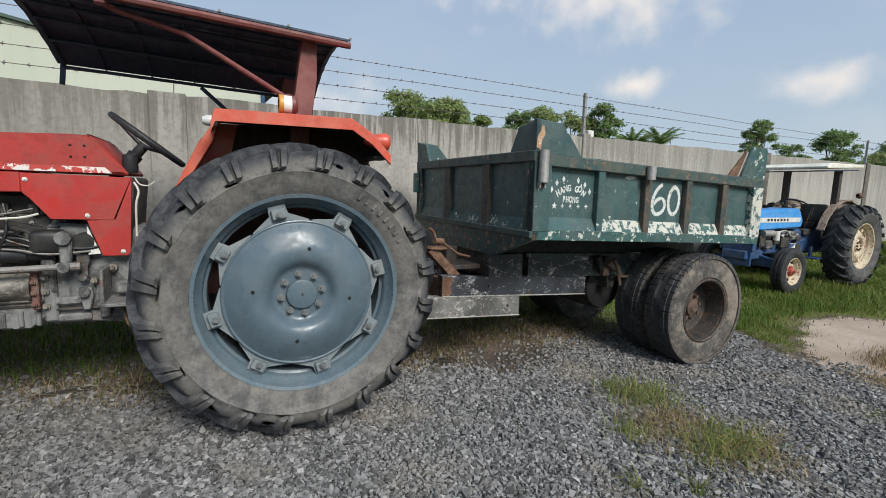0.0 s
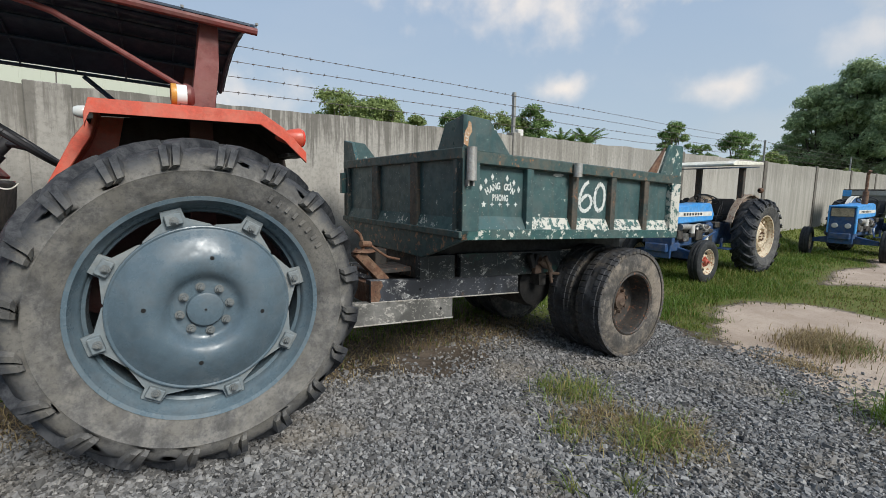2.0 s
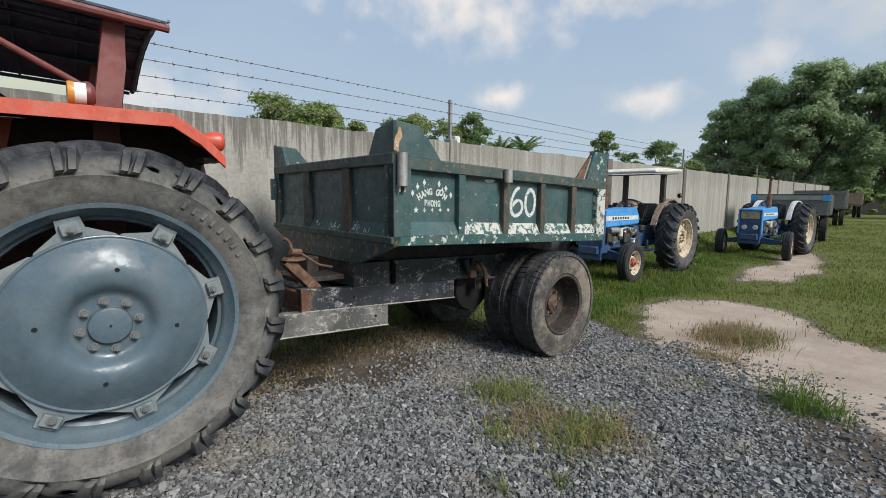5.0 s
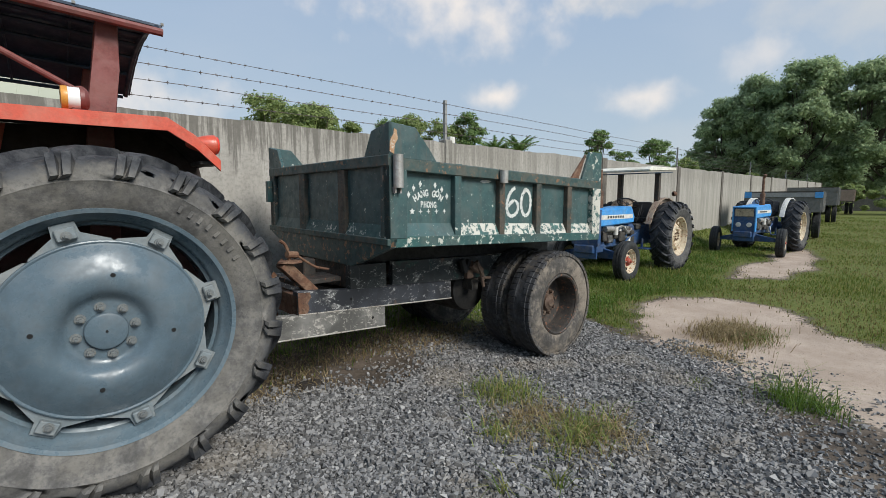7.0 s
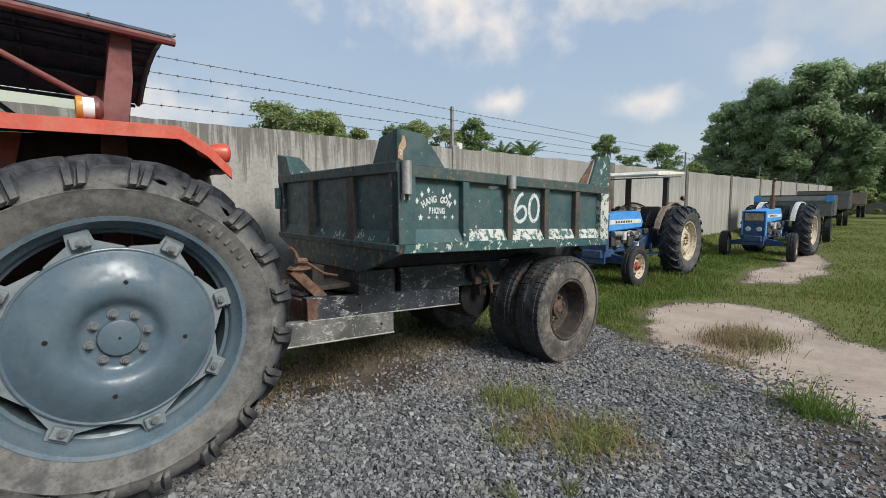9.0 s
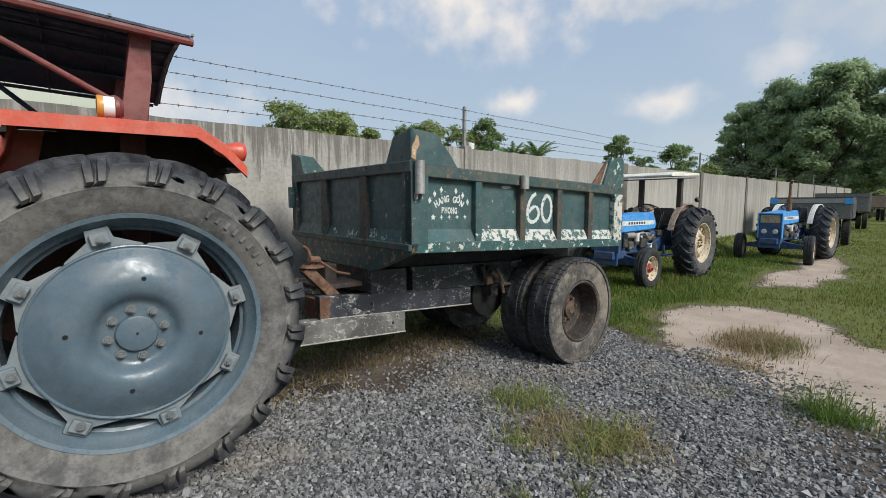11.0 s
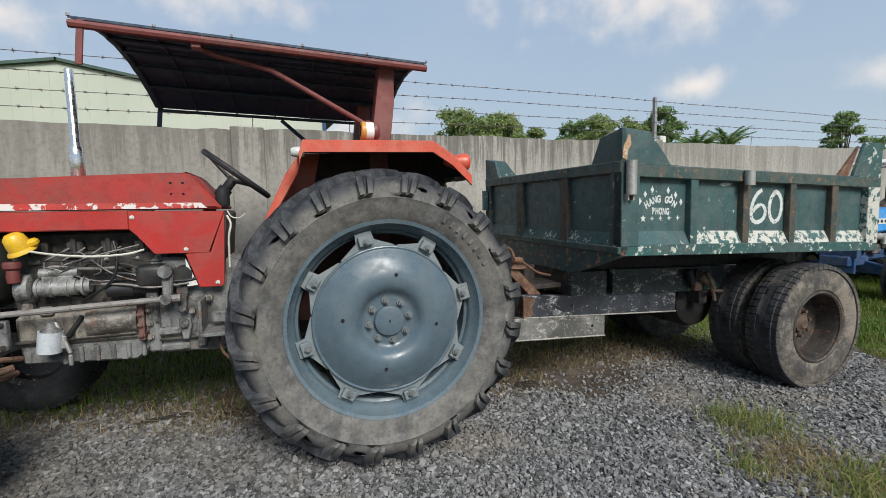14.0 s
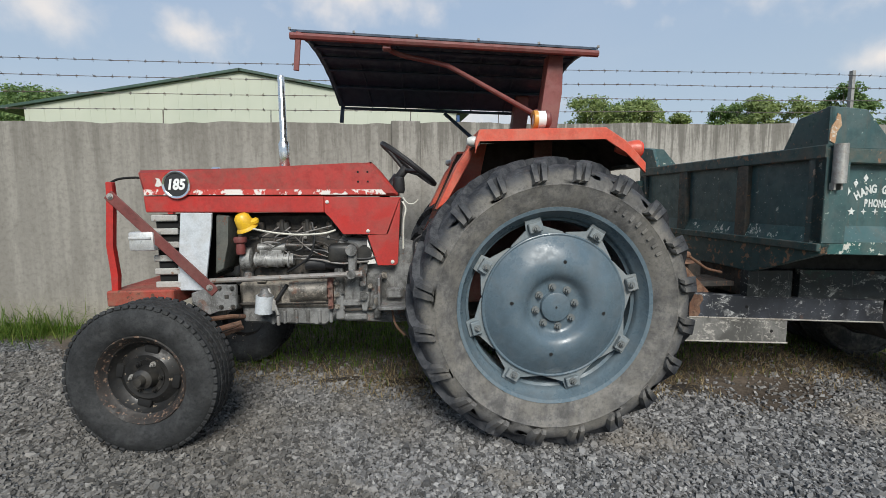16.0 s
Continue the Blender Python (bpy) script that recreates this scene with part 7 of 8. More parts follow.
    cyl(bm, P(-2.25, -0.28, 0.98), P(-1.95, -0.28, 0.98), 0.055 * k, None, 14)
    tube(bm, smooth_path([P(-1.9, -0.26, 0.95), P(-1.6, -0.3, 1.02), P(-1.3, -0.27, 0.9), P(-1.1, -0.26, 0.95)]), 0.02 * k, 8)
    part("engine_fittings", bm, STEEL, tr)
    bm = B()
    prism(bm, [P(-0.66, 0.40), P(0.66, 0.40), P(0.66, 0.50), P(0.2, 0.60), P(-0.2, 0.60), P(-0.66, 0.50)], "x", -2.16 * k, -2.06 * k, 0.01)
    box(bm, P(-2.3, 0, 0.60), P(0.5, 0.42, 0.16), 0.02)
    part("front_axle", bm, BLUE_DARK, tr)
    bm = B()
    tube(bm, [P(-2.1, -0.55, 0.6), P(-1.5, -0.36, 0.75), P(-0.9, -0.28, 0.85)], 0.018 * k, 8)
    part("steering_rod", bm, BLUE_DARK, tr)
    # seat, wheel, fenders
    bm = B()
    box(bm, P(-0.30, 0, 1.10), P(0.44, 0.46, 0.10), 0.03, None, 2)
    box(bm, P(-0.08, 0, 1.32), P(0.10, 0.44, 0.36), 0.03, Matrix.Rotation(radians(10), 3, "Y"), 2)
    box(bm, P(-0.28, 0, 0.98), P(0.2, 0.2, 0.2), 0.01)
    part("seat", bm, SEAT, tr, "black vinyl seat")
    ax = Vector((0.45, 0, 0.89)).normalized()
    c = Vector(P(-0.78, 0, 1.48))
    x, y, _ = basis(ax)
    bm = B()
    ring = [c + (x * math.cos(t) + y * math.sin(t)) * 0.22 * k for t in (2 * math.pi * j / 28 for j in range(28))]
    tube(bm, ring + ring[:1], 0.014 * k, 6)
    sw = part("steering_wheel", bm, SEAT, tr)
    for j in range(3):
        t = 2 * math.pi * j / 3
        bm = B()
        cyl(bm, c - ax * 0.04, c + (x * math.cos(t) + y * math.sin(t)) * 0.21 * k, 0.009, None, 6)
        part("spoke", bm, SEAT, sw)
    bm = B()
    cyl(bm, c - ax * 0.4 * k, c, 0.03 * k, None, 10)
    part("steering_column", bm, SEAT, tr)
    for s in (-1, 1):
        arc = [(0.84 * math.cos(t), 0.76 + 0.84 * math.sin(t)) for t in (radians(160 - 130 * j / 10) for j in range(11))]
        inner = [(0.815 * math.cos(t), 0.76 + 0.815 * math.sin(t)) for t in (radians(160 - 130 * j / 10) for j in range(11))]
        bm = B()
        lo, hi = sorted((s * 0.40 * k, s * 0.52 * k))
        prism(bm, [P(*p) for p in arc + inner[::-1]], "y", lo, hi)
        part("fender", bm, FENDER_OLD if face == "side" else WHITE, tr, "rusted pale fender")
        bm = B()
        prism(bm, [P(*p) for p in arc[1:-1]] + [P(0.5, 0.8), P(-0.6, 0.8)], "y", s * 0.43 * k - 0.006, s * 0.43 * k + 0.006)
        part("fender_side", bm, FENDER_OLD if face == "side" else BLUE_DARK, tr)
    bm = B()
    ey = 0.12 if face == "side" else -0.14
    cyl(bm, P(-1.75 if face == "side" else -1.5, ey, 1.38), P(-1.75 if face == "side" else -1.5, ey, 1.72), 0.065 * k, None, 14)
    cyl(bm, P(-1.75 if face == "side" else -1.5, ey, 1.72), P(-1.75 if face == "side" else -1.5, ey, 2.16), 0.035 * k, None, 14)
    if face != "side":
        cyl(bm, P(-1.5, ey, 2.15), P(-1.54, ey - 0.05, 2.24), 0.035 * k, 0.04 * k, 12)
    part("exhaust_pipe", bm, RUST, tr, "rusty upright exhaust")
    if canopy:
        cp = new("canopy")
        cp.parent = tr
        cp["label"] = "weathered white flat canopy"
        bm = B()
        prism(bm, [P(-1.12, 2.13), P(0.18, 2.195), P(0.20, 2.22), P(0.16, 2.245), P(-1.02, 2.225), P(-1.14, 2.165)], "y", -0.60 * k, 0.60 * k, 0.008)
        part("roof_sheet", bm, ROOF_WHITE, cp)
        bm = B()
        box(bm, P(-0.46, 0, 2.12), P(1.2, 1.1, 0.02), 0.0, Matrix.Rotation(radians(-2.9), 3, "Y"))
        part("lining", bm, CANVAS, cp)
        for u, y in ((-0.30, -0.42), (-0.30, 0.42)):
            bm = B()
            box(bm, P(u, y, 1.54), P(0.10, 0.10, 1.2), 0.006)
            part("post", bm, RUST_DARK, cp)
        bm = B()
        lathe(bm, [(0, 0.05), (0.05, 0.04), (0.055, 0), (0.03, -0.06)], P(0.1, -0.62, 1.68), "x", 14)
        part("work_lamp", bm, RUST, tr)
    return tr


RED_HUB = paint("red hub paint", (0.42, 0.06, 0.035), 0.55, (0.3, 0.06, 0.04), (0.3, 0.2, 0.14), 0.4)
FENDER_OLD = paint("rusted grey-tan fender", (0.30, 0.25, 0.20), 0.65, (0.20, 0.15, 0.12), (0.36, 0.28, 0.2), 0.4, (0.16, 0.08, 0.05), 0.62, 4)
blue_tractor(pose(10.63, 3.95, -0.165, 0, 0, -3.5), 0.97, "blue farm tractor with white canopy parked in grass", True)
blue_tractor(pose(16.9, 2.56, -0.16, 0, 0, -5), 0.97, "blue farm tractor with round headlamps and pale fenders", False, "front")


def far_trailer(m, length, width, z0, z1, body, edge, rail, label):
    """A plain box trailer seen far down the yard."""
    tr = thing("farm_trailer", m, label, "trailer", "far trailers")
    for y in (-width / 2, width / 2):
        bm = B()
        box(bm, (length / 2, y, (z0 + z1) / 2), (length, 0.05, z1 - z0), 0.006)
        wl = part("side_board", bm, body, tr)
        for j in range(5):
            bm = B()
            box(bm, (length * (0.04 + 0.23 * j), y + math.copysign(0.04, y), (z0 + z1) / 2), (0.08, 0.05, z1 - z0), 0.006)
            part("rib", bm, body, wl)
    for x in (0, length):
        bm = B()
        box(bm, (x, 0, (z0 + z1) / 2), (0.05, width, z1 - z0), 0.006)
        part("end_board", bm, body, tr)
    bm = B()
    box(bm, (-0.035, 0, z1 - 0.09), (0.03, width * 0.84, 0.16), 0.004)
    part("head_rail", bm, rail, tr)
    for y in (-width * 0.47, width * 0.47):
        bm = B()
        box(bm, (-0.035, y, z1 - 0.10), (0.05, width * 0.10, 0.22), 0.004)
        part("corner_plate", bm, edge, tr)
    bm = B()
    box(bm, (length / 2, 0, z1 + 0.02), (length + 0.08, width + 0.08, 0.04), 0.0)
    box(bm, (length / 2, 0, z0), (length, width, 0.05))
    part("bed", bm, IRON_DARK, tr)
    bm = B()
    for y in (-0.4, 0.4):
        box(bm, (length / 2 - 0.5, y, z0 - 0.16), (length + 1.0, 0.09, 0.18), 0.006)
    part("chassis", bm, IRON_DARK, tr)
    for y in (-width / 2 + 0.14, -width / 2 + 0.42, width / 2 - 0.42, width / 2 - 0.14):
        w = new("wheel")
        w.parent = tr
        truck_wheel(w, (length * 0.62, y, 0.48), 0.48, 0.22, RUBBER_CLEAN, True, -1 if y < 0 else 1)
    return tr


GREY_BODY = paint("dark grey trailer paint", (0.13, 0.13, 0.125), 0.6, (0.10, 0.10, 0.096), (0.2, 0.19, 0.17), 0.4, (0.16, 0.1, 0.07), 0.68)
BROWN_BODY = paint("rusty brown trailer paint", (0.26, 0.19, 0.15), 0.7, (0.2, 0.15, 0.12), (0.22, 0.17, 0.13), 0.4)
SILVER_BODY = paint("faded grey-blue trailer paint", (0.27, 0.28, 0.285), 0.55, (0.21, 0.22, 0.225), (0.24, 0.22, 0.19), 0.3)
far_trailer(pose(21.6, 2.95, -0.12, 0, 0, 2), 1.6, 2.3, 1.0, 1.72, GREY_BODY, BLUE, SILVER_BODY, "faded grey trailer with blue corner plates")
far_trailer(pose(35.0, 3.35, -0.05, 0, 0, 2), 3.4, 2.3, 1.05, 2.05, GREY_BODY, GREY_BODY, GREY_BODY, "dark grey high-sided dump trailer")
far_trailer(pose(50, 3.2, 0.1, 0, 0, 2), 3.4, 2.2, 1.1, 2.0, BROWN_BODY, BROWN_BODY, BROWN_BODY, "rusty brown dump trailer")


# ---- far end of the yard ----
def build_end_wall():
    wall = thing("wall_east", Matrix.Identity(4), "low grey block wall closing the far end of the yard", "wall", "", "structure")
    bm = B()
    box(bm, (66, -22, 0.75), (0.2, 56, 2.1), 0.01)
    part("wall_face", bm, COLUMN, wall)
    for k in range(9):
        bm = B()
        box(bm, (65.95, 3.5 - 6 * k, 0.8), (0.36, 0.36, 2.3), 0.01)
        part("column", bm, COLUMN, wall)


build_end_wall()

# ---- trees ----
def leaf_cloud(rng, centres, radii, count, size, flat=0.75, loose=0.16, corners=4):
    """Leaf cards scattered over clumps, most of them facing out and up: arrays of vertices and faces."""
    w = radii ** 2
    idx = rng.choice(len(centres), count, p=w / w.sum())
    d = rng.normal(size=(count, 3))
    d[:, 2] += 0.35
    d /= np.linalg.norm(d, axis=1)[:, None]
    r = radii[idx] * np.clip(rng.normal(0.97 - 0.4 * loose, loose, count), 0.25, 1.8)
    p = centres[idx] + d * r[:, None] * np.array([1, 1, flat])
    nrm = d * 0.9 + np.array([0, 0, 0.4]) + rng.normal(0, 0.45, (count, 3))
    nrm /= np.linalg.norm(nrm, axis=1)[:, None]
    a = np.cross(nrm, rng.normal(size=(count, 3)))
    a /= np.linalg.norm(a, axis=1)[:, None]
    b = np.cross(nrm, a)
    s = size * (0.6 + 0.8 * rng.random(count))[:, None]
    a, b = a * s, b * s * 0.5
    v = np.stack([p - a, p + b - a * 0.1, p + a - nrm * s * 0.25, p - b + a * 0.1], 1).reshape(-1, 3)
    if corners == 3:
        v = np.stack([p - a, p + b + a * 0.5, p - b + a * 0.7 - nrm * s * 0.25], 1).reshape(-1, 3)
    f = np.arange(count * corners).reshape(-1, corners)
    return v, f


def tree(x, y, z, height, spread, seed, material, leaves=9000, leaf=0.16, trunk=0.35, clumps=64, name="tree", label="broad leafy tree beyond the wall", low=0.3, loose=0.16, corners=4, lump=(0.12, 0.26)):
    rng = np.random.default_rng(seed)
    t = thing(name, pose(x, y, z), label, "tree", "trees")
    bm = B()
    th = height * trunk
    bend = rng.uniform(-0.05, 0.05, 2) * height
    top = Vector((bend[0], bend[1], th))
    r0 = 0.018 * height + 0.05
    cyl(bm, (0, 0, -0.3), top * 0.5, r0, r0 * 0.8, 9)
    cyl(bm, top * 0.5, top, r0 * 0.8, r0 * 0.62, 9)
    cs, rs = [], []
    for i in range(clumps):
        az = rng.uniform(0, 2 * math.pi)
        h = low + (1 - low) * rng.random() ** 0.8
        env = math.sin(math.pi * (0.12 + 0.80 * (h - low) / (1 - low))) ** 0.7
        rad = spread * env * math.sqrt(rng.random()) * 0.95
        c = np.array([bend[0] + rad * math.cos(az), bend[1] + rad * math.sin(az), h * height * 0.93])
        cs.append(c)
        rs.append(spread * rng.uniform(*lump))
        if i % 3 == 0:
            m = top.lerp(Vector(c), 0.5) + Vector((0, 0, -0.04 * height))
            cyl(bm, top * rng.uniform(0.75, 1.0), m, r0 * 0.4, r0 * 0.25, 6)
            cyl(bm, m, c, r0 * 0.25, r0 * 0.08, 5)
    part("trunk", bm, BARK, t)
    v, f = leaf_cloud(rng, np.array(cs), np.array(rs), leaves, leaf, 0.75, loose, corners)
    raw("crown", v.tolist(), f.tolist(), material, t, "", 180)
    return t


def palm(x, y, z, height, seed, fronds=18, length=2.6):
    rng = np.random.default_rng(seed)
    t = thing("palm_tree", pose(x, y, z), "coconut palm with drooping feathered fronds", "palm tree", "palms")
    bm = B()
    tube(bm, smooth_path([(0, 0, -0.3), (0.1, 0.05, height * 0.5), (0.0, 0.15, height)]), 0.14, 8)
    part("trunk", bm, BARK, t)
    for k in range(fronds):
        az = 2 * math.pi * k / fronds + rng.uniform(-0.2, 0.2)
        up = rng.uniform(0.8, 1.56)
        d = np.array([math.cos(az), math.sin(az)])
        vs, fs = [], []
        pts = []
        for j in range(11):
            s = j / 10
            rr = length * s * math.cos(up * (1 - 0.5 * s))
            zz = height + length * (s * math.sin(up) - 0.62 * s * s * (1.1 - 0.4 * up))
            pts.append(np.array([d[0] * rr, d[1] * rr + 0.15, zz]))
        side = np.array([-d[1], d[0], 0])
        for j in range(1, 10):
            for q in range(4):
                p = pts[j] + (pts[j + 1] - pts[j]) * q / 4
                L = 0.34 * math.sin(math.pi * (0.15 + 0.8 * j / 10))
                for sg in (-1, 1):
                    tip = p + side * sg * L + (pts[j + 1] - pts[j]) * 0.7 - np.array([0, 0, 0.30 * L + 0.08 * rng.random()])
                    w = (pts[j + 1] - pts[j]) * 0.18
                    b = len(vs)
                    vs += [p - w, p + w, tip]
                    fs.append((b, b + 1, b + 2))
        raw("frond", [tuple(a) for a in vs], fs, LEAF, t, "", 180)


def at(az, dist):
    a = radians(az)
    return dist * math.sin(a), dist * math.cos(a)


for az, dist, h, sp, sd, mt, n in (
        (26.3, 33, 8.5, 2.7, 1, LEAF_LIGHT, 11000), (31.3, 33, 7.9, 2.4, 2, LEAF_LIGHT, 11000), (28.5, 36, 8.4, 2.5, 3, LEAF, 8000), (34.5, 35, 7.2, 1.5, 21, LEAF_LIGHT, 5000), (22.8, 34, 6.6, 1.4, 22, LEAF_LIGHT, 4000),
        (39.3, 38, 8.1, 1.9, 4, LEAF, 7000), (42.5, 36, 8.1, 2.3, 5, LEAF_LIGHT, 8000), (46.3, 37, 7.7, 2.4, 6, LEAF_LIGHT, 7000), (49.3, 36, 8.2, 1.8, 7, LEAF, 6000),
        (65.0, 52, 9.0, 1.8, 8, LEAF, 8000), (70.4, 56, 8.3, 2.3, 9, LEAF, 8000), (73.4, 64, 6.6, 2.0, 10, LEAF_LIGHT, 6000), (67.3, 60, 7.4, 1.9, 11, LEAF, 5000),
        (-32.5, 34, 8.0, 2.4, 12, LEAF, 7000), (-36.0, 36, 8.0, 2.4, 13, LEAF, 5000)):
    px, py = at(az, dist)
    tree(px, py, 0, h, sp, sd, mt, int(n * 1.7), 0.115, 0.35, 95, low=0.15, loose=0.34, corners=3, lump=(0.09, 0.24))
palm(*at(52.6, 40), 0, 4.9, 31, 26, 2.3)
palm(*at(55.4, 41), 0, 5.2, 32, 22, 2.1)
# the wood at the far end of the yard, its leaf colour paled for haze
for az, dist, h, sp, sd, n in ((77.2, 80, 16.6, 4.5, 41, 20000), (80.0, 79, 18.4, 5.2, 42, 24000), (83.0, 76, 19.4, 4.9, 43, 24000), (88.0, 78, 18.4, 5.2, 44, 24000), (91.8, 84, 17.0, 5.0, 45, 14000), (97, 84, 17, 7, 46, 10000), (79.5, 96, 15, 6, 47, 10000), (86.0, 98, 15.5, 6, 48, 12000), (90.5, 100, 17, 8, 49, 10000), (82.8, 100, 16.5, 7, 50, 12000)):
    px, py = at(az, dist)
    tree(px, py, 0.2, h, sp, sd, LEAF_HAZED, int(n * 2.6), 0.20, 0.3, 170, "tree", "tall tree at the end of the yard, leaves paled for haze", 0.14, 0.30, 3, (0.10, 0.24))
# bushes along the end of the yard
for az, dist, h, sp, sd, n in ((82.2, 60, 3.0, 1.5, 61, 3500), (85.6, 58, 2.0, 1.4, 62, 3000), (87.6, 55, 2.4, 1.6, 63, 3500), (90.0, 52, 2.2, 1.7, 64, 3500), (79.4, 70, 4.4, 2.4, 65, 4500), (92.5, 54, 2.6, 1.8, 66, 3000)):
    px, py = at(az, dist)
    tree(px, py, 0.2, h, sp, sd, LEAF_LIGHT, n, 0.12, 0.2, 26, "bush", "light green bush at the end of the yard", 0.05)
for k in range(12):
    px, py = at(75 + 2.4 * k, 104 + 5 * (k % 3))
    tree(px, py, 0, 9.0, 6.5, 70 + k, LEAF, 6000, 0.5, 0.2, 40, "tree", "dark undergrowth tree behind the yard", 0.02)

# ---- gravel and grass ----
def scatter_gravel():
    """Loose crushed stone: small angular pieces with open undersides, three- and four-sided."""
    rng = np.random.default_rng(5)
    n = 290000
    x = rng.uniform(-4.4, 5.4, n)
    y = -0.7 + 5.0 * rng.random(n)
    e = gravel_edge(x, y)
    keep = (e + rng.normal(0, 0.10, n) > 0) | ((e > -1.3) & (y < 1.6) & (x > 2.5) & (rng.random(n) < 0.55 * np.exp(e * 3.0))) | ((e > -0.9) & (y > 2.4) & (rng.random(n) < 0.22 * np.exp(e * 3.0)))
    keep &= (np.hypot(x - 0.1, y) > 0.7) & (y > 0.35 - 0.5 * smooth(1.2, 2.2, x))
    x, y = x[keep], y[keep]
    total = len(x)
    co, loops, starts = [], [], []
    first, at_loop = 0, 0
    for m, sel in ((4, np.arange(total) % 2 == 0), (3, np.arange(total) % 2 == 1)):
        px, py = x[sel], y[sel]
        n = len(px)
        s = (0.0094 if m == 4 else 0.0104) * np.exp(rng.normal(0, 0.30, n))
        turn = 2 * math.pi * np.arange(m) / m
        base = np.stack([np.cos(turn) * 1.05, np.sin(turn) * 1.05, np.full(m, -0.75)], 1)
        top = np.stack([np.cos(turn + 0.2) * 0.85, np.sin(turn + 0.2) * 0.85, np.full(m, 0.65)], 1)
        v = np.concatenate([base, top])[None] * (1 + rng.uniform(-0.30, 0.25, (n, 2 * m, 3))) + rng.normal(0, 0.13, (n, 2 * m, 3))
        v *= np.stack([s * rng.uniform(0.95, 1.35, n), s * rng.uniform(0.75, 1.1, n), s * rng.uniform(0.55, 0.95, n)], 1)[:, None, :]
        # most stones lie flat, with a random turn and some tilt
        yaw, t1, t2 = rng.uniform(0, 2 * math.pi, n), rng.normal(0, 0.30, n), rng.normal(0, 0.30, n)
        cy, sy, c1, s1, c2, s2 = (q[:, None] for q in (np.cos(yaw), np.sin(yaw), np.cos(t1), np.sin(t1), np.cos(t2), np.sin(t2)))
        Y, Z = v[..., 1] * c1 - v[..., 2] * s1, v[..., 1] * s1 + v[..., 2] * c1
        X, Z = v[..., 0] * c2 + Z * s2, -v[..., 0] * s2 + Z * c2
        v = np.stack([X * cy - Y * sy, X * sy + Y * cy, Z], -1)
        v += np.stack([px, py, ground_z(px, py) + s * rng.uniform(0.15, 0.8, n)], 1)[:, None, :]
        co.append(v.reshape(-1, 3))
        b0 = (first + np.arange(n) * 2 * m)[:, None]
        faces = [np.concatenate([b0 + m + j for j in range(m)], 1)]
        faces += [np.concatenate([b0 + j, b0 + (j + 1) % m, b0 + m + (j + 1) % m, b0 + m + j], 1) for j in range(m)]
        for f in faces:
            loops.append(f.ravel())
            starts.append(at_loop + np.arange(n) * f.shape[1])
            at_loop += f.size
        first += n * 2 * m
    co, loops, starts = np.concatenate(co), np.concatenate(loops), np.concatenate(starts)
    me = bpy.data.meshes.new("gravel")
    me.vertices.add(len(co))
    me.vertices.foreach_set("co", co.ravel())
    me.loops.add(len(loops))
    me.loops.foreach_set("vertex_index", loops)
    me.polygons.add(len(starts))
    me.polygons.foreach_set("loop_start", starts)
    me.update(calc_edges=True)
    me.shade_flat()
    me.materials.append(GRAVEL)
    ob = new("gravel", me)
    tagged(ob, "loose crushed grey stone spread over the yard", "gravel", "", "stuff")


def blades(name, x, y, h, w, rng, material, label, lean=0.45):
    """Bent grass blades at the given places as one object."""
    n = len(x)
    az = rng.uniform(0, 2 * math.pi, n)
    d = np.stack([np.cos(az), np.sin(az), np.zeros(n)], 1)
    sd = np.stack([-np.sin(az), np.cos(az), np.zeros(n)], 1)
    ln = rng.uniform(0.1, 1.0, n) * lean
    base = np.stack([x, y, ground_z(x, y) - 0.005], 1)
    up = np.array([0, 0, 1.0])
    mid = base + up * (h * 0.55)[:, None] + d * (h * ln * 0.35)[:, None]
    tip = base + up * (h * (1 - 0.35 * ln))[:, None] + d * (h * ln * 1.1)[:, None]
    ww = sd * w[:, None]
    v = np.stack([base - ww, base + ww, mid + ww * 0.7, mid - ww * 0.7, tip], 1).reshape(-1, 3)
    k = (np.arange(n) * 5)[:, None]
    quads = np.concatenate([k, k + 1, k + 2, k + 3], 1).tolist()
    tris = np.concatenate([k + 3, k + 2, k + 4], 1).tolist()
    me = bpy.data.meshes.new(name)
    me.from_pydata(v.tolist(), [], quads + tris)
    me.materials.append(material)
    ob = new(name, me)
    tagged(ob, label, "grass", "", "stuff")
    return ob


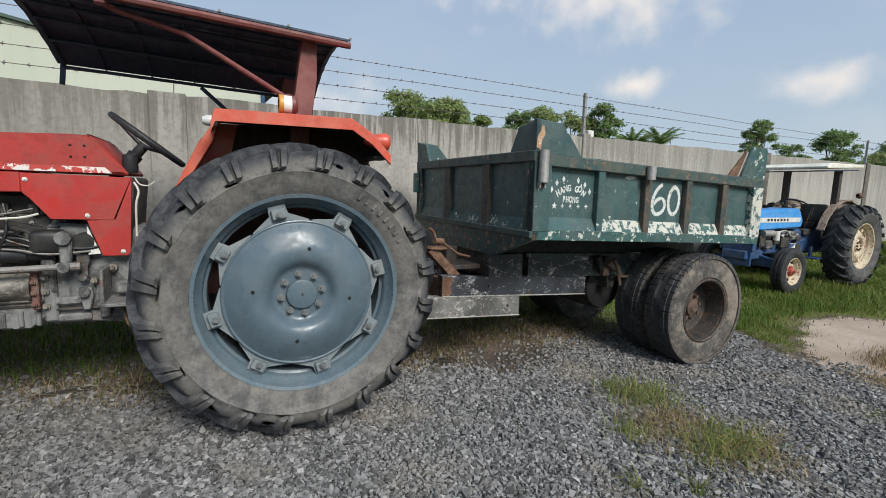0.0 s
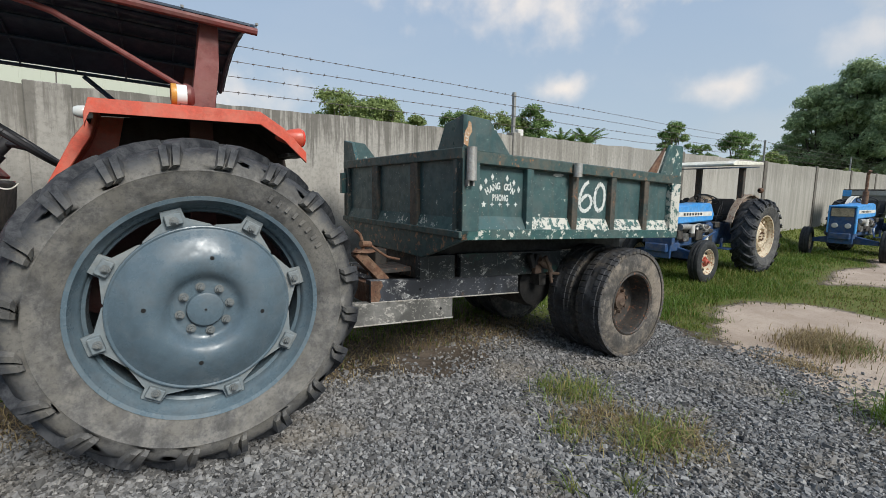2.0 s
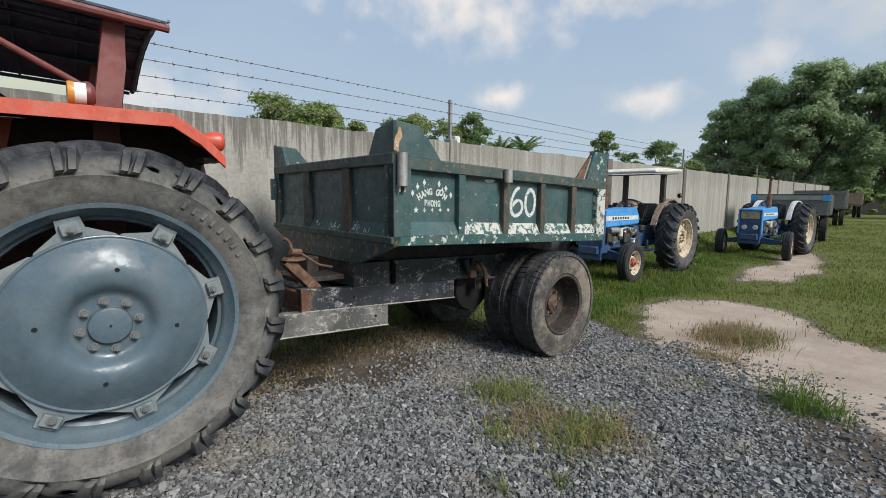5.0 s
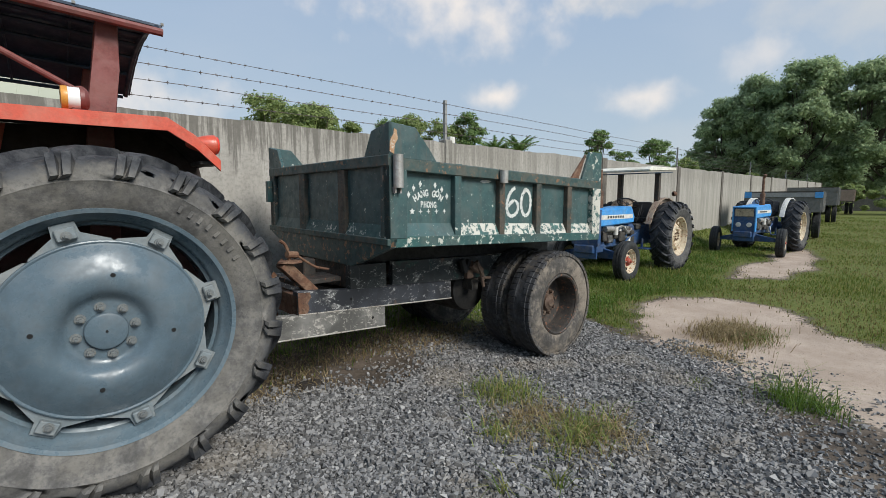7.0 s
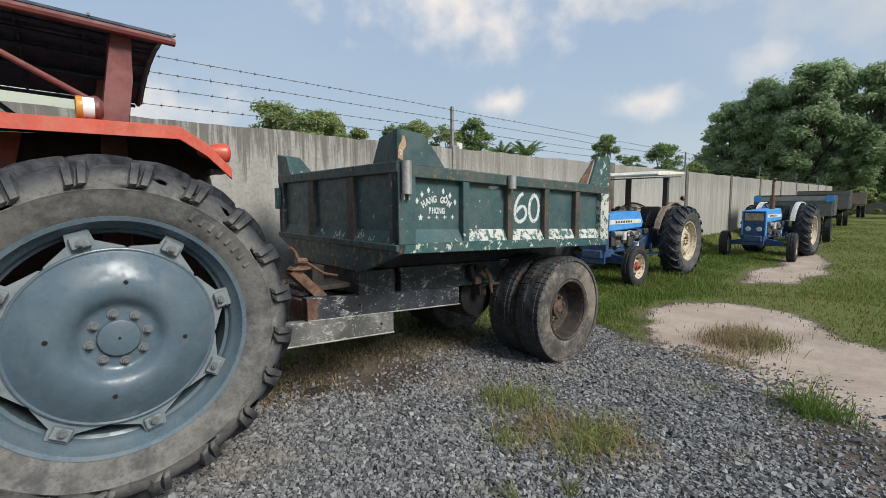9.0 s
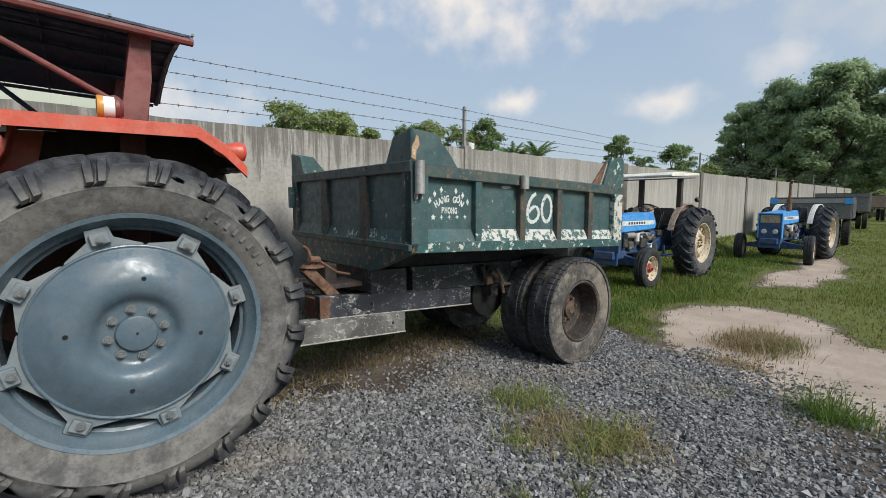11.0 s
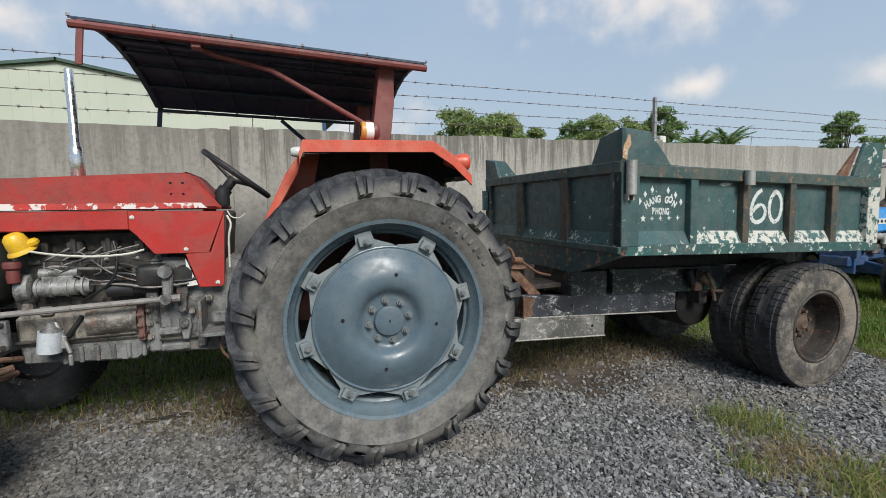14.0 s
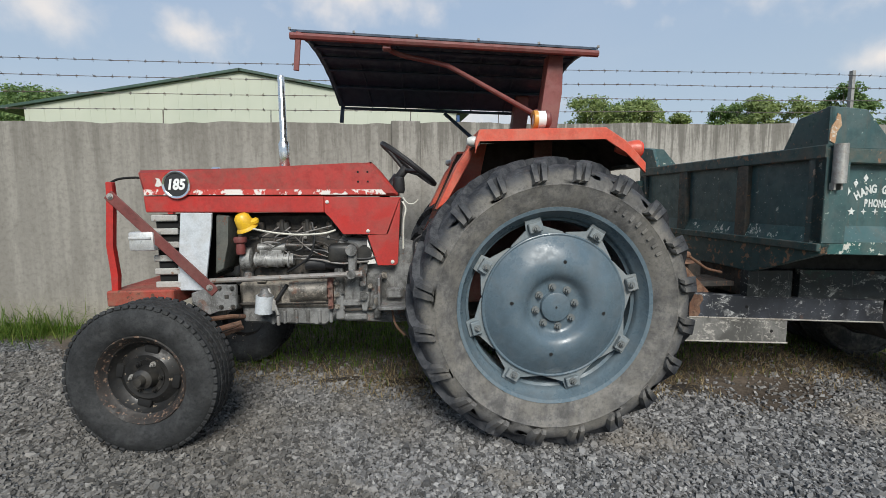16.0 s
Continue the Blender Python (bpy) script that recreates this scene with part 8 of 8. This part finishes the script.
def grow_grass():
    rng = np.random.default_rng(8)
    # meadow right of the gravel, thinner with distance
    n = 300000
    r = 4.5 + 42 * rng.random(n) ** 2.0
    a = np.radians(rng.uniform(40, 100, n))
    x, y = r * np.sin(a), r * np.cos(a)
    s = sand_edge(x, y)
    keep = (gravel_edge(x, y) < -0.08) & (s + rng.normal(0, 0.10, n) < -0.12) & (y < 4.95)
    keep &= ~((y < 0.5) & (x < 5.2))
    keep &= (x > 5.4)
    lush = np.sin(1.3 * x + 0.6 * y) + np.sin(0.7 * x - 2.1 * y + 1.0) * 0.8 + np.sin(3.9 * x + 2.7 * y) * 0.4
    keep &= rng.random(n) < 0.30 + 0.70 * smooth(-0.6, 0.3, lush + 0.5 * smooth(2.2, 3.4, y) + 0.2)
    x, y, lush = x[keep], y[keep], lush[keep]
    h = (0.025 + 0.075 * rng.random(len(x)) ** 2.0) * (0.75 + 0.25 * np.clip(lush, -1, 1.6)) * (1 + 1.1 * smooth(2.5, 3.5, y)) * (0.55 + 0.45 * smooth(-0.12, -0.7, sand_edge(x, y)))
    blades("meadow_grass", x, y, h, 0.0019 + 0.00042 * np.hypot(x, y), rng, GRASS, "rough green meadow grass in the yard", 0.8)
    n = 80000
    x, y = rng.uniform(5.45, 17, n), rng.uniform(2.1, 4.95, n)
    keep = (gravel_edge(x, y) < -0.1) & (sand_edge(x, y) < -0.25) & (rng.random(n) < 0.25 + 0.75 * smooth(2.3, 3.2, y)) & (rng.random(n) < 1.25 - 0.06 * x)
    x, y = x[keep], y[keep]
    clump = 0.6 + 0.4 * np.sin(2.3 * x + 1.1 * y) * np.sin(3.1 * y - 1.7 * x)
    blades("lush_grass", x, y, (0.05 + 0.15 * rng.random(len(x)) ** 1.6) * clump, 0.0024 + 0.00035 * np.hypot(x, y), rng, LUSH, "long green grass round the parked machines", 1.1)
    n = 42000
    r = 5.5 + 34 * rng.random(n) ** 1.7
    a = np.radians(rng.uniform(55, 100, n))
    x, y = r * np.sin(a), r * np.cos(a)
    keep = (gravel_edge(x, y) < -0.08) & (sand_edge(x, y) + rng.normal(0, 0.2, n) < 0.0) & (y < 3.4)
    keep &= rng.random(n) < 0.25 + 0.75 * smooth(0.5, -0.4, np.sin(1.3 * x + 0.6 * y) + np.sin(0.7 * x - 2.1 * y + 1.0) * 0.8)
    x, y = x[keep], y[keep]
    blades("meadow_straw", x, y, 0.02 + 0.05 * rng.random(len(x)), 0.002 + 0.0005 * np.hypot(x, y), rng, DRY, "yellowed dry grass among the green", 0.9)
    # strip below and behind the red tractor and its trailer
    n = 60000
    x = rng.uniform(-4.6, 5.5, n)
    y = rng.uniform(3.2, 4.97, n)
    keep = (gravel_edge(x, y) + rng.normal(0, 0.12, n) < -0.05) & (rng.random(n) < 0.05 + (0.58 - 0.12 * smooth(0.2, 0.8, x)) * smooth(3.5, 4.3, y))
    x, y = x[keep], y[keep]
    sel = (x > -1.75) | (y > 4.8)
    x, y = x[sel], y[sel]
    blades("verge_grass", x, y, 0.03 + 0.12 * rng.random(len(x)) ** 1.9, np.full(len(x), 0.0036), rng, LUSH, "shaded grass along the foot of the wall", 0.9)
    n = 7000
    x = rng.uniform(-2.4, 4.2, n)
    y = 3.40 + rng.normal(0, 0.30, n)
    keep = (gravel_edge(x, y) < 0.2) & ~(inside([(2.05, 2.8), (2.75, 2.75), (2.7, 3.15), (2.2, 3.25)], x, y) > -0.05)
    x, y = x[keep], y[keep]
    blades("dead_grass", x, y, 0.02 + 0.08 * rng.random(len(x)), np.full(len(x), 0.0024), rng, STRAW, "dry straw and dead grass under the machines", 2.4)


def tuft(x0, y0, sx, sy, n, h0, h1, seed, material, label, lean=0.7):
    rng = np.random.default_rng(seed)
    x = x0 + rng.normal(0, sx, n)
    y = y0 + rng.normal(0, sy, n)
    blades("grass_tuft", x, y, h0 + (h1 - h0) * rng.random(n) ** 1.6, rng.uniform(0.0018, 0.0042, n), rng, material, label, lean)


WEED = leaf_mat("yellow-green weed blades", (0.11, 0.18, 0.035), (0.25, 0.29, 0.08), (0.46, 0.36, 0.17), 0.5, 0.45)
scatter_gravel()
grow_grass()
for x0, y0, sx, sy, n, h0, h1, mt, lb in (
        (2.80, 1.93, 0.13, 0.13, 520, 0.04, 0.22, WEED, "green weeds growing through the gravel"),
        (2.62, 1.55, 0.17, 0.14, 1100, 0.02, 0.11, STRAW, "dry flattened weeds on the gravel"),
        (2.30, 1.62, 0.07, 0.06, 220, 0.03, 0.12, WEED, "small green weed in the gravel"),
        (2.66, 1.27, 0.19, 0.10, 520, 0.04, 0.19, WEED, "yellow-green weeds in the gravel"),
        (2.74, 1.18, 0.18, 0.10, 1100, 0.02, 0.10, STRAW, "dry weed stems in the gravel"),
        (1.86, 1.25, 0.02, 0.02, 22, 0.06, 0.16, GRASS, "thin grass sprout in the gravel"),
        (2.09, 1.08, 0.02, 0.02, 26, 0.06, 0.16, GRASS, "thin grass sprout in the gravel"),
        (4.15, 1.03, 0.10, 0.06, 120, 0.02, 0.07, GRASS, "low green weed at the gravel's edge"),
        (6.0, 1.20, 0.28, 0.18, 3800, 0.03, 0.15, STRAW, "brown dry grass clump on the sand"),
        (6.05, 1.0, 0.24, 0.12, 520, 0.04, 0.12, LUSH, "grass clump on the sandy track"),
        (4.30, 0.44, 0.09, 0.09, 110, 0.14, 0.40, LUSH, "tall coarse grass clump at the track"),
        (4.22, 0.36, 0.12, 0.11, 480, 0.05, 0.20, LUSH, "tall coarse grass clump at the track"),
        (6.0, 2.3, 0.20, 0.08, 260, 0.03, 0.10, GRASS, "low weeds at the edge of the sand"),
        (5.06, 1.2, 0.10, 0.16, 900, 0.02, 0.07, STRAW, "flattened brown straw beside the gravel"),
        (-3.5, 4.7, 0.22, 0.12, 420, 0.15, 0.42, LUSH, "long grass at the wall's foot")):
    tuft(x0, y0, sx, sy, n, h0, h1, int(1000 * x0 + 17 * y0 + 9000), mt, lb, 1.5)


def soil_clod(x, y, sx, sy, high, turn, material, name, label, category, seed):
    """A low uneven heap, flat below."""
    rng = random.Random(seed)
    m = pose(x, y, float(ground_z(x, y)) - 0.004, 0, 0, turn)
    bm = B()
    bmesh.ops.create_icosphere(bm, subdivisions=3, radius=1.0)
    for v in bm.verts:
        w = 1 + rng.uniform(-0.18, 0.18)
        v.co = Vector((v.co.x * sx * w, v.co.y * sy * w, max(v.co.z, -0.05) * high * (1 + rng.uniform(-0.5, 0.5))))
    ob = part(name, bm, material, None, "", 20)
    ob.matrix_world = m
    return tagged(ob, label, category)


DARK_SOIL = paint("oil-dark damp soil", (0.022, 0.018, 0.015), 0.9, (0.035, 0.028, 0.022), None, 0)
SCRAP = paint("pale blue plastic", (0.10, 0.36, 0.48), 0.4, (0.14, 0.42, 0.52), None, 0)
soil_clod(-0.66, 3.52, 0.22, 0.055, 0.022, 4, DARK_SOIL, "soil_clod", "oil-dark damp soil clod at the gravel's edge", "soil", 3)
soil_clod(-0.14, 3.42, 0.16, 0.05, 0.018, -6, DARK_SOIL, "soil_clod", "oil-dark damp soil clod at the gravel's edge", "soil", 5)
soil_clod(1.84, 3.05, 0.16, 0.10, 0.022, 20, DARK_SOIL, "soil_clod", "oil-dark damp soil clod at the gravel's edge", "soil", 7)
soil_clod(-2.27, 2.45, 0.035, 0.012, 0.016, 30, SCRAP, "plastic_scrap", "crumpled pale blue plastic scrap on the gravel", "scrap", 9)
